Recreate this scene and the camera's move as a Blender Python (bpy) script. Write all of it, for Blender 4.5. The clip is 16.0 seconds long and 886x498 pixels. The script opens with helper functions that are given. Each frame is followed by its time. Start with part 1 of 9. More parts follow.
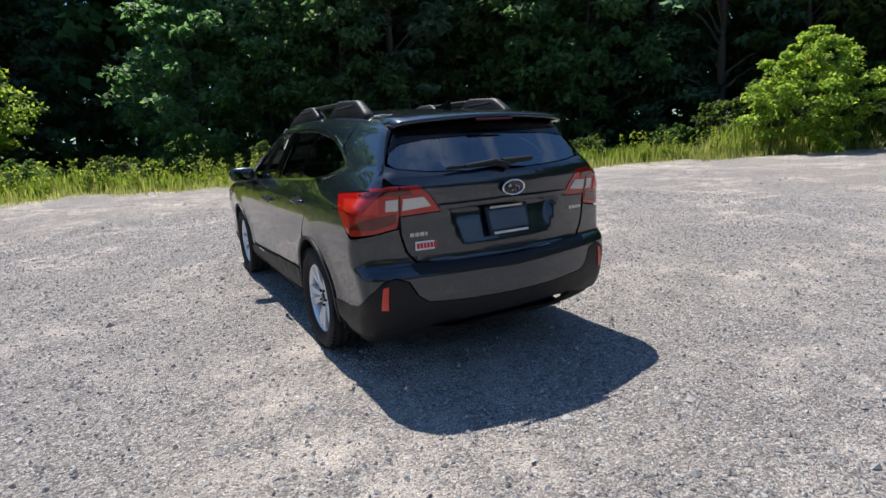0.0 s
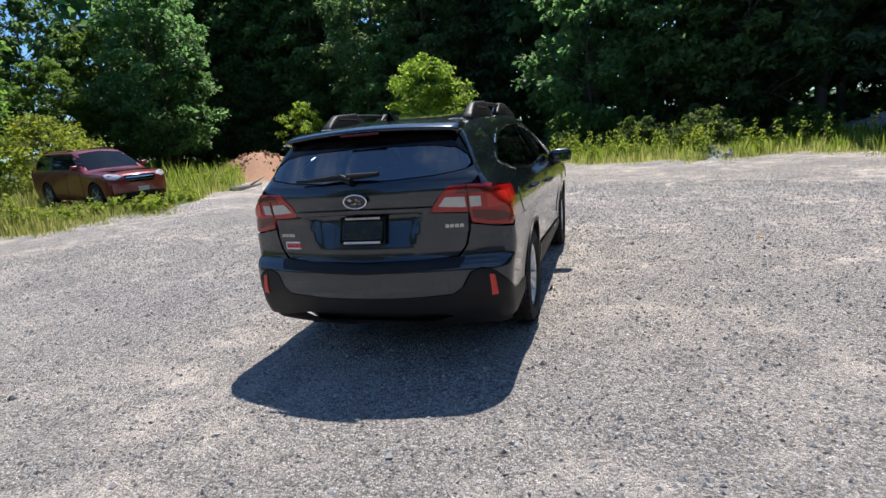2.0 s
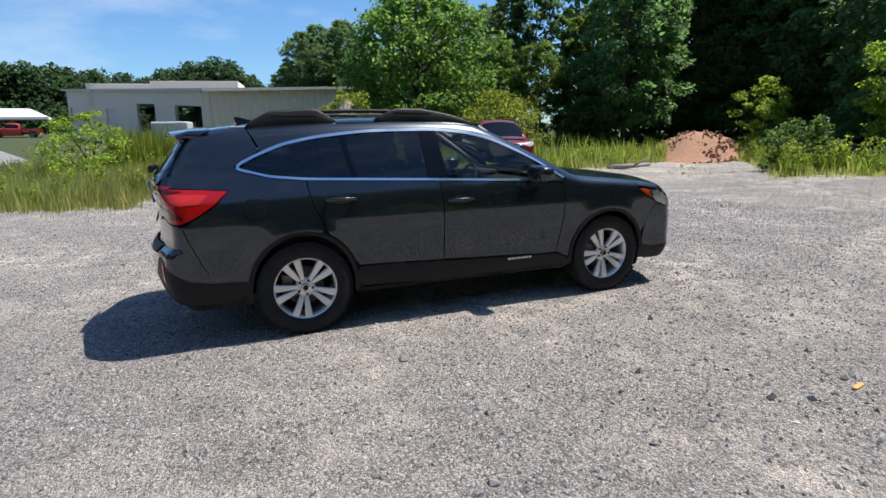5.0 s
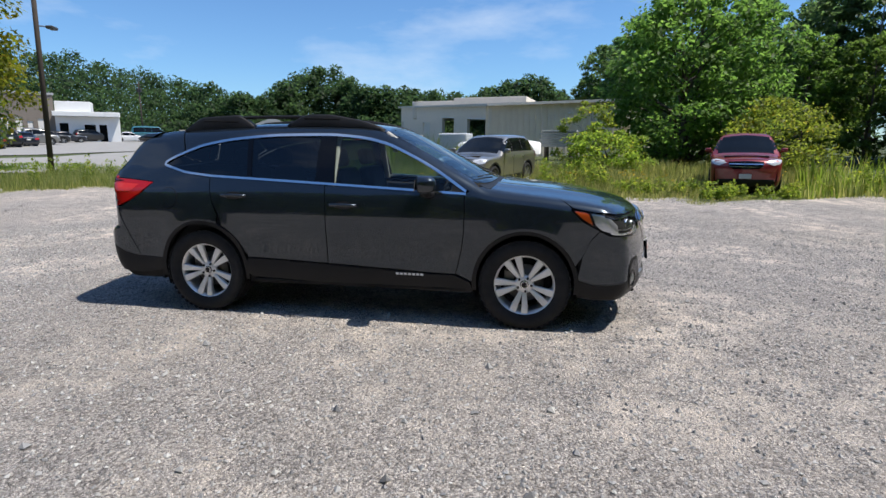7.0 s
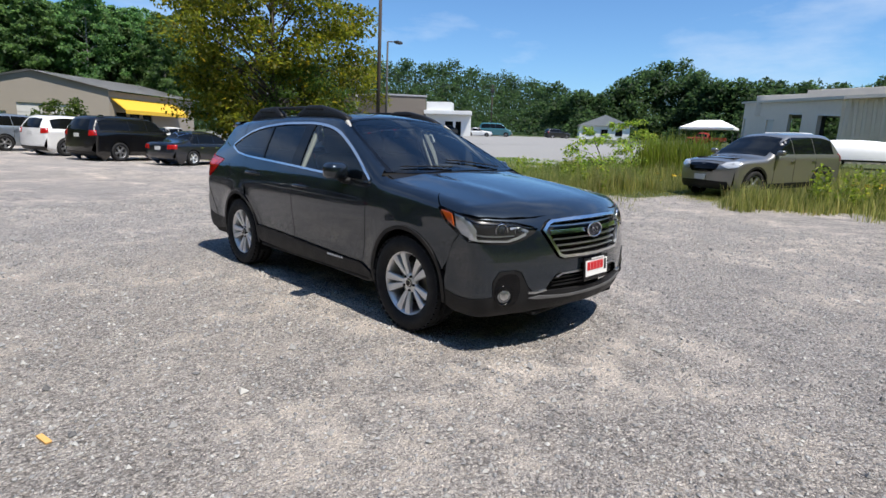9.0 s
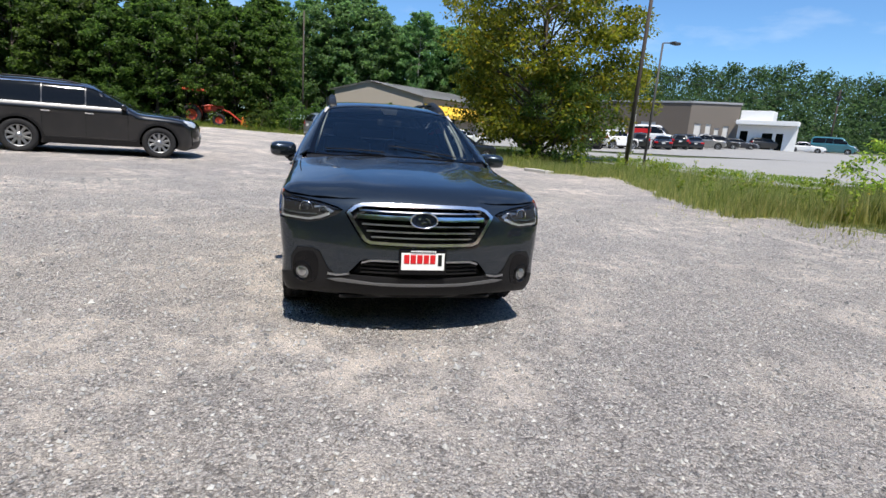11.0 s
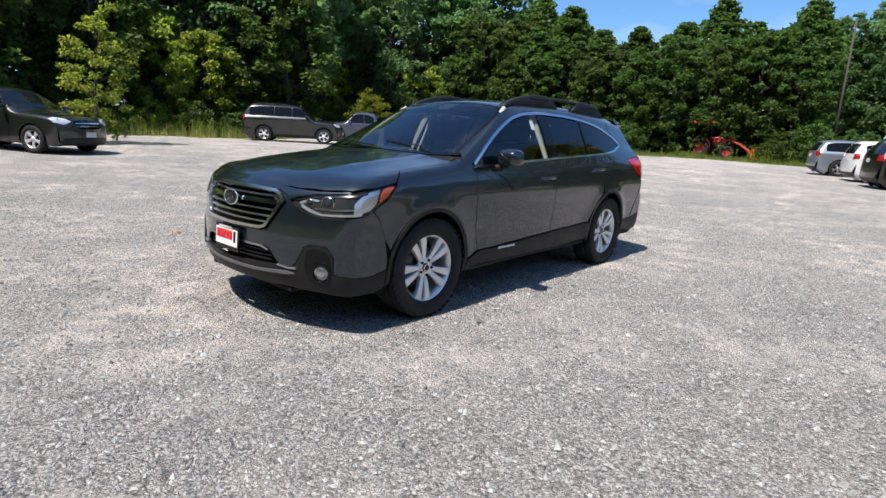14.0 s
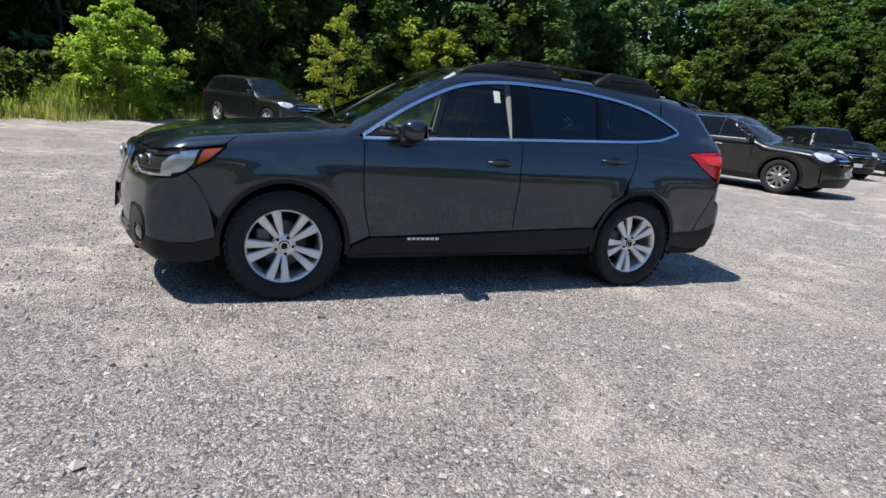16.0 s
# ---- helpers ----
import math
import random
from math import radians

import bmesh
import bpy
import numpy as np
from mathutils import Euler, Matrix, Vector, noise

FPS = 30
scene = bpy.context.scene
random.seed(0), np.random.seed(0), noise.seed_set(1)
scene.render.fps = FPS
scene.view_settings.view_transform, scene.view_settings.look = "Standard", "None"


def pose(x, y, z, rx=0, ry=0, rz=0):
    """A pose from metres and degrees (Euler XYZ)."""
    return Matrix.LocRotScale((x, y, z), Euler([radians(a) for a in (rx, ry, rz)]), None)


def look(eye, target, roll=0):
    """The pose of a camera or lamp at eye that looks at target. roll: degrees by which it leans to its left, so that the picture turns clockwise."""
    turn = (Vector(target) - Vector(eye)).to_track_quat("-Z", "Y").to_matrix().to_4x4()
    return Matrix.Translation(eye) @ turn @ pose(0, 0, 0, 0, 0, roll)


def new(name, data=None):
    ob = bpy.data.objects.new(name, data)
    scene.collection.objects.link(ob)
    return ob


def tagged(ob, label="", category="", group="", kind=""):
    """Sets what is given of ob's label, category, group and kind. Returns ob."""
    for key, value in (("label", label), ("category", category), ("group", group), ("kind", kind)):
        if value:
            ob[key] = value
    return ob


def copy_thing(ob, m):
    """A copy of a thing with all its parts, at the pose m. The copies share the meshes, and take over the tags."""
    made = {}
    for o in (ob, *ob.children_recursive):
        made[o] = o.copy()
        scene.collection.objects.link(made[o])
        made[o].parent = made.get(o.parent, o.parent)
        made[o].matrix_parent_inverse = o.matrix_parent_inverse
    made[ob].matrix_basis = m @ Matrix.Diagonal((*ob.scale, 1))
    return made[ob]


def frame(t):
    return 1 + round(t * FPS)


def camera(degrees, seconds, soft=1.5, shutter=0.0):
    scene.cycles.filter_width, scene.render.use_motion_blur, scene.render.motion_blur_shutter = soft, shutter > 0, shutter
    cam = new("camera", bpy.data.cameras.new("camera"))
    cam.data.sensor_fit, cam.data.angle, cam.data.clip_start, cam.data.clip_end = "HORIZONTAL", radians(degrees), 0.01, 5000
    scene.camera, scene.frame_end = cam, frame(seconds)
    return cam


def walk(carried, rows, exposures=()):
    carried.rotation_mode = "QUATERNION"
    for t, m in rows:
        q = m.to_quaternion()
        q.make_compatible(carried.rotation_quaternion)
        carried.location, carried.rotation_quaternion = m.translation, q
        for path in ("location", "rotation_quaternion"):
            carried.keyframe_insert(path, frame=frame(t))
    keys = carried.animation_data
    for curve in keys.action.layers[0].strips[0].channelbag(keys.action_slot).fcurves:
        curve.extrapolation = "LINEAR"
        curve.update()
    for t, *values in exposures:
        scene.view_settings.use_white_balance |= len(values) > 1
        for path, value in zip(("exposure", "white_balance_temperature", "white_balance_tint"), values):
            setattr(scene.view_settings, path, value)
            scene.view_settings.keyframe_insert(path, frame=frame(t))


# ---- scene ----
cam = camera(78.6, 16.0)
PATH = [
    (0, (-4.968, 1.895, 1.437), (-3.260, 0.944, 1.018), -2.9),
    (0.5, (-5.373, 1.123, 1.464), (-3.525, 0.490, 1.033), -2.8),
    (1, (-5.573, 0.277, 1.467), (-3.646, -0.023, 1.025), -2.7),
    (1.5, (-5.617, -0.607, 1.483), (-3.676, -0.462, 1.024), -4.1),
    (2, (-5.409, -1.474, 1.478), (-3.545, -0.883, 1.058), -4.9),
    (2.5, (-5.102, -2.300, 1.471), (-3.370, -1.388, 1.063), -5.2),
    (3, (-4.640, -3.084, 1.465), (-3.060, -1.939, 1.026), -4.7),
    (3.5, (-4.040, -3.716, 1.480), (-2.662, -2.323, 1.082), -2.9),
    (4, (-3.380, -4.242, 1.479), (-2.243, -2.643, 1.088), -1.6),
    (4.5, (-2.635, -4.625, 1.491), (-1.755, -2.877, 1.076), -1.0),
    (5, (-1.824, -4.953, 1.497), (-1.119, -3.130, 1.073), -1.1),
    (5.2, (-1.516, -5.039, 1.448), (-0.910, -3.176, 1.044), -1.1),
    (5.9, (-0.335, -5.198, 1.433), (-0.070, -3.255, 1.037), -0.7),
    (6.6, (0.861, -5.151, 1.417), (0.742, -3.190, 1.044), -0.1),
    (7.3, (1.995, -4.898, 1.411), (1.453, -3.009, 1.041), 0.1),
    (7.5, (2.326, -4.772, 1.412), (1.667, -2.921, 1.037), 0.0),
    (8, (3.047, -4.436, 1.398), (2.077, -2.730, 1.012), -0.0),
    (8.2, (3.321, -4.253, 1.422), (2.258, -2.605, 1.029), 0.0),
    (8.9, (4.191, -3.531, 1.404), (2.831, -2.120, 1.008), 1.4),
    (9.6, (4.883, -2.671, 1.373), (3.312, -1.496, 0.984), 3.8),
    (10.3, (5.402, -1.698, 1.367), (3.634, -0.853, 0.968), 4.6),
    (10.5, (5.558, -1.408, 1.397), (3.741, -0.681, 0.983), 4.6),
    (11, (5.758, -0.678, 1.382), (3.857, -0.222, 0.961), 4.1),
    (11.5, (5.854, 0.195, 1.412), (3.906, 0.267, 0.963), 3.2),
    (12, (5.742, 0.950, 1.387), (3.818, 0.689, 0.905), 1.5),
    (12.5, (5.503, 1.667, 1.349), (3.638, 1.102, 0.898), 1.3),
    (13, (5.129, 2.343, 1.338), (3.395, 1.451, 0.895), 1.5),
    (13.5, (4.667, 2.912, 1.305), (3.088, 1.758, 0.885), 2.3),
    (14, (4.091, 3.423, 1.277), (2.624, 2.127, 0.867), 2.9),
    (14.5, (3.508, 3.812, 1.265), (2.167, 2.387, 0.849), 3.4),
    (15, (2.881, 4.131, 1.255), (1.701, 2.576, 0.821), 4.0),
    (15.5, (2.318, 4.340, 1.261), (1.420, 2.614, 0.801), 4.8),
    (16, (1.738, 4.310, 1.234), (0.981, 2.520, 0.761), 5.2),
]
# the clip's camera opens a little where the dark wood fills less of its picture
EXPOSURES = [(0, 0.53), (2, 0.53), (4.5, 0.42), (8, 0.42), (10.5, 0.52), (13, 0.66), (16, 0.56)]
walk(cam, [(t, look(eye, target, roll)) for t, eye, target, roll in PATH], EXPOSURES)

# ---- world, sun, exposure ----
SUN_EL = radians(63.5)
world = bpy.data.worlds.new("sky")
scene.world = world
world.use_nodes = True
wn, wl = world.node_tree.nodes, world.node_tree.links
wn.clear()
sky = wn.new("ShaderNodeTexSky")
sky.sky_type, sky.sun_disc = "NISHITA", False
sky.sun_elevation, sky.sun_rotation = SUN_EL, radians(90.0)
sky.air_density, sky.dust_density, sky.ozone_density = 1.0, 0.35, 2.0
wco = wn.new("ShaderNodeTexCoord")
wmap = wn.new("ShaderNodeMapping")
wmap.inputs["Scale"].default_value = (1.0, 1.0, 3.2)
wnoise = wn.new("ShaderNodeTexNoise")
wnoise.inputs["Scale"].default_value, wnoise.inputs["Detail"].default_value, wnoise.inputs["Roughness"].default_value = 2.1, 7.0, 0.58
wramp = wn.new("ShaderNodeValToRGB")
wramp.color_ramp.elements[0].position, wramp.color_ramp.elements[1].position = 0.52, 0.90
wmix = wn.new("ShaderNodeMix")
wmix.data_type = "RGBA"
wmix.inputs[7].default_value = (5.0, 5.6, 6.4, 1.0)
wbg = wn.new("ShaderNodeBackground")
wbg.inputs["Strength"].default_value = 0.125
wout = wn.new("ShaderNodeOutputWorld")
wl.new(wco.outputs["Generated"], wmap.inputs["Vector"])
wl.new(wmap.outputs["Vector"], wnoise.inputs["Vector"])
wl.new(wnoise.outputs["Fac"], wramp.inputs["Fac"])
wl.new(wramp.outputs["Color"], wmix.inputs[0])
wtint = wn.new("ShaderNodeMix")
wtint.data_type, wtint.blend_type = "RGBA", "MULTIPLY"
wtint.inputs[0].default_value, wtint.inputs[7].default_value = 1.0, (0.50, 0.71, 0.92, 1.0)
wl.new(sky.outputs["Color"], wtint.inputs[6])
wl.new(wtint.outputs[2], wmix.inputs[6])
wl.new(wmix.outputs[2], wbg.inputs["Color"])
wl.new(wbg.outputs["Background"], wout.inputs["Surface"])

sun_data = bpy.data.lights.new("sun", "SUN")
sun_data.energy, sun_data.angle, sun_data.color = 4.7, radians(0.53), (1.0, 0.945, 0.865)
sun = new("sun", sun_data)
sun.matrix_world = look((30 * math.cos(SUN_EL), 0, 30 * math.sin(SUN_EL)), (0, 0, 0))



# ---- materials ----
MATS = {}


def principled(name):
    m = bpy.data.materials.new(name)
    m.use_nodes = True
    return m, m.node_tree.nodes, m.node_tree.links, m.node_tree.nodes["Principled BSDF"]


def material(name, color, rough=0.5, metal=0.0, vary=0.12, scale=6.0, bump=0.0, bump_scale=60.0, coat=0.0, spec=0.5, trans=0.0, ior=1.45, emit=0.0, random=0.0, dirt=0.0):
    """A surface with two scales of variation in colour and gloss, and fine relief."""
    if name in MATS:
        return MATS[name]
    m, n, l, p = principled(name)
    p.inputs["Metallic"].default_value = metal
    p.inputs["Coat Weight"].default_value = coat
    p.inputs["Coat Roughness"].default_value = 0.03
    p.inputs["Specular IOR Level"].default_value = spec
    p.inputs["Transmission Weight"].default_value = trans
    p.inputs["IOR"].default_value = ior
    co = n.new("ShaderNodeTexCoord")
    big, fine = n.new("ShaderNodeTexNoise"), n.new("ShaderNodeTexNoise")
    big.inputs["Scale"].default_value, big.inputs["Detail"].default_value = scale, 4.0
    fine.inputs["Scale"].default_value, fine.inputs["Detail"].default_value = scale * 14, 3.0
    l.new(co.outputs["Object"], big.inputs["Vector"])
    l.new(co.outputs["Object"], fine.inputs["Vector"])
    add = n.new("ShaderNodeMath")
    add.operation = "ADD"
    l.new(big.outputs["Fac"], add.inputs[0])
    l.new(fine.outputs["Fac"], add.inputs[1])
    rng = n.new("ShaderNodeMapRange")
    rng.inputs["From Min"].default_value, rng.inputs["From Max"].default_value = 0.6, 1.4
    rng.inputs["To Min"].default_value, rng.inputs["To Max"].default_value = 1.0 - vary, 1.0 + vary
    l.new(add.outputs[0], rng.inputs["Value"])
    hsv = n.new("ShaderNodeHueSaturation")
    hsv.inputs["Color"].default_value = (*color, 1.0)
    val = rng.outputs["Result"]
    if random:
        info = n.new("ShaderNodeObjectInfo")
        r2 = n.new("ShaderNodeMapRange")
        r2.inputs["To Min"].default_value, r2.inputs["To Max"].default_value = 1.0 - random, 1.0 + random
        l.new(info.outputs["Random"], r2.inputs["Value"])
        mul = n.new("ShaderNodeMath")
        mul.operation = "MULTIPLY"
        l.new(val, mul.inputs[0])
        l.new(r2.outputs["Result"], mul.inputs[1])
        val = mul.outputs[0]
    l.new(val, hsv.inputs["Value"])
    l.new(hsv.outputs["Color"], p.inputs["Base Color"])
    rr = n.new("ShaderNodeMapRange")
    rr.inputs["From Min"].default_value, rr.inputs["From Max"].default_value = 0.3, 0.7
    rr.inputs["To Min"].default_value, rr.inputs["To Max"].default_value = max(0.0, rough * 0.85), min(1.0, rough * 1.15 + 0.004)
    l.new(big.outputs["Fac"], rr.inputs["Value"])
    l.new(rr.outputs["Result"], p.inputs["Roughness"])
    if bump:
        bn, bp = n.new("ShaderNodeTexNoise"), n.new("ShaderNodeBump")
        bn.inputs["Scale"].default_value, bn.inputs["Detail"].default_value = bump_scale, 4.0
        bp.inputs["Strength"].default_value, bp.inputs["Distance"].default_value = bump, 0.01
        l.new(co.outputs["Object"], bn.inputs["Vector"])
        l.new(bn.outputs["Fac"], bp.inputs["Height"])
        l.new(bp.outputs["Normal"], p.inputs["Normal"])
    if emit:
        p.inputs["Emission Color"].default_value = (*color, 1.0)
        p.inputs["Emission Strength"].default_value = emit
    MATS[name] = m
    return m


def car_paint(name, color, flake=0.35, rough=0.33):
    """Metallic paint under clear lacquer with a light film of dust."""
    if name in MATS:
        return MATS[name]
    m, n, l, p = principled(name)
    p.inputs["Metallic"].default_value = flake
    p.inputs["Coat Weight"].default_value = 1.0
    p.inputs["Coat Roughness"].default_value = 0.02
    co = n.new("ShaderNodeTexCoord")
    fl, dust = n.new("ShaderNodeTexNoise"), n.new("ShaderNodeTexNoise")
    fl.inputs["Scale"].default_value, fl.inputs["Detail"].default_value = 900.0, 1.0
    dust.inputs["Scale"].default_value, dust.inputs["Detail"].default_value = 3.0, 6.0
    l.new(co.outputs["Object"], fl.inputs["Vector"])
    l.new(co.outputs["Object"], dust.inputs["Vector"])
    rng = n.new("ShaderNodeMapRange")
    rng.inputs["To Min"].default_value, rng.inputs["To Max"].default_value = 0.75, 1.25
    l.new(fl.outputs["Fac"], rng.inputs["Value"])
    hsv = n.new("ShaderNodeHueSaturation")
    hsv.inputs["Color"].default_value = (*color, 1.0)
    l.new(rng.outputs["Result"], hsv.inputs["Value"])
    dr = n.new("ShaderNodeMapRange")
    dr.inputs["From Min"].default_value, dr.inputs["From Max"].default_value = 0.4, 0.8
    dr.inputs["To Min"].default_value, dr.inputs["To Max"].default_value = 0.002, 0.014
    l.new(dust.outputs["Fac"], dr.inputs["Value"])
    mix = n.new("ShaderNodeMix")
    mix.data_type = "RGBA"
    mix.inputs[7].default_value = (0.30, 0.28, 0.25, 1.0)
    l.new(dr.outputs["Result"], mix.inputs[0])
    l.new(hsv.outputs["Color"], mix.inputs[6])
    l.new(mix.outputs[2], p.inputs["Base Color"])
    p.inputs["Roughness"].default_value = rough
    p.inputs["Coat IOR"].default_value = 1.5
    MATS[name] = m
    return m


def tinted_glass(name, tint, alpha, ior=2.1):
    """A thin tinted pane: gloss on the outside, and a share of the light through it."""
    if name in MATS:
        return MATS[name]
    m = bpy.data.materials.new(name)
    m.use_nodes = True
    n, l = m.node_tree.nodes, m.node_tree.links
    n.clear()
    out, mix, tr, gl, fr = (n.new("ShaderNode" + k) for k in ("OutputMaterial", "MixShader", "BsdfTransparent", "BsdfGlossy", "Fresnel"))
    tr.inputs["Color"].default_value = (*[c * alpha for c in tint], 1.0)
    gl.inputs["Roughness"].default_value = 0.015
    fr.inputs["IOR"].default_value = ior
    l.new(fr.outputs["Fac"], mix.inputs["Fac"])
    l.new(tr.outputs["BSDF"], mix.inputs[1])
    l.new(gl.outputs["BSDF"], mix.inputs[2])
    l.new(mix.outputs["Shader"], out.inputs["Surface"])
    MATS[name] = m
    return m


# ---- mesh helpers ----
def mesh_from(name, verts, faces, mat_=None, smooth=False):
    me = bpy.data.meshes.new(name)
    me.from_pydata([tuple(map(float, v)) for v in verts], [], [tuple(map(int, f)) for f in faces])
    me.update()
    if smooth:
        me.shade_smooth()
    if mat_:
        me.materials.append(mat_)
    return me


def part(name, geo, mat_, parent=None, label=""):
    """One mesh object, from a bmesh or a mesh, under a thing or a part."""
    if isinstance(geo, bmesh.types.BMesh):
        me = bpy.data.meshes.new(name)
        geo.to_mesh(me)
        geo.free()
    else:
        me = geo
    if mat_ and not me.materials:
        me.materials.append(mat_)
    ob = new(name, me)
    if parent:
        ob.parent = parent
    if label:
        tagged(ob, label=label)
    return ob


def thing(name, m, label, category, group="", kind=""):
    ob = new(name)
    ob.empty_display_size = 0.2
    ob.matrix_basis = m
    return tagged(ob, label, category, group, kind)


def bm_box(bm, size, at, rot=None, bevel=0.0, seg=2):
    """A box, bevelled, added to bm."""
    mtx = Matrix.LocRotScale(at, Euler([radians(a) for a in rot]) if rot else None, size)
    r = bmesh.ops.create_cube(bm, size=1.0, matrix=mtx)
    if bevel:
        vs = set(r["verts"])
        ed = [e for e in bm.edges if e.verts[0] in vs and e.verts[1] in vs]
        bmesh.ops.bevel(bm, geom=ed, offset=bevel, segments=seg, affect="EDGES", profile=0.5)
    return bm


def box(size, at=(0, 0, 0), rot=None, bevel=0.0, seg=2):
    return bm_box(bmesh.new(), size, at, rot, bevel, seg)


def bm_tube(bm, a, b, r0, r1=None, sides=10):
    """A tapered bar from a to b, with closed ends."""
    a, b = Vector(a), Vector(b)
    d = b - a
    mtx = Matrix.Translation((a + b) / 2) @ d.to_track_quat("Z", "Y").to_matrix().to_4x4()
    bmesh.ops.create_cone(bm, cap_ends=True, segments=sides, radius1=r0, radius2=r0 if r1 is None else r1, depth=d.length, matrix=mtx)
    return bm


def tube(a, b, r0, r1=None, sides=10):
    return bm_tube(bmesh.new(), a, b, r0, r1, sides)


def lathe(profile, axis="y", sides=48, smooth=True, name="lathe"):
    """A ring from (radius, along) pairs, turned round the axis."""
    verts, faces = [], []
    k = len(profile)
    for s in range(sides):
        a = 2 * math.pi * s / sides
        for r, h in profile:
            p = (r * math.cos(a), h, r * math.sin(a)) if axis == "y" else (r * math.cos(a), r * math.sin(a), h)
            verts.append(p)
    for s in range(sides):
        s2 = (s + 1) % sides
        for i in range(k - 1):
            q = (s * k + i, s * k + i + 1, s2 * k + i + 1, s2 * k + i)
            faces.append(q if axis == "y" else q[::-1])
    return mesh_from(name, verts, faces, None, smooth)


def extrude_outline(pts, y0, y1, bevel=0.0):
    """A plate from a closed outline in x and z, between y0 and y1."""
    bm = bmesh.new()
    vs = [bm.verts.new((x, y0, z)) for x, z in pts]
    f = bm.faces.new(vs)
    r = bmesh.ops.extrude_face_region(bm, geom=[f])
    bmesh.ops.translate(bm, verts=[v for v in r["geom"] if isinstance(v, bmesh.types.BMVert)], vec=(0, y1 - y0, 0))
    bmesh.ops.recalc_face_normals(bm, faces=bm.faces)
    if bevel:
        bmesh.ops.bevel(bm, geom=bm.edges[:], offset=bevel, segments=2, affect="EDGES", profile=0.5)
    return bm


def smooth_mesh(bm, name="part"):
    me = bpy.data.meshes.new(name)
    bm.to_mesh(me)
    bm.free()
    me.shade_smooth()
    return me


def pchip(xs, ys):
    """A monotone cubic through the points, for arrays."""
    xs, ys = np.array(xs, float), np.array(ys, float)
    h, d = np.diff(xs), np.diff(ys) / np.diff(xs)
    s = np.zeros_like(xs)
    s[1:-1] = np.where(d[:-1] * d[1:] > 0, 2 * d[:-1] * d[1:] / np.where(np.abs(d[:-1] + d[1:]) > 1e-9, d[:-1] + d[1:], 1), 0)
    s[0], s[-1] = d[0], d[-1]

    def f(x):
        x = np.asarray(x, float)
        i = np.clip(np.searchsorted(xs, x) - 1, 0, len(xs) - 2)
        u = (x - xs[i]) / h[i]
        inside = (2 * u**3 - 3 * u**2 + 1) * ys[i] + (u**3 - 2 * u**2 + u) * h[i] * s[i] + (-2 * u**3 + 3 * u**2) * ys[i + 1] + (u**3 - u**2) * h[i] * s[i + 1]
        return np.where(x < xs[0], ys[0] + s[0] * (x - xs[0]), np.where(x > xs[-1], ys[-1] + s[-1] * (x - xs[-1]), inside))

    return f


def smax(a, b, k):
    h = np.maximum(k - np.abs(a - b), 0.0) / k
    return np.maximum(a, b) + h * h * k / 4


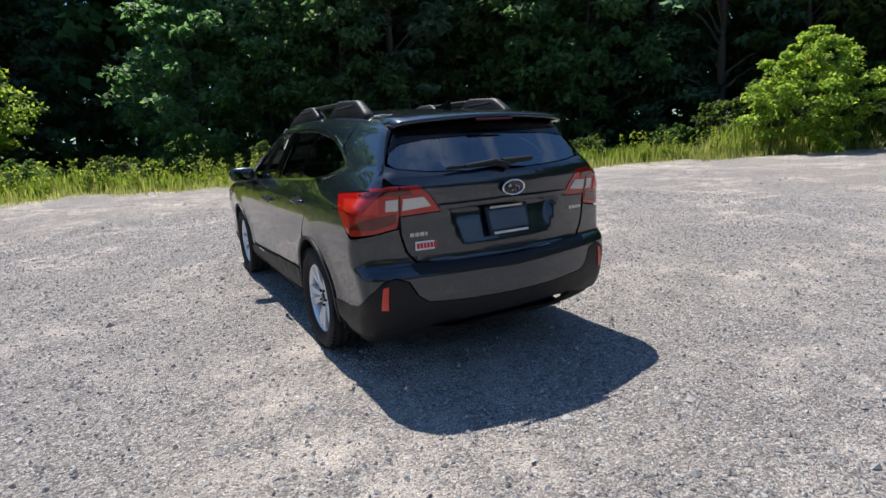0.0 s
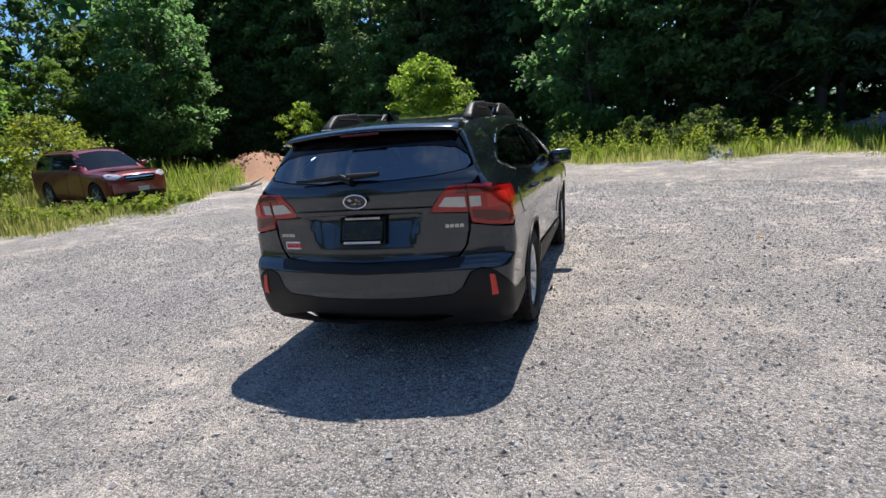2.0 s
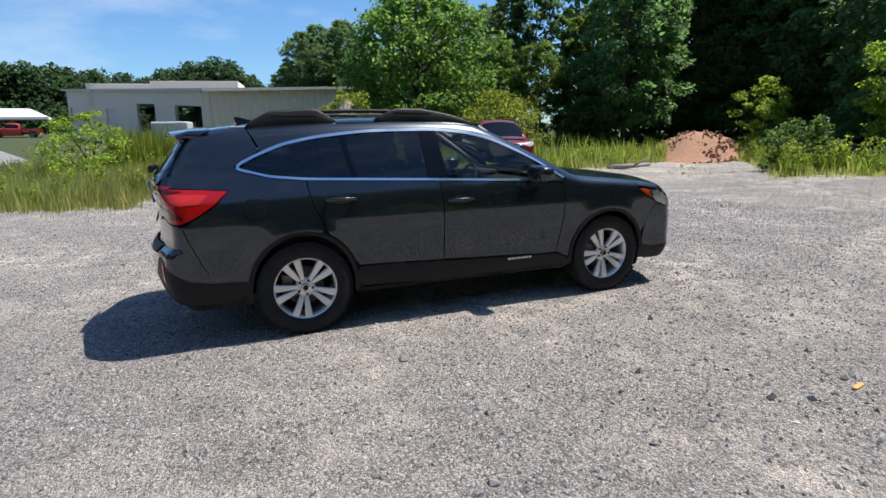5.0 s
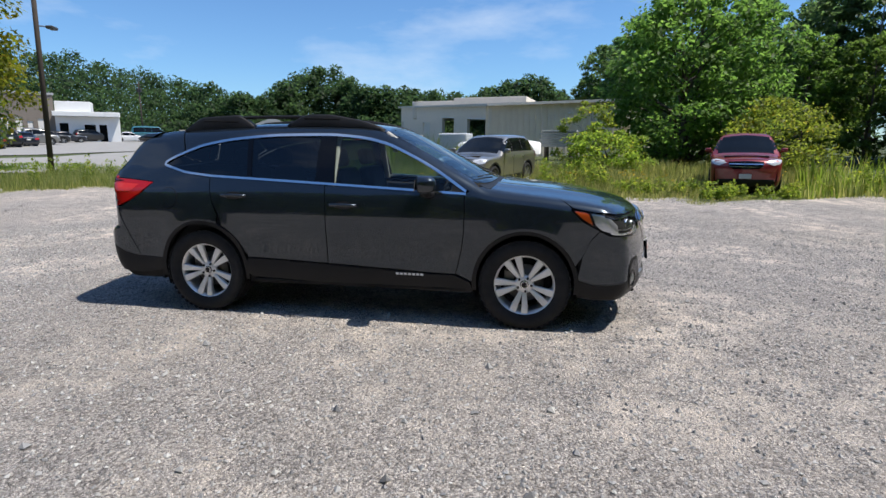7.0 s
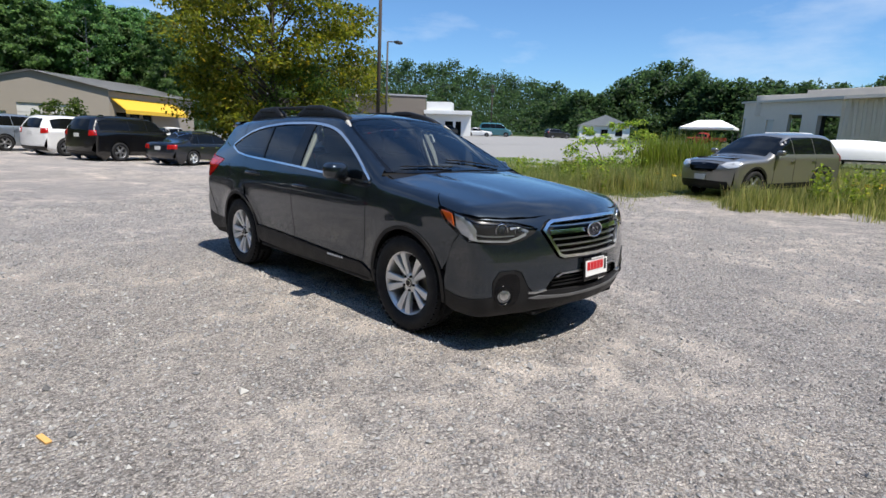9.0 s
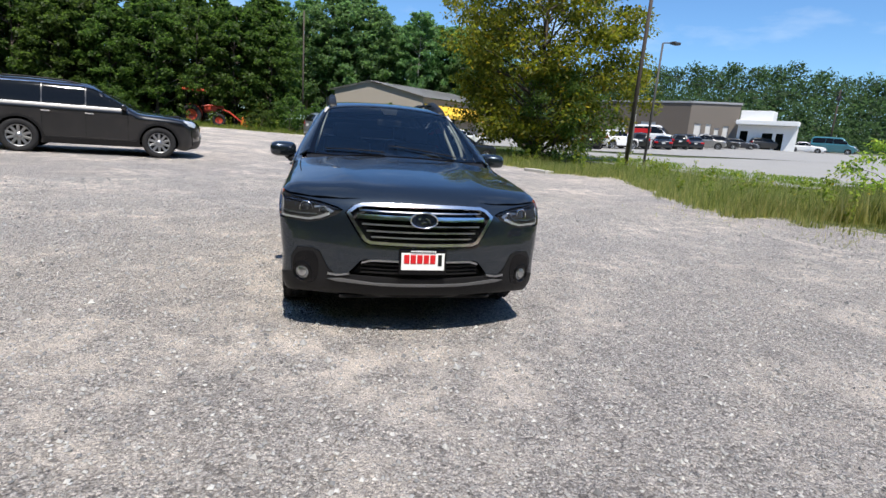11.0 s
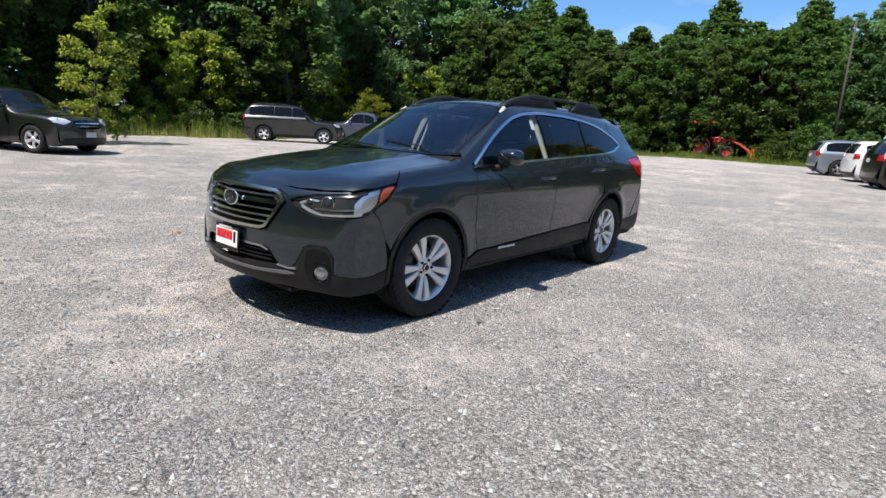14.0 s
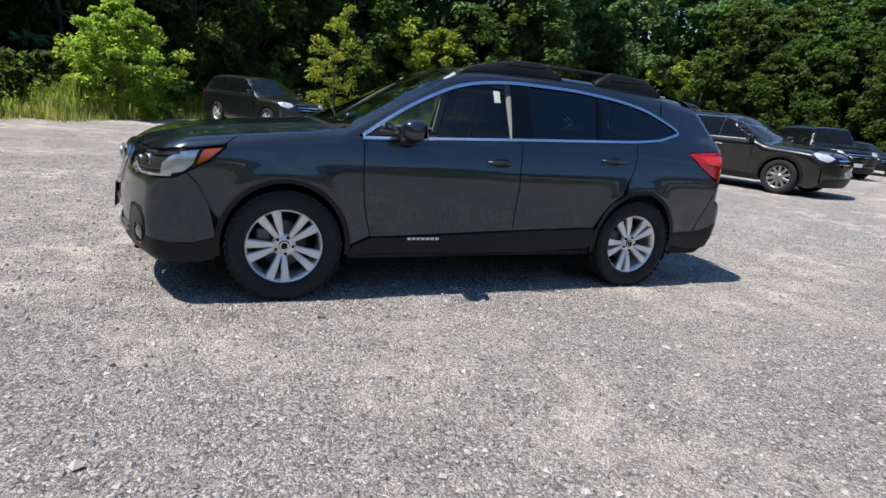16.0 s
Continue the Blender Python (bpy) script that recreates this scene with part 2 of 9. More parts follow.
# ---- vehicle bodies: one smooth solid, from which panels are cut ----
class Body:
    """The outer skin of a car. x ahead, y to its left, z up, on the ground midway between the axles."""

    def __init__(self, width, top, front, rear, nose=0.44, tail=0.16, crown_hood=0.055, crown_roof=0.035, cowl=1.0, round_=0.08, pinch=0.05, axis=0.62, side_front=0.02, flare=0.0):
        self.width, self.top, self.front, self.rear = pchip(*width), pchip(*top), pchip(*front), pchip(*rear)
        self.nose, self.tail, self.ch, self.cr, self.cowl, self.k, self.pinch, self.axis, self.sf = nose, tail, crown_hood, crown_roof, cowl, round_, pinch, axis, side_front
        self.flare = flare

    def F(self, x, y, z):
        y = np.abs(y)
        w = self.width(z) - self.pinch * np.clip(-1.0 - x, 0, None) ** 2 * np.clip((z - 1.05) / 0.2, 0, 1) - self.sf * (np.clip(x - 1.3, 0, None) / 0.7) ** 2
        if self.flare:
            rho = np.hypot(np.abs(x) - 1.3725, z - 0.36)
            w = w + self.flare * np.exp(-(((rho - 0.42) / 0.075) ** 2)) * np.clip((z - 0.30) / 0.2, 0, 1)
        u = np.clip((x - self.cowl) / 0.25 + 0.5, 0, 1)
        u = u * u * (3 - 2 * u)
        t = self.top(x) - (u * self.ch * (y / 0.8) ** 2 + (1 - u) * self.cr * (y / 0.6) ** 2)
        f = smax(y - w, z - t, self.k)
        f = smax(f, x - (self.front(z) - self.nose * y * y), self.k)
        return smax(f, (self.rear(z) + self.tail * y * y) - x, self.k)

    def march(self, o, d, far):
        """The skin on rays from o, inside, along d."""
        lo, hi = np.zeros(len(o)), np.full(len(o), far)
        for _ in range(26):
            m = (lo + hi) / 2
            p = o + m[:, None] * d
            inside = self.F(p[:, 0], p[:, 1], p[:, 2]) < 0
            lo, hi = np.where(inside, m, lo), np.where(inside, hi, m)
        return o + lo[:, None] * d

    def normal(self, p):
        e = 0.004
        g = np.zeros_like(p)
        for a in range(3):
            q0, q1 = p.copy(), p.copy()
            q0[:, a] -= e
            q1[:, a] += e
            g[:, a] = self.F(*q1.T) - self.F(*q0.T)
        return g / np.maximum(np.linalg.norm(g, axis=1, keepdims=True), 1e-9)

    # points of the chart round the long axis (u = x, v = 0.9 * angle) and of the charts round an upright axis (u = angle, v = z)
    def S(self, x, z):
        p = self.march(np.array([[x, 0.0, z]]), np.array([[0.0, 1.0, 0.0]]), 1.5)[0]
        return (x, 0.9 * math.atan2(z - self.axis, p[1]))

    def T(self, x, y):
        p = self.march(np.array([[x, y, 0.5]]), np.array([[0.0, 0.0, 1.0]]), 1.6)[0]
        return (x, 0.9 * math.atan2(p[2] - self.axis, y))

    def E(self, y, z, end, xa):
        p = self.march(np.array([[xa, y, z]]), np.array([[float(end), 0.0, 0.0]]), 2.5)[0]
        return (end * math.atan2(y, end * (p[0] - xa)), z)

    def ES(self, x, z, end, xa, side=1):
        p = self.march(np.array([[x, 0.0, z]]), np.array([[0.0, 1.0, 0.0]]), 1.5)[0]
        return (end * side * math.atan2(p[1], end * (x - xa)), z)

    def long(self, uv):
        o = np.c_[uv[:, 0], np.zeros(len(uv)), np.full(len(uv), self.axis)]
        a = uv[:, 1] / 0.9
        return self.march(o, np.c_[np.zeros(len(uv)), np.cos(a), np.sin(a)], 1.8)

    def upright(self, end, xa):
        def f(uv):
            o = np.c_[np.full(len(uv), xa), np.zeros(len(uv)), uv[:, 1]]
            a = uv[:, 0] * end
            return self.march(o, np.c_[end * np.cos(a), np.sin(a), np.zeros(len(uv))], 3.0)

        return f


def inside_poly(p, poly):
    x, y = p[:, 0], p[:, 1]
    r = np.zeros(len(p), bool)
    n = len(poly)
    for i in range(n):
        (x1, y1), (x2, y2) = poly[i], poly[(i + 1) % n]
        if y1 == y2:
            continue
        c = ((y1 > y) != (y2 > y)) & (x < (x2 - x1) * (y - y1) / (y2 - y1) + x1)
        r ^= c
    return r


def densify(loop, step):
    out = []
    for i, a in enumerate(loop):
        b = loop[(i + 1) % len(loop)]
        n = max(1, int(math.ceil(math.dist(a, b) / step)))
        out += [(a[0] + (b[0] - a[0]) * k / n, a[1] + (b[1] - a[1]) * k / n) for k in range(n)]
    return out


def curve_loop(pts, n=6):
    """A rounded closed loop (Catmull-Rom) through the points."""
    out, k = [], len(pts)
    for i in range(k):
        p0, p1, p2, p3 = (np.array(pts[(i + j) % k], float) for j in (-1, 0, 1, 2))
        for s in range(n):
            t = s / n
            out.append(tuple(0.5 * (2 * p1 + (p2 - p0) * t + (2 * p0 - 5 * p1 + 4 * p2 - p3) * t * t + (3 * p1 - p0 - 3 * p2 + p3) * t**3)))
    return out


def curve_open(pts, n=6):
    """A rounded open line through the points."""
    out, k = [], len(pts)
    for i in range(k - 1):
        p0, p1, p2, p3 = (np.array(pts[min(max(i + j, 0), k - 1)], float) for j in (-1, 0, 1, 2))
        for s in range(n):
            t = s / n
            out.append(tuple(0.5 * (2 * p1 + (p2 - p0) * t + (2 * p0 - 5 * p1 + 4 * p2 - p3) * t * t + (3 * p1 - p0 - 3 * p2 + p3) * t**3)))
    return out + [tuple(pts[-1])]


def arc_pts(cx, cz, a, b, d0, d1, n=14):
    return [(cx + a * math.cos(radians(d0 + (d1 - d0) * i / n)), cz + b * math.sin(radians(d0 + (d1 - d0) * i / n))) for i in range(n + 1)]


from mathutils.geometry import delaunay_2d_cdt


def panel(body, loops, chart, step=0.04, off=0.0, depth=0.014, flip=False, name="panel", bulge=None):
    """A curved plate cut from the skin along loops in a chart (the first outside, the rest holes), with turned-in edges.
    off: how far proud of the skin. flip: for the other side of the car."""
    loops = [densify(lp, step) for lp in loops]
    pts, edges = [], []
    for lp in loops:
        k0 = len(pts)
        pts += lp
        edges += [(k0 + i, k0 + (i + 1) % len(lp)) for i in range(len(lp))]
    nb = len(pts)
    outer = np.array(loops[0])
    lo, hi = outer.min(0), outer.max(0)
    gu, gv = np.meshgrid(np.arange(lo[0] + step / 2, hi[0], step), np.arange(lo[1] + step / 2, hi[1], step))
    grid = np.c_[gu.ravel(), gv.ravel()]
    if len(grid):
        ok = inside_poly(grid, loops[0])
        for lp in loops[1:]:
            ok &= ~inside_poly(grid, lp)
        b = np.array(pts)
        grid = grid[ok]
        if len(grid):
            near = np.min(np.hypot(grid[:, None, 0] - b[None, :, 0], grid[:, None, 1] - b[None, :, 1]), axis=1)
            grid = grid[near > step * 0.45]
        pts += [tuple(g) for g in grid]
    vo, _, fo, *_ = delaunay_2d_cdt([Vector(p) for p in pts], edges, [], 0, 1e-6)
    uv = np.array([tuple(v) for v in vo])
    tri = np.array([f for f in fo if len(f) == 3])
    c = uv[tri].mean(1)
    ok = inside_poly(c, loops[0])
    for lp in loops[1:]:
        ok &= ~inside_poly(c, lp)
    tri = tri[ok]
    p = chart(uv)
    nrm = body.normal(p)
    o = off if bulge is None else off + bulge(p)
    p = p + nrm * (np.asarray(o)[..., None] if np.ndim(o) else o)
    a, b_, c_ = p[tri[:, 0]], p[tri[:, 1]], p[tri[:, 2]]
    face_n = np.cross(b_ - a, c_ - a)
    back = np.einsum("ij,ij->i", face_n, nrm[tri[:, 0]]) < 0
    tri[back] = tri[back][:, ::-1]
    verts, faces, normals = [tuple(v) for v in p], [tuple(t) for t in tri], [tuple(v) for v in nrm]
    if bulge is not None:
        normals = [v if abs(k) < 1e-4 else (0, 0, 0) for v, k in zip(normals, np.asarray(o) - off)]
    if depth:
        used = {}
        for t in tri:
            for i in range(3):
                e = (int(t[i]), int(t[(i + 1) % 3]))
                used[e] = 1
        rim = {}

        def rv(i, low):
            if (i, low) not in rim:
                rim[i, low] = len(verts)
                verts.append(tuple(p[i] - nrm[i] * (depth if low else 0.0)))
                normals.append((0, 0, 0))
            return rim[i, low]

        for (i, j) in list(used):
            if (j, i) not in used:
                faces.append((rv(j, 0), rv(i, 0), rv(i, 1), rv(j, 1)))
    if flip:
        verts = [(v[0], -v[1], v[2]) for v in verts]
        normals = [(v[0], -v[1], v[2]) for v in normals]
        faces = [f[::-1] for f in faces]
    me = mesh_from(name, verts, faces)
    me.shade_smooth()
    me.normals_split_custom_set_from_vertices(normals)
    return me


def strip_on(body, line, chart, width, off=0.004, depth=0.012, step=0.03, flip=False, name="strip"):
    """A band of a given width along an open line in a chart."""
    line = np.array(line)
    d = np.gradient(line, axis=0)
    d /= np.maximum(np.linalg.norm(d, axis=1, keepdims=True), 1e-9)
    nn = np.c_[-d[:, 1], d[:, 0]] * width / 2
    lp = [tuple(v) for v in line + nn] + [tuple(v) for v in (line - nn)[::-1]]
    return panel(body, [lp], chart, step, off, depth, flip, name)

# ---- ground: one sheet to the horizon, gravel inside the lot, grass beyond it ----
def ground_z(x, y):
    r = np.hypot(x, y)
    az = np.degrees(np.arctan2(y, x))
    d = (az - 160 + 180) % 360 - 180
    d2 = (az - 147 + 180) % 360 - 180
    d3 = (az - 38 + 180) % 360 - 180
    z = 0.022 * np.maximum(0, np.minimum(r, 160) - 6) * (1 - 0.75 * np.exp(-((d / 30) ** 2)) - 1.6 * np.exp(-((d3 / 10) ** 2)))
    return z + 0.021 * np.maximum(0, np.minimum(r, 120) - 24) * np.exp(-((d2 / 25) ** 2))


EDGE_AZ = [-180, -172, -167, -160, -155, -148, -141, -131, -124, -118, -110, -99, -90, -84, -78, -72, -64, -58, -51, -40, -29, -18, -9, -2, 5, 12, 18, 24, 27, 30, 33, 36, 41, 43.5, 45.5, 52, 60, 66, 74, 84, 92, 98, 104, 110, 118, 127, 135, 142, 150, 158, 163, 168, 174, 180]
EDGE_R = [38, 37, 38, 36, 38, 42, 42, 42, 37, 31, 28.5, 29, 24, 20.5, 18, 16.5, 15, 13.5, 12.8, 13, 13.1, 12, 12.4, 12.7, 12.9, 14.5, 14, 13.6, 15.2, 18.5, 23.5, 27.5, 26, 21, 17, 13.2, 10.9, 11.2, 11.2, 10.4, 10.6, 11.2, 10.3, 9.8, 9.9, 10.4, 13.6, 17, 17.5, 20.5, 24, 29, 34, 38]


def edge_r(az):
    """How far the gravel reaches in a direction (degrees)."""
    az = (np.asarray(az, float) + 180) % 360 - 180
    a = np.radians(az)
    return np.interp(az, EDGE_AZ, EDGE_R) + 0.35 * np.sin(a * 23 + 1) + 0.25 * np.sin(a * 51 + 2)


def gravel_material():
    m, n, l, p = principled("gravel")
    co = n.new("ShaderNodeTexCoord")
    vec = co.outputs["Object"]

    def noise_(scale, detail=4.0, rough=0.55):
        t = n.new("ShaderNodeTexNoise")
        t.inputs["Scale"].default_value, t.inputs["Detail"].default_value, t.inputs["Roughness"].default_value = scale, detail, rough
        l.new(vec, t.inputs["Vector"])
        return t.outputs["Fac"]

    def ramp(src, stops):
        r = n.new("ShaderNodeValToRGB")
        while len(r.color_ramp.elements) < len(stops):
            r.color_ramp.elements.new(0.5)
        for e, (pos, col) in zip(r.color_ramp.elements, stops):
            e.position, e.color = pos, (*col, 1.0)
        l.new(src, r.inputs["Fac"])
        return r.outputs["Color"]

    def mix(fac, a, b, kind="MIX"):
        x = n.new("ShaderNodeMix")
        x.data_type, x.blend_type = "RGBA", kind
        for sock, v in ((x.inputs[0], fac), (x.inputs[6], a), (x.inputs[7], b)):
            if isinstance(v, (int, float)):
                sock.default_value = v
            elif isinstance(v, tuple):
                sock.default_value = v
            else:
                l.new(v, sock)
        return x.outputs[2]

    # warp, so that the stones are not laid in cells
    wn_ = n.new("ShaderNodeTexNoise")
    wn_.inputs["Scale"].default_value = 9.0
    l.new(vec, wn_.inputs["Vector"])
    va = n.new("ShaderNodeVectorMath")
    va.operation = "MULTIPLY_ADD"
    va.inputs[1].default_value = (0.05, 0.05, 0.0)
    l.new(wn_.outputs["Color"], va.inputs[0])
    l.new(vec, va.inputs[2])

    def stones(scale, feature="F1"):
        v = n.new("ShaderNodeTexVoronoi")
        v.feature = feature
        v.inputs["Scale"].default_value = scale
        v.inputs["Randomness"].default_value = 1.0
        l.new(va.outputs[0], v.inputs["Vector"])
        return v

    s1, s2, s3 = stones(34.0), stones(75.0), stones(150.0)
    sep = n.new("ShaderNodeSeparateColor")
    l.new(s1.outputs["Color"], sep.inputs["Color"])
    sep2 = n.new("ShaderNodeSeparateColor")
    l.new(s2.outputs["Color"], sep2.inputs["Color"])
    stone_a = ramp(sep.outputs["Red"], [(0.0, (0.20, 0.198, 0.197)), (0.25, (0.36, 0.355, 0.345)), (0.75, (0.45, 0.438, 0.425)), (1.0, (0.55, 0.535, 0.515))])
    stone_b = ramp(sep2.outputs["Green"], [(0.0, (0.17, 0.168, 0.166)), (0.5, (0.40, 0.39, 0.375)), (1.0, (0.57, 0.55, 0.525))])
    pick = ramp(noise_(14.0, 3.0), [(0.45, (0, 0, 0)), (0.62, (1, 1, 1))])
    base = mix(pick, stone_b, stone_a)
    # joints between stones are darker
    gap = ramp(s2.outputs["Distance"], [(0.25, (1.05, 1.05, 1.05)), (0.75, (0.62, 0.60, 0.58))])
    base = mix(1.0, base, gap, "MULTIPLY")
    # pale dusty patches and worn tracks
    dust = ramp(noise_(0.55, 6.0, 0.62), [(0.45, (0, 0, 0)), (0.62, (1, 1, 1))])
    dust_f = ramp(noise_(3.2, 6.0, 0.66), [(0.42, (0, 0, 0)), (0.60, (1, 1, 1))])
    both = mix(1.0, dust, dust_f, "MULTIPLY")
    base = mix(both, base, (0.58, 0.535, 0.48, 1.0))
    grit = ramp(noise_(1.3, 6.0, 0.7), [(0.50, (1, 1, 1)), (0.72, (0.74, 0.75, 0.77))])
    base = mix(1.0, base, grit, "MULTIPLY")
    # broad change of tone
    tone = ramp(noise_(0.17, 4.0), [(0.3, (0.88, 0.89, 0.92)), (0.7, (1.06, 1.04, 1.0))])
    base = mix(1.0, base, tone, "MULTIPLY")
    sep3 = n.new("ShaderNodeSeparateColor")
    l.new(s3.outputs["Color"], sep3.inputs["Color"])
    chips = ramp(sep3.outputs["Blue"], [(0.0, (0.50, 0.50, 0.51)), (0.12, (0.82, 0.82, 0.82)), (0.8, (1.08, 1.08, 1.08)), (1.0, (1.32, 1.32, 1.30))])
    base = mix(1.0, base, chips, "MULTIPLY")
    base = mix(1.0, base, (1.46, 1.40, 1.385, 1.0), "MULTIPLY")
    l.new(base, p.inputs["Base Color"])
    p.inputs["Roughness"].default_value = 0.92
    p.inputs["Specular IOR Level"].default_value = 0.25
    h1 = n.new("ShaderNodeMath")
    h1.operation = "MULTIPLY_ADD"
    h1.inputs[1].default_value = -1.0
    l.new(s1.outputs["Distance"], h1.inputs[0])
    l.new(noise_(220.0, 3.0), h1.inputs[2])
    h2 = n.new("ShaderNodeMath")
    h2.operation = "MULTIPLY_ADD"
    h2.inputs[1].default_value = -0.8
    l.new(s2.outputs["Distance"], h2.inputs[0])
    l.new(h1.outputs[0], h2.inputs[2])
    h3 = n.new("ShaderNodeMath")
    h3.operation = "MULTIPLY_ADD"
    h3.inputs[1].default_value = -0.5
    l.new(s3.outputs["Distance"], h3.inputs[0])
    l.new(h2.outputs[0], h3.inputs[2])
    bp = n.new("ShaderNodeBump")
    bp.inputs["Strength"].default_value, bp.inputs["Distance"].default_value = 0.95, 0.024
    l.new(h3.outputs[0], bp.inputs["Height"])
    l.new(bp.outputs["Normal"], p.inputs["Normal"])
    return m


GRAVEL = gravel_material()
SOIL = material("grassy_soil", (0.055, 0.072, 0.022), 0.95, vary=0.45, scale=1.5, bump=0.8, bump_scale=25)
ASPHALT = material("worn_asphalt", (0.26, 0.255, 0.245), 0.9, vary=0.15, scale=0.6, bump=0.3, bump_scale=80)


def build_ground():
    na = 720
    az = np.linspace(-180, 180, na, endpoint=False)
    er = edge_r(az)
    # rings: inside the lot as fractions of the edge, then outward
    inner = list(np.linspace(0.05, 1.0, 26))
    outer = [0.6, 1.5, 3, 5, 8, 12, 18, 26, 36, 50, 70, 100, 150, 250, 500, 1000, 2000]
    verts = [(0, 0, 0)]
    rings = []
    for k in inner:
        rings.append(er * k)
    for d in outer:
        rings.append(er + d)
    a = np.radians(az)
    for r in rings:
        x, y = r * np.cos(a), r * np.sin(a)
        z = ground_z(x, y)
        bump = np.array([noise.noise((float(u) * 0.35, float(v) * 0.35, 0)) for u, v in zip(x, y)])
        z = z + 0.03 * bump * np.clip((np.hypot(x, y) - 7) / 6, 0, 1)
        verts += list(zip(x, y, z))
    faces, mats = [], []
    for k in range(na):
        faces.append((0, 1 + k, 1 + (k + 1) % na))
        mats.append(0)
    for i in range(len(rings) - 1):
        for k in range(na):
            k2 = (k + 1) % na
            faces.append((1 + i * na + k, 1 + (i + 1) * na + k, 1 + (i + 1) * na + k2, 1 + i * na + k2))
            mats.append(0 if i < len(inner) - 1 else 1)
    me = mesh_from("ground", verts, faces, None, True)
    me.materials.append(GRAVEL)
    me.materials.append(SOIL)
    me.polygons.foreach_set("material_index", mats)
    g = new("ground", me)
    tagged(g, "pale grey crushed-stone lot with grassy soil round it", "ground", kind="structure")

    # paved yard beyond the grass strip
    vs, fs = [], []
    aa, rr = np.linspace(112, 156, 60), np.linspace(0, 1, 10)
    for i, t in enumerate(aa):
        r0, r1 = np.interp(t, [112, 125, 140, 156], [24, 19, 25, 30]), np.interp(t, [112, 125, 140, 156], [75, 55, 40, 40])
        for k in rr:
            r = r0 + (r1 - r0) * k
            x, y = r * math.cos(radians(t)), r * math.sin(radians(t))
            vs.append((x, y, float(ground_z(x, y)) + 0.05))
    for i in range(len(aa) - 1):
        for k in range(9):
            fs.append((i * 10 + k, i * 10 + k + 1, i * 10 + 11 + k, i * 10 + 10 + k)[::-1])
    tagged(part("pavement", mesh_from("pavement", vs, fs, None, True), ASPHALT), "pale worn asphalt yard beyond the grass", "pavement", kind="structure")
    vs, fs = [], []
    aa = np.linspace(120, 166, 50)
    for t in aa:
        for k in np.linspace(0, 1, 8):
            r = np.interp(t, [120, 140, 166], [56, 44, 42]) + 46 * k
            x, y = r * math.cos(radians(t)), r * math.sin(radians(t))
            vs.append((x, y, float(ground_z(x, y)) + 0.06))
    for i in range(len(aa) - 1):
        for k in range(7):
            fs.append((i * 8 + k, i * 8 + k + 1, i * 8 + 9 + k, i * 8 + 8 + k)[::-1])
    tagged(part("car_park", mesh_from("car_park", vs, fs, None, True), ASPHALT), "pale worn asphalt car park full of vehicles", "car park", kind="structure")


build_ground()


def stone_scatter():
    """Loose stones on the lot, thickest where the walk passes."""
    rng = np.random.default_rng(5)
    n = 85000
    r = np.concatenate([np.sqrt(rng.uniform(0.2, 62.0, n)), rng.uniform(7.0, 12.0, n // 4)])
    n = len(r)
    a = rng.uniform(0, 2 * math.pi, n)
    x, y = r * np.cos(a), r * np.sin(a)
    keep = ~((np.abs(x) < 1.9) & (np.abs(y) < 0.6))
    x, y = x[keep], y[keep]
    n = len(x)
    size = 0.0045 + 0.011 * rng.random(n) ** 2 + 0.018 * (rng.random(n) > 0.985) * rng.random(n)
    base = np.array([(1, 0, 0), (0, 1, 0), (-1, 0, 0), (0, -1, 0), (0, 0, 0.75), (0, 0, -0.6)], float)
    tri = np.array([(0, 1, 4), (1, 2, 4), (2, 3, 4), (3, 0, 4), (1, 0, 5), (2, 1, 5), (3, 2, 5), (0, 3, 5)])
    v = base[None] * (0.65 + 0.7 * rng.random((n, 6, 1))) + rng.normal(0, 0.18, (n, 6, 3))
    t = rng.uniform(0, 2 * math.pi, n)
    c, s = np.cos(t)[:, None], np.sin(t)[:, None]
    v = np.stack([v[..., 0] * c - v[..., 1] * s, v[..., 0] * s + v[..., 1] * c, v[..., 2]], -1) * size[:, None, None]
    z = ground_z(x, y) + size * 0.25
    v += np.stack([x, y, z], -1)[:, None, :]
    faces = (tri[None] + 6 * np.arange(n)[:, None, None]).reshape(-1, 3)
    m, nn, l, p = principled("loose_stone")
    geo = nn.new("ShaderNodeNewGeometry")
    rp = nn.new("ShaderNodeValToRGB")
    rp.color_ramp.elements.new(0.4)
    rp.color_ramp.elements.new(0.7)
    for i, (pos, col) in enumerate(((0.0, (0.12, 0.12, 0.122)), (0.22, (0.24, 0.24, 0.24)), (0.7, (0.36, 0.355, 0.345)), (1.0, (0.47, 0.46, 0.44)))):
        rp.color_ramp.elements[i].position, rp.color_ramp.elements[i].color = pos, (*col, 1.0)
    l.new(geo.outputs["Random Per Island"], rp.inputs["Fac"])
    l.new(rp.outputs["Color"], p.inputs["Base Color"])
    p.inputs["Roughness"].default_value = 0.9
    ob = part("loose_gravel", mesh_from("loose_gravel", v.reshape(-1, 3), faces, None, False), m)
    tagged(ob, "loose grey crushed stones scattered on the lot", "gravel", kind="stuff")


stone_scatter()

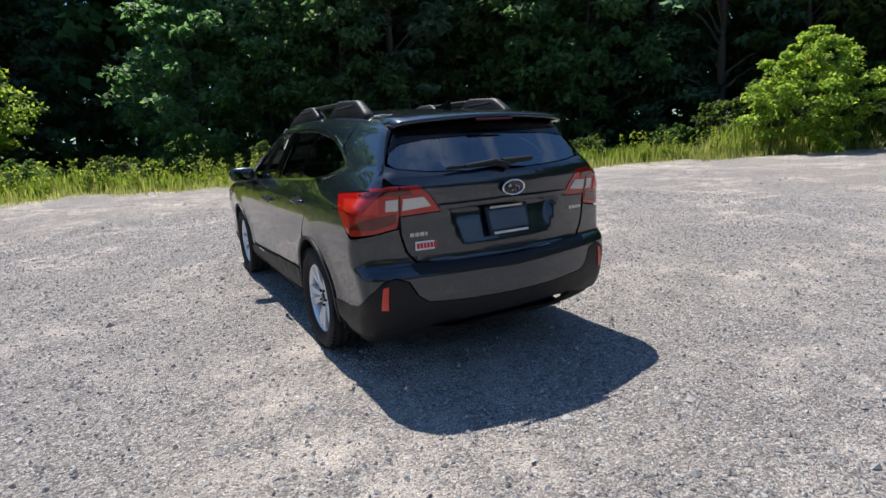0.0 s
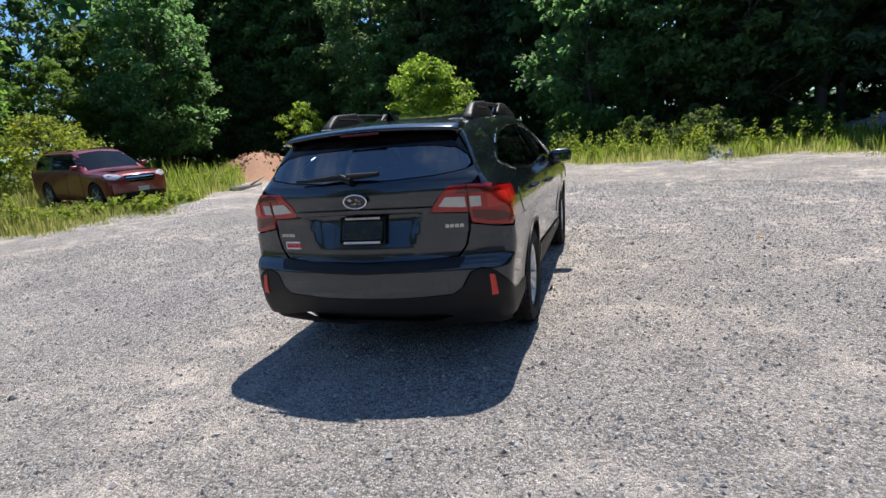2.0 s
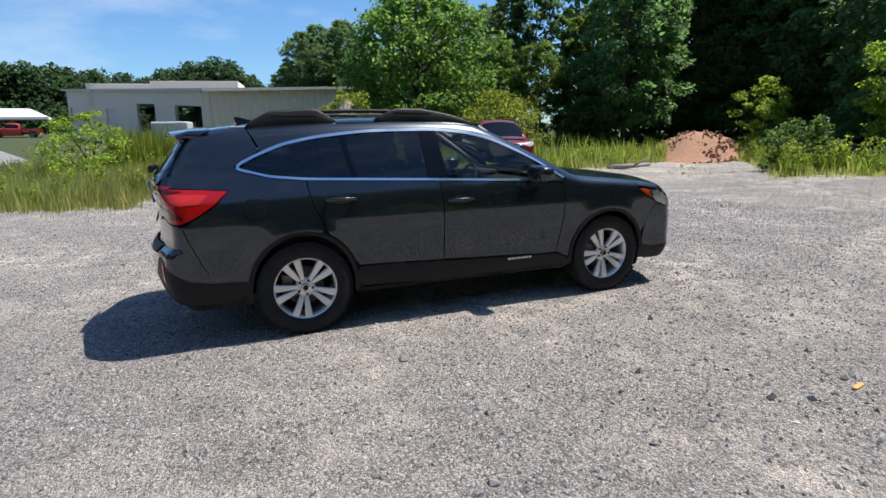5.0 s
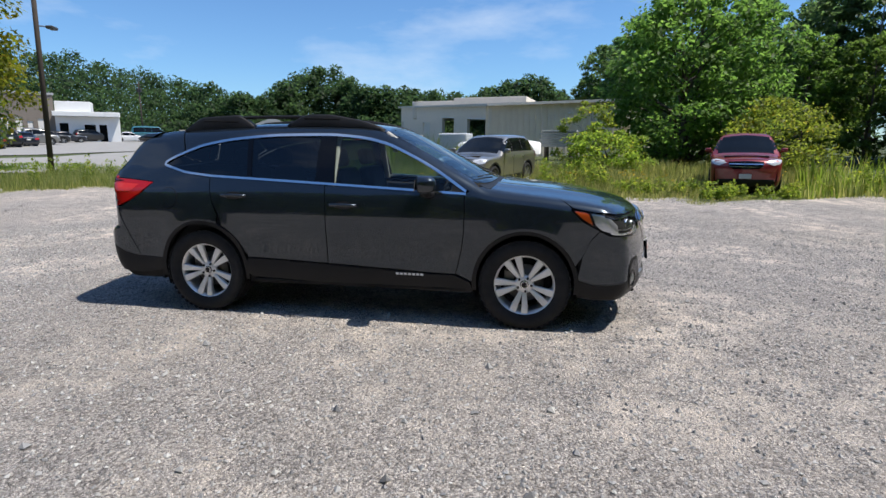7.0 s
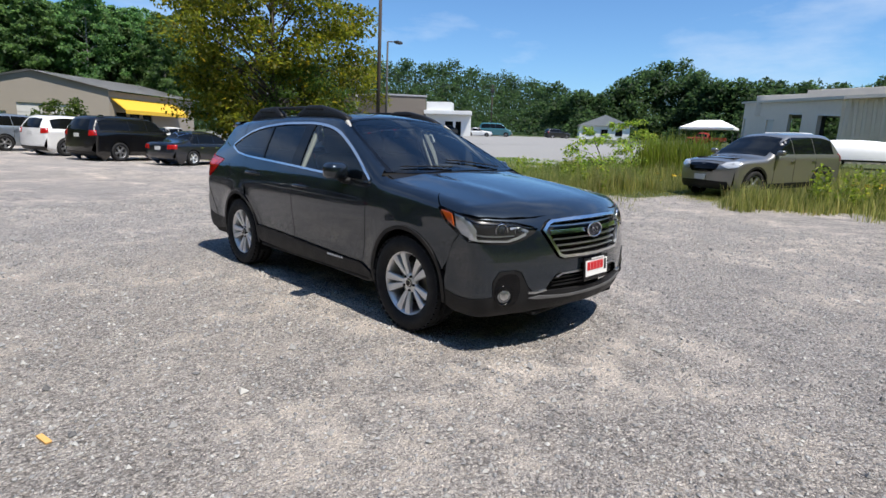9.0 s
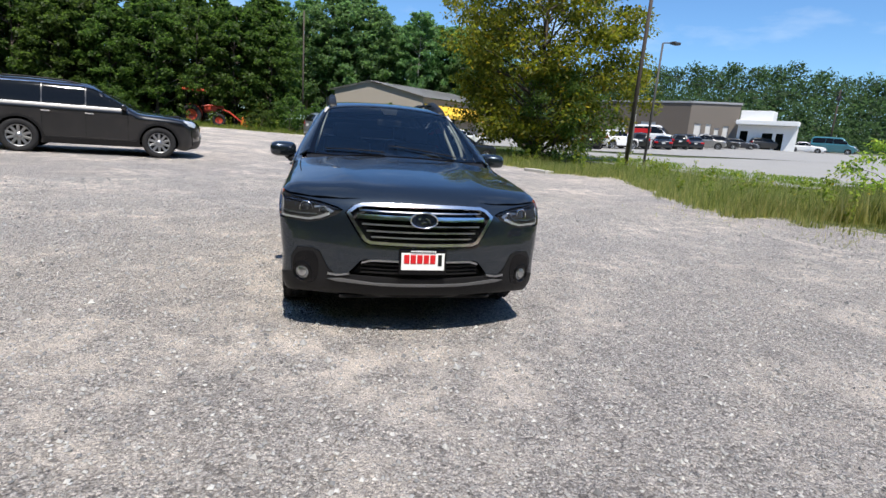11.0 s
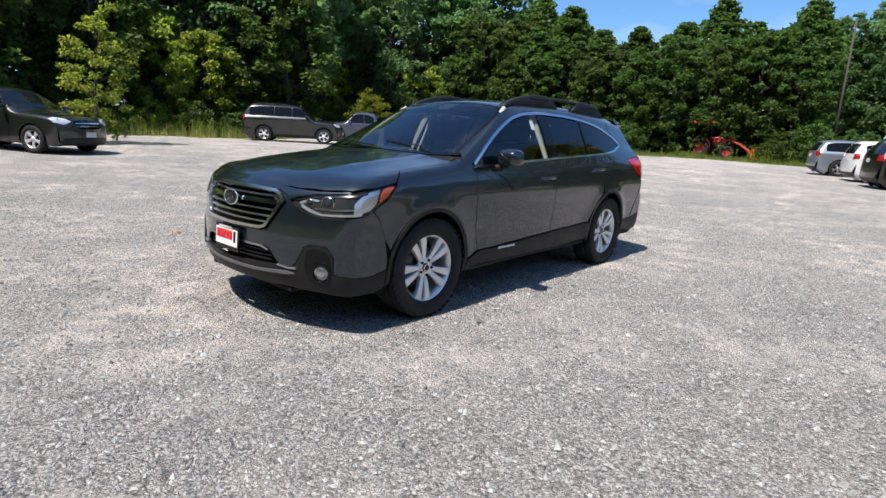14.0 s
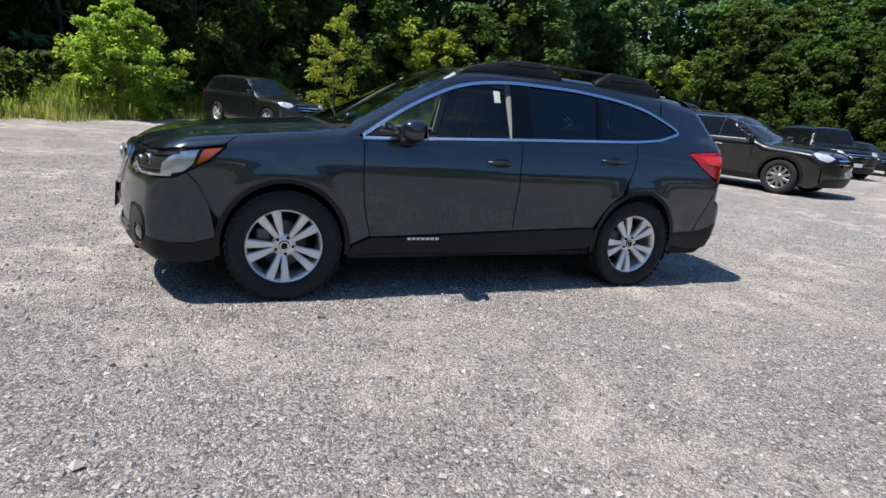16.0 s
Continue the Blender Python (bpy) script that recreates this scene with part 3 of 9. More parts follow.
# ---- the grey estate car in the middle of the lot ----
PAINT = car_paint("graphite_paint", (0.0225, 0.0320, 0.0440), 0.7, 0.26)
PLASTIC = material("black_plastic", (0.011, 0.011, 0.012), 0.48, vary=0.2, scale=9, spec=0.32, bump=0.15, bump_scale=350)
GLOSS_BLACK = material("gloss_black", (0.002, 0.002, 0.0027), 0.10, vary=0.1, spec=0.38)
CHROME = material("chrome", (0.86, 0.87, 0.89), 0.14, 1.0, vary=0.05)
SILVER = material("satin_silver", (0.50, 0.51, 0.52), 0.32, 1.0, vary=0.06)
ALLOY = material("alloy", (0.74, 0.75, 0.76), 0.40, 0.65, vary=0.08, scale=12)
RUBBER = material("tyre_rubber", (0.013, 0.013, 0.014), 0.82, vary=0.25, scale=14, bump=0.25, bump_scale=220)
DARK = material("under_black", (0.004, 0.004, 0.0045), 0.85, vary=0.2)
CLOTH = material("seat_cloth", (0.035, 0.036, 0.04), 0.9, vary=0.2, scale=30, bump=0.2, bump_scale=300)
TRIM_LIGHT = material("pillar_trim", (0.42, 0.41, 0.39), 0.7, vary=0.06)
RED_LENS = material("red_lens", (0.36, 0.006, 0.006), 0.10, vary=0.08, coat=0.6, emit=0.0)
RED_DEEP = material("red_lens_dark", (0.10, 0.004, 0.004), 0.12, vary=0.1, coat=0.6)
CLEAR_LENS = material("clear_lens", (0.42, 0.43, 0.44), 0.16, 0.5, vary=0.12, scale=25, coat=0.8)
AMBER = material("amber_lens", (0.48, 0.085, 0.015), 0.15, vary=0.08, coat=0.6)
LAMP_BLACK = material("lamp_inside", (0.006, 0.006, 0.007), 0.25, vary=0.2, coat=0.2)
GLASS_FRONT = tinted_glass("front_glass", (0.80, 0.93, 0.88), 0.82, 1.6)
GLASS_SCREEN = tinted_glass("screen_glass", (0.80, 0.93, 0.92), 0.86, 1.9)
GLASS_BACK = tinted_glass("back_glass", (0.75, 0.90, 0.90), 0.20, 2.8)
GLASS_REAR = tinted_glass("privacy_glass", (0.75, 0.88, 0.90), 0.14, 1.7)
LENS_COVER = tinted_glass("lamp_cover", (0.97, 0.98, 1.0), 0.98, 1.35)
SIGN_RED = material("sign_red", (0.55, 0.015, 0.02), 0.4, vary=0.05)
SIGN_WHITE = material("sign_white", (0.80, 0.80, 0.79), 0.4, vary=0.05)
BADGE_BLUE = material("badge_blue", (0.006, 0.010, 0.030), 0.15, vary=0.05, coat=1.0)
DISC = material("brake_disc", (0.16, 0.15, 0.14), 0.5, 0.8, vary=0.25)
EXHAUST = material("exhaust_steel", (0.10, 0.095, 0.09), 0.4, 0.9, vary=0.2)


def tyre_mesh(r, w, rim):
    h = w / 2
    return lathe([(rim, -h * 0.72), (rim + 0.012, -h * 0.86), ((r + rim) / 2, -h), (r - 0.035, -h * 0.96), (r - 0.012, -h * 0.84), (r, -h * 0.70), (r, -h * 0.32), (r - 0.009, -h * 0.30), (r - 0.009, -h * 0.22), (r, -h * 0.20),
                  (r, h * 0.20), (r - 0.009, h * 0.22), (r - 0.009, h * 0.30), (r, h * 0.32), (r, h * 0.70), (r - 0.012, h * 0.84), (r - 0.035, h * 0.96), ((r + rim) / 2, h), (rim + 0.012, h * 0.86), (rim, h * 0.72)], "y", 56, True, "tyre")


def tread_blocks(r, w, n=44):
    """Shoulder and centre blocks of the tread."""
    bm = bmesh.new()
    for i in range(n):
        a = 2 * math.pi * i / n
        for k, (y, ww, sh) in enumerate(((-0.40, 0.17, 0), (-0.10, 0.16, 0.5), (0.10, 0.16, 0), (0.40, 0.17, 0.5))):
            b = a + sh * 2 * math.pi / n
            mtx = Matrix.Rotation(-b, 4, "Y") @ Matrix.LocRotScale((r + 0.001, y * w, 0), None, (0.010, ww * w, 2 * math.pi * r / n * 0.62))
            bmesh.ops.create_cube(bm, size=1.0, matrix=mtx)
    return bm


def spoke_bm(r0, r1, w0, w1, y_in, y_out, ang, thick=0.03):
    """A wheel spoke, wider at the rim, that leans in towards the hub."""
    bm = bmesh.new()
    sec = []
    for i in range(5):
        t = i / 4
        r, w = r0 + (r1 - r0) * t, w0 + (w1 - w0) * t
        y = y_in + (y_out - y_in) * math.sin(t * math.pi / 2)
        sec.append([bm.verts.new(v) for v in ((r, y - thick, -w / 2), (r, y - 0.006, -w / 2), (r, y, -w / 2 + 0.006), (r, y, w / 2 - 0.006), (r, y - 0.006, w / 2), (r, y - thick, w / 2))])
    for a, b in zip(sec, sec[1:]):
        for k in range(6):
            bm.faces.new((a[k], a[(k + 1) % 6], b[(k + 1) % 6], b[k]))
    bm.faces.new(sec[0])
    bm.faces.new(sec[-1][::-1])
    bmesh.ops.recalc_face_normals(bm, faces=bm.faces)
    bmesh.ops.rotate(bm, verts=bm.verts, cent=(0, 0, 0), matrix=Matrix.Rotation(ang, 3, "Y"))
    return bm


def hero_wheel(parent, x, y, side):
    """A 17-inch wheel with ten spokes in five pairs."""
    hub = part("wheel", lathe([(0.218, -0.085), (0.225, -0.06), (0.218, 0.02), (0.225, 0.062), (0.241, 0.074), (0.246, 0.080), (0.243, 0.085), (0.236, 0.084), (0.228, 0.074), (0.220, 0.060)], "y", 64, True, "rim_barrel"), ALLOY, parent, "silver alloy wheel with ten spokes")
    hub.matrix_basis = pose(x, y, 0.356, 0, 0, 0 if side > 0 else 180)
    part("tyre", tyre_mesh(0.356, 0.225, 0.234), RUBBER, hub, "black all-season tyre")
    tagged(part("tread", tread_blocks(0.3495, 0.215), RUBBER, hub), kind="stuff")
    part("brake_disc", lathe([(0.04, -0.01), (0.15, -0.01), (0.15, -0.03), (0.04, -0.03)], "y", 32), DISC, hub)
    part("wheel_back", lathe([(0.001, -0.06), (0.20, -0.06)], "y", 32), DARK, hub)
    part("caliper", box((0.09, 0.05, 0.16), (0.12, -0.02, 0.02), None, 0.012), DISC, hub)
    for i in range(10):
        pair = i // 2
        a = radians(72 * pair + 12.5 * (1 if i % 2 else -1) + 8)
        part("spoke", spoke_bm(0.052, 0.228, 0.028, 0.060, 0.050, 0.078, a), ALLOY, hub)
    part("hub_boss", lathe([(0.075, 0.028), (0.074, 0.046), (0.060, 0.054), (0.034, 0.055)], "y", 32), ALLOY, hub)
    part("centre_cap", lathe([(0.034, 0.050), (0.032, 0.061), (0.024, 0.064), (0.0005, 0.065)], "y", 24), GLOSS_BLACK, hub)
    part("cap_ring", lathe([(0.022, 0.0655), (0.026, 0.067), (0.029, 0.0655)], "y", 24), CHROME, hub)
    for i in range(5):
        a = radians(72 * i + 44)
        c = Vector((0.055 * math.cos(a), 0.05, 0.055 * math.sin(a)))
        part("wheel_nut", tube(c, c + Vector((0, 0.016, 0)), 0.011, 0.009, 6), DARK, hub)
    return hub


def ring_tube(pts, r, sides=8, closed=True, name="ring"):
    """A round bar bent along points."""
    cu = bpy.data.curves.new(name, "CURVE")
    cu.dimensions, cu.bevel_depth, cu.bevel_resolution = "3D", r, 2
    sp = cu.splines.new("POLY")
    sp.points.add(len(pts) - 1)
    for p, q in zip(sp.points, pts):
        p.co = (*q, 1.0)
    sp.use_cyclic_u = closed
    cu.use_fill_caps = True
    ob = bpy.data.objects.new(name, cu)
    me = bpy.data.meshes.new_from_object(ob)
    bpy.data.objects.remove(ob)
    bpy.data.curves.remove(cu)
    me.shade_smooth()
    return me


def star_badge(parent, m, a=0.075, b=0.042):
    """A small oval badge with pale spots in it."""
    ring = [(a * math.cos(t), 0.0, b * math.sin(t)) for t in np.linspace(0, 2 * math.pi, 40, endpoint=False)]
    face = bmesh.new()
    face.faces.new([face.verts.new((x * 0.97, 0.001, z * 0.97)) for x, _, z in ring])
    bmesh.ops.solidify(face, geom=face.faces[:], thickness=0.006)
    f = part("badge", face, BADGE_BLUE, parent, "oval badge with chrome rim")
    f.matrix_basis = m
    part("badge_rim", ring_tube(ring, 0.005), CHROME, f)
    for x, z, r in ((-0.030, 0.010, 0.013), (0.012, 0.012, 0.008), (0.030, 0.002, 0.008), (0.006, -0.012, 0.008), (-0.012, -0.016, 0.008), (0.034, -0.014, 0.007)):
        st = bmesh.new()
        vs = [st.verts.new((x + r * (1.5 if k % 4 == 0 else 1.0 if k % 2 == 0 else 0.35) * math.cos(k * math.pi / 4), -0.006, z + r * (1.0 if k % 2 == 0 else 0.35) * math.sin(k * math.pi / 4))) for k in range(8)]
        st.faces.new(vs)
        bmesh.ops.solidify(st, geom=st.faces[:], thickness=0.004)
        part("badge_spot", st, CHROME, f)
    return f


def letter_bars(parent, m, n, w, h, gap, mat_, name="letter_bar"):
    """A row of plain raised bars, of the size of letters."""
    for i in range(n):
        ob = part(name, box((w, 0.004, h), ((i - (n - 1) / 2) * (w + gap), 0, 0), None, 0.001, 1), mat_, parent)
        ob.matrix_basis = m


HERO = Body(
    width=((0.15, 0.25, 0.32, 0.42, 0.50, 0.58, 0.68, 0.76, 0.82, 0.87, 0.92, 0.97, 1.02, 1.06, 1.10, 1.20, 1.30, 1.40, 1.50, 1.58, 1.66), (0.81, 0.862, 0.886, 0.896, 0.893, 0.899, 0.910, 0.918, 0.921, 0.9195, 0.914, 0.906, 0.8955, 0.8845, 0.868, 0.826, 0.775, 0.720, 0.660, 0.600, 0.50)),
    top=((-2.6, -2.2, -2.0, -1.6, -1.0, -0.5, -0.1, 0.14, 0.25, 0.45, 0.65, 0.85, 0.99, 1.07, 1.15, 1.5, 1.9, 2.1, 2.2, 2.3, 2.4), (1.47, 1.525, 1.56, 1.60, 1.632, 1.640, 1.628, 1.595, 1.556, 1.460, 1.362, 1.262, 1.190, 1.155, 1.140, 1.102, 1.050, 1.012, 0.985, 0.945, 0.88)),
    front=((0.18, 0.25, 0.32, 0.40, 0.55, 0.68, 0.80, 0.88, 0.94, 1.00, 1.05), (2.18, 2.290, 2.348, 2.368, 2.373, 2.363, 2.343, 2.308, 2.263, 2.195, 2.10)),
    rear=((0.20, 0.28, 0.36, 0.45, 0.55, 0.66, 0.70, 0.735, 0.80, 0.95, 1.05, 1.14, 1.20, 1.25, 1.35, 1.45, 1.53, 1.62), (-2.25, -2.35, -2.41, -2.442, -2.458, -2.452, -2.435, -2.395, -2.388, -2.388, -2.405, -2.420, -2.406, -2.368, -2.288, -2.213, -2.153, -2.08)),
    cowl=1.0, nose=0.315, tail=0.215, side_front=-0.006, flare=0.014,
)


def belt_z(x):
    return float(np.interp(x, [-1.80, -1.55, -1.3, -0.24, 0.9, 1.2], [1.262, 1.196, 1.170, 1.118, 1.058, 1.045]))


WIN_TOP = [(0.90, 1.075), (0.667, 1.225), (0.419, 1.354), (0.203, 1.442), (-0.019, 1.488), (-0.319, 1.510), (-0.681, 1.508), (-1.089, 1.480), (-1.409, 1.428), (-1.60, 1.362), (-1.735, 1.300), (-1.775, 1.268)]


def win_top_z(x):
    xs = [p[0] for p in WIN_TOP][::-1]
    zs = [p[1] for p in WIN_TOP][::-1]
    return float(pchip(xs, zs)(x))


def build_hero():
    B = HERO
    S, T = B.S, B.T
    car = thing("estate_car", pose(0, 0, 0), "dark graphite grey estate car with raised roof rails, parked on gravel", "car")
    REAR_X, FRONT_X = -1.2, 1.2
    rear_chart, front_chart = B.upright(-1, REAR_X), B.upright(1, FRONT_X)

    def R(y, z):
        return B.E(y, z, -1, REAR_X)

    def RS(x, z, s=1):
        return B.ES(x, z, -1, REAR_X, s)

    def N(y, z):
        return B.E(y, z, 1, FRONT_X)

    def NS(x, z, s=1):
        return B.ES(x, z, 1, FRONT_X, s)

    SP = lambda pts: [S(*p) for p in pts]
    g = 0.0035  # half of a panel gap

    # -- structure under the skin, near-black so panel gaps read as shaded, with the wheel openings left out
    verts, faces = [], []
    xs = np.linspace(-2.34, 2.28, 120)
    zs_lo = 0.26
    ring = []
    rows = 34
    for x in xs:
        top_a = B.T(x, 0.0)[1] if x > 1.02 else B.S(x, belt_z(max(x, -1.8)) - 0.035)[1]
        lo_a = B.S(x, zs_lo)[1]
        ring.append(np.c_[np.full(rows, x), np.linspace(lo_a, top_a, rows)])
    uv = np.concatenate(ring)
    p = B.long(uv)
    p = p - B.normal(p) * 0.016
    for s in (1, -1):
        k0 = len(verts)
        verts += [(v[0], v[1] * s, v[2]) for v in p]
        for i in range(len(xs) - 1):
            for j in range(rows - 1):
                q = [i * rows + j, (i + 1) * rows + j, (i + 1) * rows + j + 1, i * rows + j + 1]
                c = p[q].mean(0)
                hole = c[0] < -2.10 and 0.66 < c[2] < 0.92
                for cx in (1.3725, -1.3725):
                    if ((c[0] - cx) / 0.41) ** 2 + ((c[2] - 0.36) / 0.44) ** 2 < 1:
                        hole = True
                if not hole:
                    f = [k0 + n for n in q]
                    faces.append(f if s > 0 else f[::-1])
    part("body_shell", mesh_from("body_shell", verts, faces, None, True), DARK, car)
    bm = box((4.5, 1.05, 0.03), (0, 0, 0.27), None, 0.01)
    bm_box(bm, (1.84, 1.79, 0.03), (0, 0, 0.30), None, 0.01)
    part("underbody", bm, DARK, car)
    for cx in (1.3725, -1.3725):
        for s in (1, -1):
            vs, fs = [], []
            for k, a in enumerate(np.linspace(-20, 200, 30)):
                for y in (0.50, 0.875):
                    vs.append((cx + 0.405 * math.cos(radians(a)), s * y, 0.36 + (0.435) * math.sin(radians(a))))
            for k in range(29):
                fs.append((2 * k, 2 * k + 1, 2 * k + 3, 2 * k + 2))
            part("wheel_liner", mesh_from("liner", vs, fs, None, True), DARK, car)
    # near-black block added inside the body, so the wheel openings look dark
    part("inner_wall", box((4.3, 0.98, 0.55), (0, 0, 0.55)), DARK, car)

    for s in (1, -1):
        flip = s < 0
        # -- fender
        arch_f = arc_pts(1.3725, 0.36, 0.402, 0.425, 22, 176)
        top = [T(1.60, 0.800), T(1.35, 0.815), T(1.15, 0.819), T(1.02, 0.812)]
        loop = SP([(0.893 + g, 1.050), (0.897 + g, 0.90), (0.893 + g, 0.76), (0.875 + g, 0.62), (0.840 + g, 0.47), (0.826 + g, 0.43)]) + SP([(0.955, 0.372)]) + SP(arch_f[::-1]) + SP([(1.80, 0.60), (1.86, 0.74), (1.915, 0.802), (1.79, 0.868), (1.70, 0.955), (1.71, 0.966)]) + top + SP([(0.935, 1.085)])
        part("front_fender", panel(B, [loop], B.long, 0.035, 0.0, 0.014, flip), PAINT, car)
        # -- doors: skin below the belt
        fd = [(0.893 - g, 1.046), (0.897 - g, 0.90), (0.893 - g, 0.76), (0.875 - g, 0.62), (0.840 - g, 0.47), (0.823, 0.425), (0.64, 0.428), (0.20, 0.450), (-0.245 + g, 0.470), (-0.245 + g, 0.70), (-0.247 + g, 0.924), (-0.262 + g, 1.108)] + [(x, belt_z(x) - 0.008) for x in (-0.1, 0.2, 0.5, 0.75)]
        door = part("front_door", panel(B, [SP(fd)], B.long, 0.04, 0.0, 0.014, flip), PAINT, car)
        rd = [(-0.245 - g, 0.470), (-0.60, 0.484), (-0.955, 0.497), (-0.965, 0.53)] + arc_pts(-1.3725, 0.36, 0.425, 0.455, 22, 62, 8) + [(-1.205, 0.85), (-1.262, 0.96), (-1.293, 1.08), (-1.303, 1.162)] + [(x, belt_z(x) - 0.008) for x in (-1.1, -0.8, -0.5)] + [(-0.262 - g, 1.108), (-0.247 - g, 0.924), (-0.245 - g, 0.70)]
        rdoor = part("rear_door", panel(B, [SP(rd)], B.long, 0.04, 0.0, 0.014, flip), PAINT, car)
        # -- quarter panel with the rear pillar
        arch_r = arc_pts(-1.3725, 0.36, 0.398, 0.437, 68, 172, 14)
        up = [(-1.303 - 2 * g, 1.160), (-1.45, belt_z(-1.45) - 0.010), (-1.62, belt_z(-1.62) - 0.010), (-1.75, belt_z(-1.75) - 0.012), (-1.800, 1.275), (-1.755, 1.315)]
        q = SP([(-1.293 - 2 * g, 1.08), (-1.262 - 2 * g, 0.96), (-1.212 - 2 * g, 0.85)] + arch_r + [(-1.766, 0.455), (-2.00, 0.462), (-2.06, 0.60), (-2.13, 0.78), (-2.165, 0.885), (-2.06, 0.945), (-1.93, 1.03), (-1.845, 1.118), (-2.0, 1.133), (-2.24, 1.15)])
        q += SP([(-2.285, 1.17), (-2.26, 1.215), (-2.17, 1.34), (-2.06, 1.49), (-2.03, 1.53)]) + [T(-1.95, 0.555)] + [T(-1.70, 0.572)] + SP([(-1.62, 1.385)]) + SP([(-1.755, 1.318)]) + SP(up[::-1])[1:]
        part("quarter_panel", panel(B, [q], B.long, 0.035, 0.0, 0.014, flip), PAINT, car)
        # -- roof side over the windows, down the front pillar
        lower = [(x, win_top_z(x) + 0.016) for x in np.linspace(-1.60, 0.86, 26)]
        rs = SP(lower) + SP([(0.945, 1.075), (1.00, 1.105)]) + [T(0.93, 0.752), T(0.70, 0.712), T(0.45, 0.668), T(0.22, 0.617), T(0.05, 0.585), T(-0.4, 0.580), T(-1.0, 0.580), T(-1.69, 0.572)]
        part("roof_side", panel(B, [rs], B.long, 0.035, 0.0, 0.014, flip), PAINT, car)
        # -- side windows
        def band(x0, x1, lo, hi, n=10):
            return [(x, belt_z(x) + lo) for x in np.linspace(x0, x1, n)] + [(x, win_top_z(x) - hi) for x in np.linspace(x1, x0, n)]
        wf = [(x, belt_z(x) + 0.012) for x in np.linspace(0.80, -0.185, 10)] + [(x, win_top_z(x) - 0.012) for x in np.linspace(-0.225, 0.80, 16)]
        w = part("window", panel(B, [SP(wf)], B.long, 0.05, -0.006, 0.005, flip), GLASS_FRONT, door, "clear door glass")
        w.visible_shadow = False
        wr = [(x, belt_z(x) + 0.012) for x in np.linspace(-0.345, -0.925, 8)] + [(x, win_top_z(x) - 0.012) for x in np.linspace(-0.985, -0.355, 8)]
        part("window", panel(B, [SP(wr)], B.long, 0.05, -0.006, 0.005, flip), GLASS_REAR, rdoor, "dark privacy glass")
        wq = [(x, belt_z(x) + 0.012) for x in np.linspace(-0.955, -1.70, 8)] + [(-1.752, 1.272)] + [(x, win_top_z(x) - 0.012) for x in np.linspace(-1.70, -1.015, 9)]
        part("quarter_window", panel(B, [SP(wq)], B.long, 0.05, -0.005, 0.005, flip), GLASS_REAR, car, "dark privacy glass")
        part("pillar_cover", panel(B, [SP([(-0.180, belt_z(-0.18) + 0.008), (-0.35, belt_z(-0.35) + 0.008), (-0.362, win_top_z(-0.36) - 0.008), (-0.220, win_top_z(-0.22) - 0.008)])], B.long, 0.05, 0.001, 0.012, flip), GLOSS_BLACK, car)
        part("pillar_cover", panel(B, [SP([(-0.920, belt_z(-0.92) + 0.008), (-0.960, belt_z(-0.96) + 0.008), (-1.020, win_top_z(-1.02) - 0.008), (-0.980, win_top_z(-0.98) - 0.008)])], B.long, 0.05, 0.001, 0.012, flip), GLOSS_BLACK, car)
        part("window_corner", panel(B, [SP([(0.895, 1.066), (0.795, belt_z(0.79) + 0.008), (0.795, win_top_z(0.795) - 0.006)])], B.long, 0.05, 0.001, 0.012, flip), PLASTIC, car)
        # -- chrome round the windows
        lo_line = [(x, belt_z(x) + 0.002) for x in np.linspace(0.905, -1.70, 40)]
        part("window_trim", strip_on(B, SP(lo_line), B.long, 0.017, 0.005, 0.014, 0.03, flip), CHROME, car, "bright window trim")
        hi_line = curve_open([(-1.70, belt_z(-1.70) + 0.002), (-1.765, 1.258), (-1.772, 1.280), (-1.73, 1.312)], 5)[:-1] + [(x, win_top_z(x) + 0.006) for x in np.linspace(-1.72, 0.905, 46)]
        part("window_trim", strip_on(B, SP(hi_line), B.long, 0.020, 0.005, 0.014, 0.03, flip), CHROME, car, "bright window trim")
        # -- plastic sill with a pale name strip
        sill = [(0.945, 0.365), (0.965, 0.30), (0.90, 0.275), (0.5, 0.285), (-0.4, 0.31), (-0.92, 0.33), (-0.985, 0.37), (-0.958, 0.485), (-0.60, 0.474), (-0.245, 0.460), (0.20, 0.440), (0.64, 0.418), (0.82, 0.415)]
        part("sill_cladding", panel(B, [SP(sill)], B.long, 0.04, 0.012, 0.03, flip), PLASTIC, car, "black plastic sill cladding")
        part("sill_line", strip_on(B, SP([(x, np.interp(x, [-0.245, 0.20, 0.66], [0.452, 0.433, 0.412])) for x in np.linspace(-0.24, 0.66, 20)]), B.long, 0.006, 0.014, 0.01, 0.04, flip), DARK, car)
        for i in range(7):
            x = 0.545 - i * 0.034
            part("letter_bar", panel(B, [SP([(x, 0.402), (x + 0.025, 0.401), (x + 0.025, 0.418), (x, 0.419)])], B.long, 0.02, 0.0150, 0.003, flip), SIGN_WHITE, car)
        # -- lips round the wheel openings
        for cx, b in ((1.3725, 0.425), (-1.3725, 0.437)):
            outer, inner = arc_pts(cx, 0.36, 0.413, b + 0.004, -8, 188, 26), arc_pts(cx, 0.36, 0.380, b - 0.022, -8, 188, 26)
            part("arch_lip", panel(B, [SP(outer) + SP(inner[::-1])], B.long, 0.03, 0.009, 0.06, flip), PLASTIC, car)
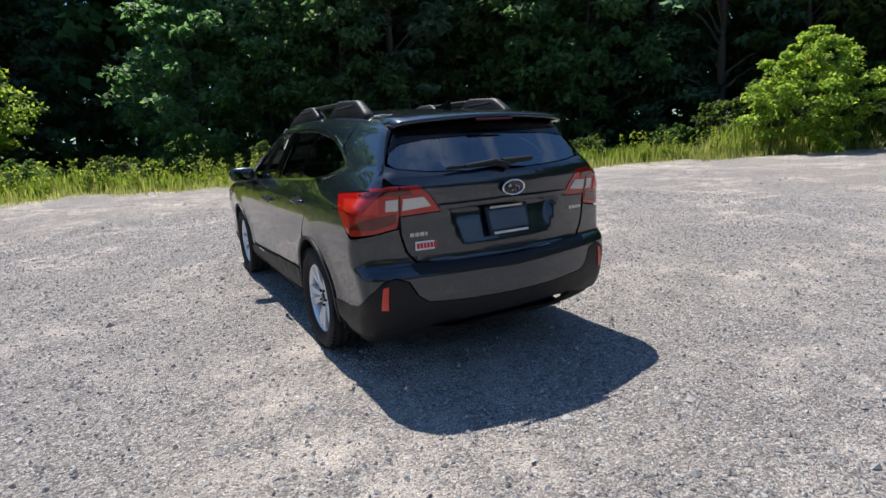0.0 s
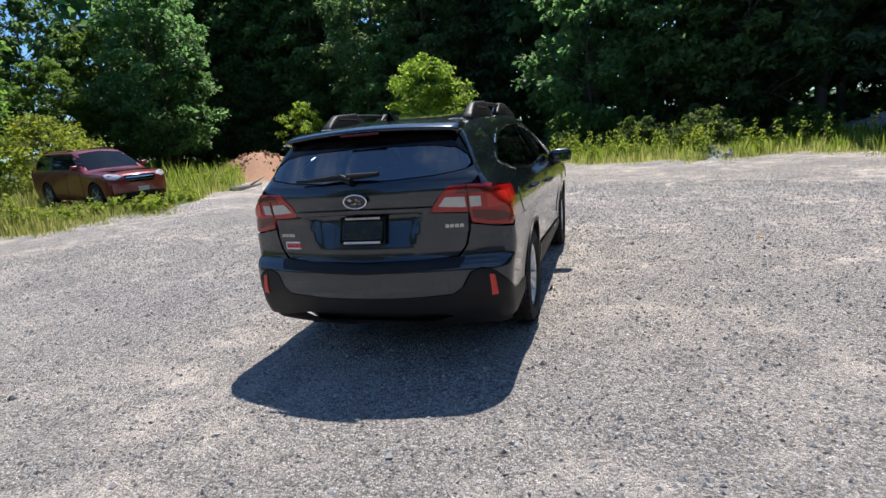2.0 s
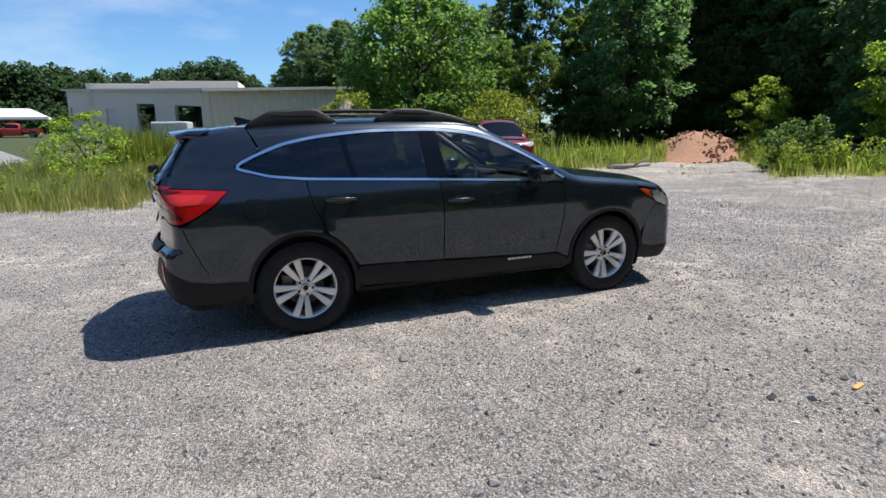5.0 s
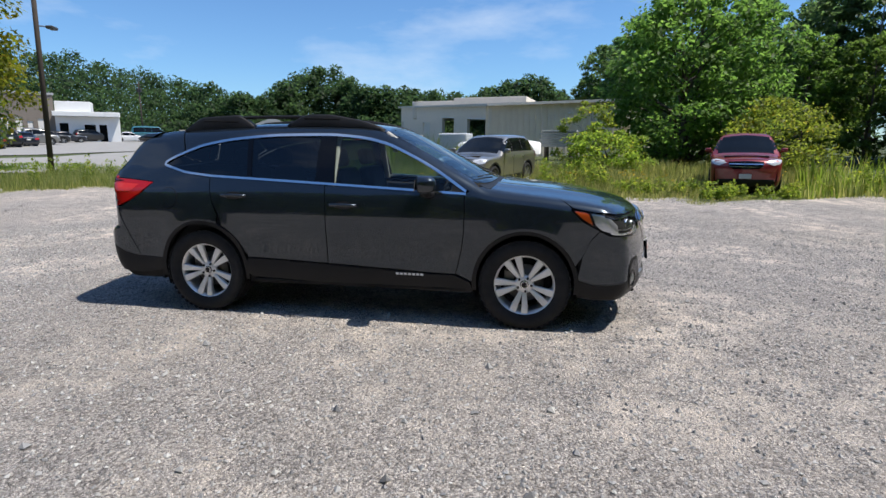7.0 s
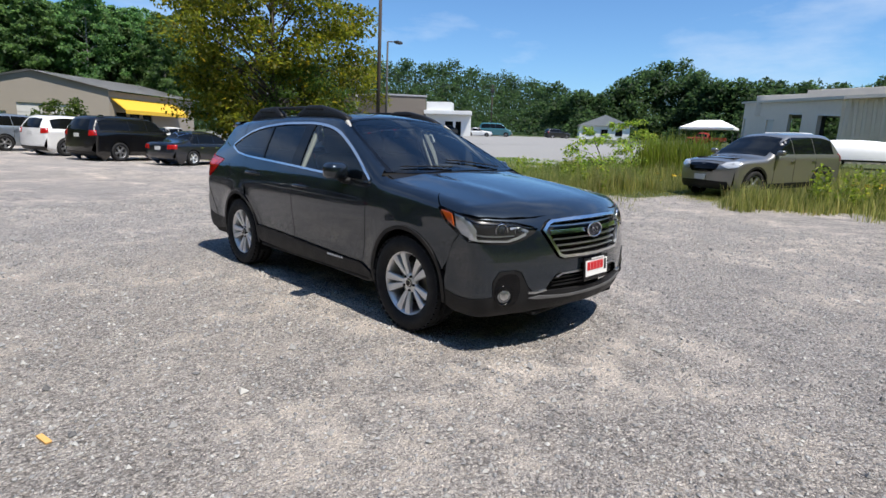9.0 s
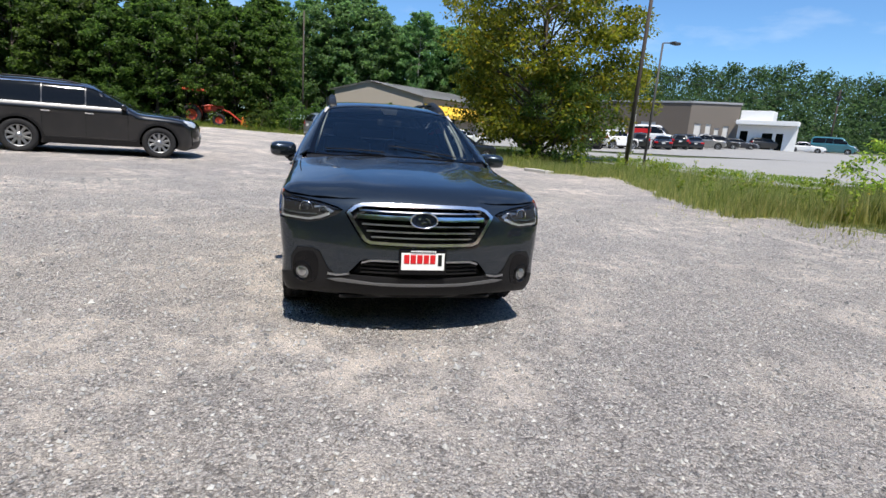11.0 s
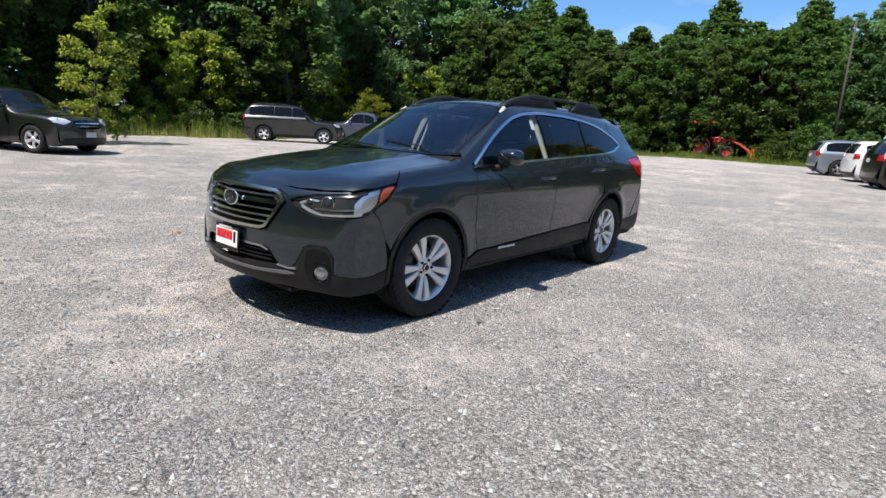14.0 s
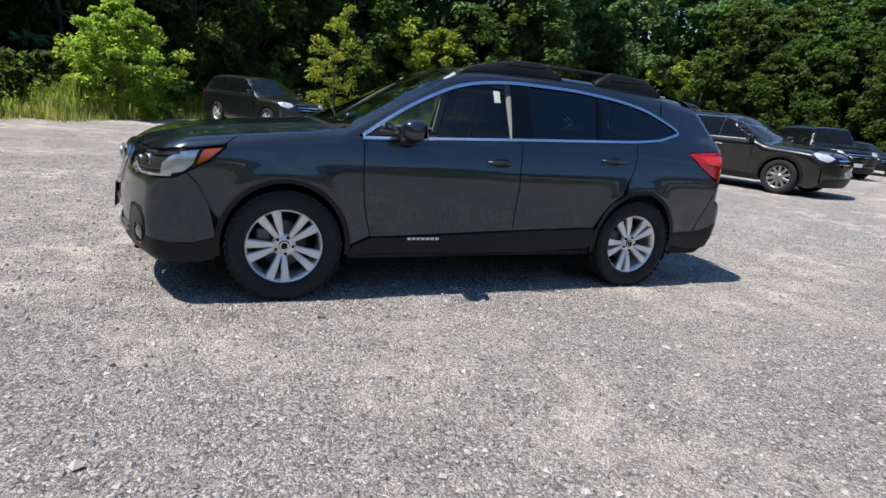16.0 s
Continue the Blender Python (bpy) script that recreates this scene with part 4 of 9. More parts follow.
        if s < 0:
            ring_o = [(-1.68 + 0.088 * math.cos(a), 0.985 + 0.088 * math.sin(a)) for a in np.linspace(0, 2 * math.pi, 28, endpoint=False)]
            part("fuel_flap_gap", panel(B, [SP(ring_o)], B.long, 0.03, 0.0012, 0.003, flip), DARK, car)
            part("fuel_flap", panel(B, [SP([(-1.68 + (x + 1.68) * 0.955, 0.985 + (z - 0.985) * 0.955) for x, z in ring_o])], B.long, 0.03, 0.0030, 0.004, flip), PAINT, car, "round body-coloured fuel flap")
        # -- handles
        for d, hx, hz in ((door, -0.09, 0.955), (rdoor, -1.065, 1.015)):
            yy = B.march(np.array([[hx, 0, hz]]), np.array([[0, 1.0, 0]]), 1.5)[0][1]
            cup = part("handle_cup", panel(B, [SP(curve_loop([(hx + 0.075, hz - 0.005), (hx + 0.04, hz + 0.026), (hx - 0.04, hz + 0.026), (hx - 0.075, hz), (hx - 0.04, hz - 0.030), (hx + 0.04, hz - 0.030)], 4))], B.long, 0.02, 0.0015, 0.004, flip), DARK, d)
            bar = part("handle", ring_tube([(hx + 0.105, s * (yy + 0.002), hz - 0.002), (hx + 0.085, s * (yy + 0.030), hz), (hx + 0.02, s * (yy + 0.042), hz + 0.004), (hx - 0.06, s * (yy + 0.038), hz + 0.003), (hx - 0.098, s * (yy + 0.026), hz), (hx - 0.115, s * (yy + 0.002), hz - 0.002)], 0.0135, closed=False), PAINT, d, "body-coloured pull handle")
        # -- wheels
        hero_wheel(car, 1.3725, s * 0.812, s)
        hero_wheel(car, -1.3725, s * 0.812, s)
        # -- mirror
        mx, my, mz = 0.575, 0.985, 1.13
        bm = bmesh.new()
        bmesh.ops.create_uvsphere(bm, u_segments=24, v_segments=16, radius=1.0)
        for v in bm.verts:
            c = v.co
            c.x = (abs(c.x) ** 0.75) * (1 if c.x > 0 else -1) * (0.115 if c.x > 0 else 0.045)
            c.y = (abs(c.y) ** 0.62) * (1 if c.y > 0 else -1) * 0.112
            c.z = (abs(c.z) ** 0.62) * (1 if c.z > 0 else -1) * (0.074 if c.z > 0 else 0.062)
            c.x += 0.02 * (c.y / 0.1)
        bmesh.ops.translate(bm, verts=bm.verts, vec=(mx, my, mz))
        if s < 0:
            bmesh.ops.scale(bm, vec=(1, -1, 1), verts=bm.verts)
            bmesh.ops.reverse_faces(bm, faces=bm.faces)
        mir = part("door_mirror", smooth_mesh(bm), PAINT, car, "body-coloured door mirror on a black arm")
        bm = box((0.10, 0.10, 0.05), (mx + 0.03, s * 0.885, mz - 0.075), (0, 0, s * 20), 0.018)
        bm_tube(bm, (mx + 0.02, s * 0.90, mz - 0.07), (mx + 0.01, s * 0.96, mz - 0.04), 0.035, 0.03, 12)
        part("mirror_arm", bm, PLASTIC, mir)
        part("mirror_glass", box((0.006, 0.160, 0.088), (mx - 0.042, s * my, mz), (0, 6, s * -4), 0.002), material("mirror_silver", (0.28, 0.30, 0.31), 0.02, 1.0, vary=0.02), mir)
        # -- roof rail: two raised feet and a low bar between them
        y0 = s * 0.545
        zr = lambda x: float(B.long(np.array([B.T(x, 0.545)]))[0][2])
        def foot(x0, x1, hi, a0, a1):
            bm = bmesh.new()
            n = 18
            ringo = []
            for i in range(n + 1):
                t = i / n
                x = x0 + (x1 - x0) * t
                up = hi * min(1.0, min((t / a0) ** 0.8, ((1 - t) / a1) ** 0.8)) if 0 < t < 1 else 0.0
                w = 0.030 + 0.006 * (1 - up / hi)
                zb = zr(x) - 0.012
                ringo.append([bm.verts.new((x, y0 + dy * w, zb + (up + 0.016) * k)) for dy, k in ((-1, 0), (-1, 0.85), (-0.6, 1), (0.6, 1), (1, 0.85), (1, 0))])
            for a, b in zip(ringo, ringo[1:]):
                for k in range(5):
                    bm.faces.new((a[k], b[k], b[k + 1], a[k + 1]))
            bm.faces.new(ringo[0])
            bm.faces.new(ringo[-1][::-1])
            bmesh.ops.recalc_face_normals(bm, faces=bm.faces)
            return bm
        rail = part("roof_rail", smooth_mesh(foot(-1.69, -1.02, 0.095, 0.26, 0.22)), PLASTIC, car, "black raised roof rail")
        part("rail_foot", smooth_mesh(foot(-0.70, 0.17, 0.085, 0.20, 0.55)), PLASTIC, rail)
        part("rail_bar", ring_tube([(x, y0, zr(x) + z) for x, z in ((-1.20, 0.070), (-1.08, 0.074), (-0.85, 0.072), (-0.62, 0.068), (-0.50, 0.062))], 0.015, closed=False), PLASTIC, rail)
        # near-black blocks on the rail stand in for its shaded openings
        for x0, x1 in ((-1.50, -1.16), (-0.55, -0.22)):
            zz = zr((x0 + x1) / 2)
            part("rail_recess", box((x1 - x0, 0.066, 0.022), ((x0 + x1) / 2, y0, zz + 0.052), (0, 1.5, 0), 0.008), DARK, rail)

    # -- bonnet, windscreen, cowl, roof
    hl = [(2.245, 0.30), (2.215, 0.42), (2.185, 0.54)]
    hs_ = [(2.115, 0.918), (2.03, 0.926), (1.90, 0.941), (1.80, 0.956), (1.72, 0.970)]
    ht = [(1.60, 0.793), (1.35, 0.808), (1.15, 0.812), (1.09, 0.808)]
    flip_ = lambda q: (q[0], 0.9 * math.pi - q[1])
    hood = [T(x, y) for x, y in hl] + [S(x, z) for x, z in hs_] + [T(x, y) for x, y in ht] + [T(1.115, 0.60), T(1.13, 0.35), T(1.135, 0.0), T(1.13, -0.35), T(1.115, -0.60)] + [T(x, -y) for x, y in ht[::-1]] + [flip_(S(x, z)) for x, z in hs_[::-1]] + [T(x, -y) for x, y in hl[::-1]] + [T(2.258, -0.15), T(2.262, 0.0), T(2.258, 0.15)]
    part("bonnet", panel(B, [hood], B.long, 0.04, 0.0, 0.014, bulge=lambda p: 0.010 * np.exp(-((np.abs(p[:, 1]) - 0.50 - 0.06 * (1.6 - p[:, 0])) / 0.09) ** 2) * np.clip((2.15 - p[:, 0]) / 0.3, 0, 1)), PAINT, car)
    part("cowl", panel(B, [[T(1.125, 0.0), T(1.12, 0.35), T(1.105, 0.60), T(1.08, 0.775), T(1.0, 0.775), T(1.035, 0.60), T(1.065, 0.35), T(1.075, 0.0), T(1.065, -0.35), T(1.035, -0.60), T(1.0, -0.775), T(1.08, -0.775), T(1.105, -0.60), T(1.12, -0.35)]], B.long, 0.04, -0.008, 0.01), PLASTIC, car)
    we = [(0.985, 0.745), (0.70, 0.704), (0.45, 0.660), (0.23, 0.606)]
    ws = [T(x, y) for x, y in we] + [T(0.19, 0.40), T(0.175, 0.0), T(0.19, -0.40)] + [T(x, -y) for x, y in we[::-1]] + [T(1.035, -0.55), T(1.065, -0.3), T(1.072, 0.0), T(1.065, 0.3), T(1.035, 0.55)]
    w = part("windscreen", panel(B, [ws], B.long, 0.06, -0.002, 0.006), GLASS_SCREEN, car, "clear windscreen")
    w.visible_shadow = False
    for line in ([T(0.23, 0.60), T(0.19, 0.40), T(0.178, 0.0), T(0.19, -0.40), T(0.23, -0.60)], [T(x, y) for x, y in we], [T(x, -y) for x, y in we], [T(0.99, -0.70), T(1.035, -0.55), T(1.065, -0.3), T(1.07, 0.0), T(1.065, 0.3), T(1.035, 0.55), T(0.99, 0.70)]):
        part("windscreen_edge", strip_on(B, curve_open(line, 6), B.long, 0.035, -0.0005, 0.004, 0.05), GLOSS_BLACK, car)
    part("mirror_mount", panel(B, [[T(0.20, 0.09), T(0.20, -0.09), T(0.33, -0.06), T(0.33, 0.06)]], B.long, 0.05, -0.010, 0.006), DARK, car)
    re_ = [(0.04, 0.578), (-0.4, 0.573), (-1.0, 0.573), (-1.6, 0.568), (-1.93, 0.548)]
    roof = [T(0.215, 0.60)] + [T(x, y) for x, y in re_] + [T(-2.02, 0.30), T(-2.035, 0.0), T(-2.02, -0.30)] + [T(x, -y) for x, y in re_[::-1]] + [T(0.215, -0.60), T(0.18, -0.40), T(0.165, 0.0), T(0.18, 0.40)]
    part("roof", panel(B, [roof], B.long, 0.06, 0.0, 0.014), PAINT, car)
    fin = bmesh.new()
    fz = float(B.long(np.array([B.T(-1.62, 0.0)]))[0][2])
    vs = [fin.verts.new(v) for v in ((-1.52, 0, fz), (-1.74, 0.035, fz - 0.012), (-1.74, -0.035, fz - 0.012), (-1.735, 0.0, fz + 0.058), (-1.76, 0.004, fz + 0.052))]
    for f in ((0, 1, 3), (0, 3, 2), (1, 4, 3), (2, 3, 4), (1, 2, 4), (0, 2, 1)):
        fin.faces.new([vs[i] for i in f])
    bmesh.ops.recalc_face_normals(fin, faces=fin.faces)
    bmesh.ops.bevel(fin, geom=fin.edges[:], offset=0.006, segments=2, affect="EDGES")
    part("roof_antenna", fin, GLOSS_BLACK, car, "black shark-fin antenna")

    # -- tail: gate, glass, spoiler, lamps, bumper
    gl = [R(0.0, 1.225), R(0.25, 1.228), R(0.50, 1.240), R(0.66, 1.262), R(0.685, 1.29), R(0.63, 1.40), R(0.565, 1.485), R(0.30, 1.50), R(0.0, 1.505)]
    mirror_l = lambda L: [(-u, v) for u, v in L[::-1] if abs(u) > 1e-4]
    part("rear_window", panel(B, [gl + mirror_l(gl)], rear_chart, 0.05, -0.004, 0.006), GLASS_BACK, car, "dark tinted rear window")
    ge = [R(0.0, 0.725), R(0.40, 0.728), R(0.585, 0.74), R(0.635, 0.80), R(0.66, 0.90), R(0.664, 0.996), R(0.438, 1.010), R(0.50, 1.105), R(0.565, 1.165), R(0.70, 1.18), R(0.735, 1.225), R(0.70, 1.275), R(0.66, 1.255), R(0.50, 1.232), R(0.25, 1.220), R(0.0, 1.217)]
    gate = part("tailgate", panel(B, [ge + mirror_l(ge)], rear_chart, 0.02, 0.0, 0.014, bulge=lambda p: -0.070 * np.clip((0.40 - np.abs(p[:, 1]) + 0.35 * (p[:, 2] - 1.02)) / 0.03, 0, 1) * np.clip((1.028 - p[:, 2]) / 0.02, 0, 1) * np.clip((p[:, 2] - 0.80) / 0.22, 0, 1)), PAINT, car)
    for s in (1, -1):
        side = [R(0.745, 1.225), R(0.71, 1.278), R(0.692, 1.295), R(0.638, 1.40), R(0.575, 1.49), RS(-2.04, 1.50), RS(-2.15, 1.36), RS(-2.25, 1.225)]
        part("gate_side", panel(B, [side], rear_chart, 0.04, 0.0, 0.012, s < 0), GLOSS_BLACK, gate)
    # spoiler over the window
    bm = bmesh.new()
    rows_ = []
    for y in np.linspace(-0.60, 0.60, 31):
        c = 1 - 0.55 * (abs(y) / 0.60) ** 3
        zt = float(B.long(np.array([B.T(-1.98, y * 0.93)]))[0][2]) + 0.006
        xe = -2.262 + 0.10 * (y / 0.60) ** 2
        rows_.append([bm.verts.new(v) for v in ((-1.95, y, zt + 0.001), (-2.08, y, zt - 0.006), (xe + 0.015, y, zt - 0.030), (xe, y, zt - 0.040), (xe + 0.006, y, zt - 0.055), (-2.12, y, zt - 0.060), (-2.06, y, zt - 0.055))])
    for a, b in zip(rows_, rows_[1:]):
        for k in range(6):
            bm.faces.new((a[k], a[k + 1], b[k + 1], b[k]))
    bm.faces.new(rows_[0])
    bm.faces.new(rows_[-1][::-1])
    bmesh.ops.recalc_face_normals(bm, faces=bm.faces)
    sp = part("rear_spoiler", smooth_mesh(bm), PAINT, car)
    part("brake_lamp", box((0.012, 0.26, 0.014), (-2.268, 0, 1.503), (0, 25, 0), 0.003), RED_DEEP, sp, "dark red high brake lamp")
    part("window_shade_band", panel(B, [[R(0.56, 1.49), R(0.668, 1.335), R(0.600, 1.385), R(0.45, 1.408), R(0.0, 1.425), R(-0.45, 1.408), R(-0.600, 1.385), R(-0.668, 1.335), R(-0.56, 1.49), R(-0.3, 1.51), R(0.3, 1.51)]], rear_chart, 0.05, 0.001, 0.004), GLOSS_BLACK, car)
    # wiper
    bm = tube((-2.422, 0.02, 1.235), (-2.398, 0.10, 1.262), 0.022, 0.018, 14)
    bm_tube(bm, (-2.400, 0.09, 1.262), (-2.400, 0.30, 1.25), 0.019, 0.012)
    bm_tube(bm, (-2.405, 0.05, 1.258), (-2.405, -0.16, 1.268), 0.022, 0.014)
    bm_box(bm, (0.02, 0.36, 0.018), (-2.388, 0.23, 1.248), (0, 0, 0), 0.004)
    part("rear_wiper", bm, PLASTIC, car, "black rear wiper")
    star_badge(car, pose(-2.441, 0.0, 1.112, 4, 0, -90))
    # chrome-free garnish over the plate, plate and bars
    part("gate_garnish", panel(B, [[R(0.46, 1.050), R(0.45, 1.028), R(0.0, 1.036), R(-0.45, 1.028), R(-0.46, 1.050), R(0.0, 1.058)]], rear_chart, 0.03, 0.018, 0.05), PAINT, gate, "lip over the number plate")
    pl = part("number_plate", box((0.012, 0.31, 0.170), (-2.3780, 0, 0.925), (0, 19, 0), 0.004), GLOSS_BLACK, car, "black dealer plate in a frame with plain bars")
    letter_bars(pl, pose(-2.3640, 0.0, 0.996, 0, 0, -90), 14, 0.012, 0.013, 0.005, SIGN_WHITE)
    letter_bars(pl, pose(-2.4120, 0.0, 0.852, 0, 0, -90), 20, 0.0095, 0.015, 0.003, SIGN_WHITE)
    part("plate_centre", box((0.004, 0.27, 0.115), (-2.3855, 0, 0.925), (0, 19, 0), 0.002), PAINT, pl)
    xg = lambda y, z: float(B.march(np.array([[REAR_X, y, z]]), np.array([[-1.0, 0, 0]]), 2.0)[0][0])
    letter_bars(gate, pose(xg(0.55, 0.90) - 0.003, 0.535, 0.893, 0, 0, -97), 6, 0.024, 0.021, 0.006, SILVER)
    letter_bars(gate, pose(xg(-0.55, 0.93) - 0.003, -0.535, 0.925, 0, 0, -83), 7, 0.024, 0.021, 0.006, SILVER)
    st = part("dealer_sticker", box((0.003, 0.135, 0.05), (xg(0.53, 0.83) - 0.003, 0.53, 0.828), (0, 0, -7), 0.001), SIGN_WHITE, gate, "small white sticker with red bars")
    letter_bars(st, pose(xg(0.53, 0.83) - 0.005, 0.53, 0.828, 0, 0, -97), 6, 0.016, 0.030, 0.004, SIGN_RED)
    # tail lamps
    for s in (1, -1):
        f = s < 0
        whole = [R(0.446, 1.018), R(0.51, 1.110), R(0.570, 1.168), R(0.70, 1.170), R(0.80, 1.160), RS(-2.24, 1.143), RS(-2.0, 1.126), RS(-1.855, 1.112), RS(-1.95, 1.025), RS(-2.07, 0.952), RS(-2.175, 0.905), R(0.80, 0.915), R(0.685, 0.938), R(0.673, 1.004)]
        lamp = part("tail_lamp", panel(B, [whole], rear_chart, 0.03, 0.004, 0.03, f), RED_LENS, car, "red and clear tail lamp")
        part("lamp_clear", panel(B, [[R(0.50, 1.050), R(0.545, 1.105), R(0.655, 1.100), R(0.658, 1.035)]], rear_chart, 0.025, 0.008, 0.006, f), CLEAR_LENS, lamp)
        part("lamp_clear", panel(B, [[R(0.682, 1.036), R(0.682, 1.100), R(0.745, 1.097), R(0.745, 1.036)]], rear_chart, 0.025, 0.008, 0.006, f), CLEAR_LENS, lamp)
        part("lamp_gap", panel(B, [[R(0.664, 1.006), R(0.664, 1.165), R(0.673, 1.165), R(0.673, 1.006)]], rear_chart, 0.03, 0.007, 0.006, f), LAMP_BLACK, lamp)
        part("lamp_band", panel(B, [[R(0.78, 1.022), R(0.78, 1.108), RS(-2.20, 1.105), RS(-1.985, 1.093), RS(-2.05, 1.035)]], rear_chart, 0.03, 0.007, 0.006, f), material("red_bright", (0.52, 0.022, 0.014), 0.12, vary=0.1, coat=0.6), lamp)
        part("lamp_dark", panel(B, [[R(0.60, 1.118), R(0.62, 1.150), R(0.80, 1.145), RS(-2.15, 1.125), RS(-2.15, 1.118), R(0.78, 1.120)]], rear_chart, 0.03, 0.007, 0.006, f), RED_DEEP, lamp)
        part("lamp_dark", panel(B, [[R(0.69, 0.965), R(0.69, 1.018), R(0.80, 1.005), RS(-2.22, 0.99), RS(-2.15, 0.945), R(0.81, 0.935)]], rear_chart, 0.03, 0.007, 0.006, f), RED_DEEP, lamp)
    # bumper: painted upper part, black apron, reflectors
    up = [R(0.0, 0.715), R(0.40, 0.718), R(0.60, 0.732), R(0.65, 0.80), R(0.674, 0.90), R(0.676, 0.930), R(0.80, 0.905), RS(-2.169, 0.888), RS(-2.135, 0.78), RS(-2.065, 0.60), RS(-2.006, 0.468), RS(-2.16, 0.50), RS(-2.235, 0.545)]
    up += [R(0.80, 0.655), R(0.73, 0.672), R(0.66, 0.645), R(0.615, 0.560), R(0.56, 0.520), R(0.30, 0.505), R(0.0, 0.502)]
    bump = part("rear_bumper", panel(B, [up + mirror_l(up)], rear_chart, 0.02, 0.004, 0.016), PAINT, car)
    lowr = [R(0.0, 0.497), R(0.30, 0.500), R(0.565, 0.514), R(0.622, 0.556), R(0.668, 0.640), R(0.733, 0.665), R(0.795, 0.650), RS(-2.235, 0.540), RS(-2.16, 0.495), RS(-2.02, 0.468), RS(-1.80, 0.462), RS(-1.765, 0.45), RS(-1.79, 0.35), RS(-2.0, 0.315), RS(-2.2, 0.33), R(0.70, 0.335), R(0.45, 0.385), R(0.0, 0.395)]
    part("bumper_apron", panel(B, [lowr + mirror_l(lowr)], rear_chart, 0.035, 0.004, 0.02), PLASTIC, bump, "black plastic bumper apron")
    part("bumper_step", panel(B, [[R(0.63, 0.728), R(0.0, 0.710), R(-0.63, 0.728), R(-0.60, 0.675), R(0.0, 0.655), R(0.60, 0.675)]], rear_chart, 0.035, 0.012, 0.014), PLASTIC, bump)
    for s in (1, -1):
        part("reflector", panel(B, [[R(0.775, 0.628), R(0.805, 0.622), R(0.820, 0.500), R(0.782, 0.495)]], rear_chart, 0.03, 0.010, 0.012, s < 0), material("reflector_red", (0.70, 0.035, 0.02), 0.2, vary=0.15, scale=60, coat=0.5), bump, "red reflector")
        part("mud_flap", box((0.015, 0.16, 0.20), (-1.80, s * 0.80, 0.36), (0, 8, 0), 0.004), RUBBER, car)
    part("exhaust", tube((-2.26, -0.54, 0.345), (-1.95, -0.50, 0.35), 0.032, 0.030, 16), EXHAUST, car, "steel exhaust pipe")
    part("spare_well", box((0.5, 1.0, 0.22), (-2.0, 0, 0.40), None, 0.05), DARK, car)
    build_hero_front(car, B, N, NS, front_chart, mirror_l)
    build_hero_cabin(car)
    return car


LINER = material("lamp_liner_bright", (0.60, 0.62, 0.65), 0.20, 0.7, vary=0.08, scale=30)


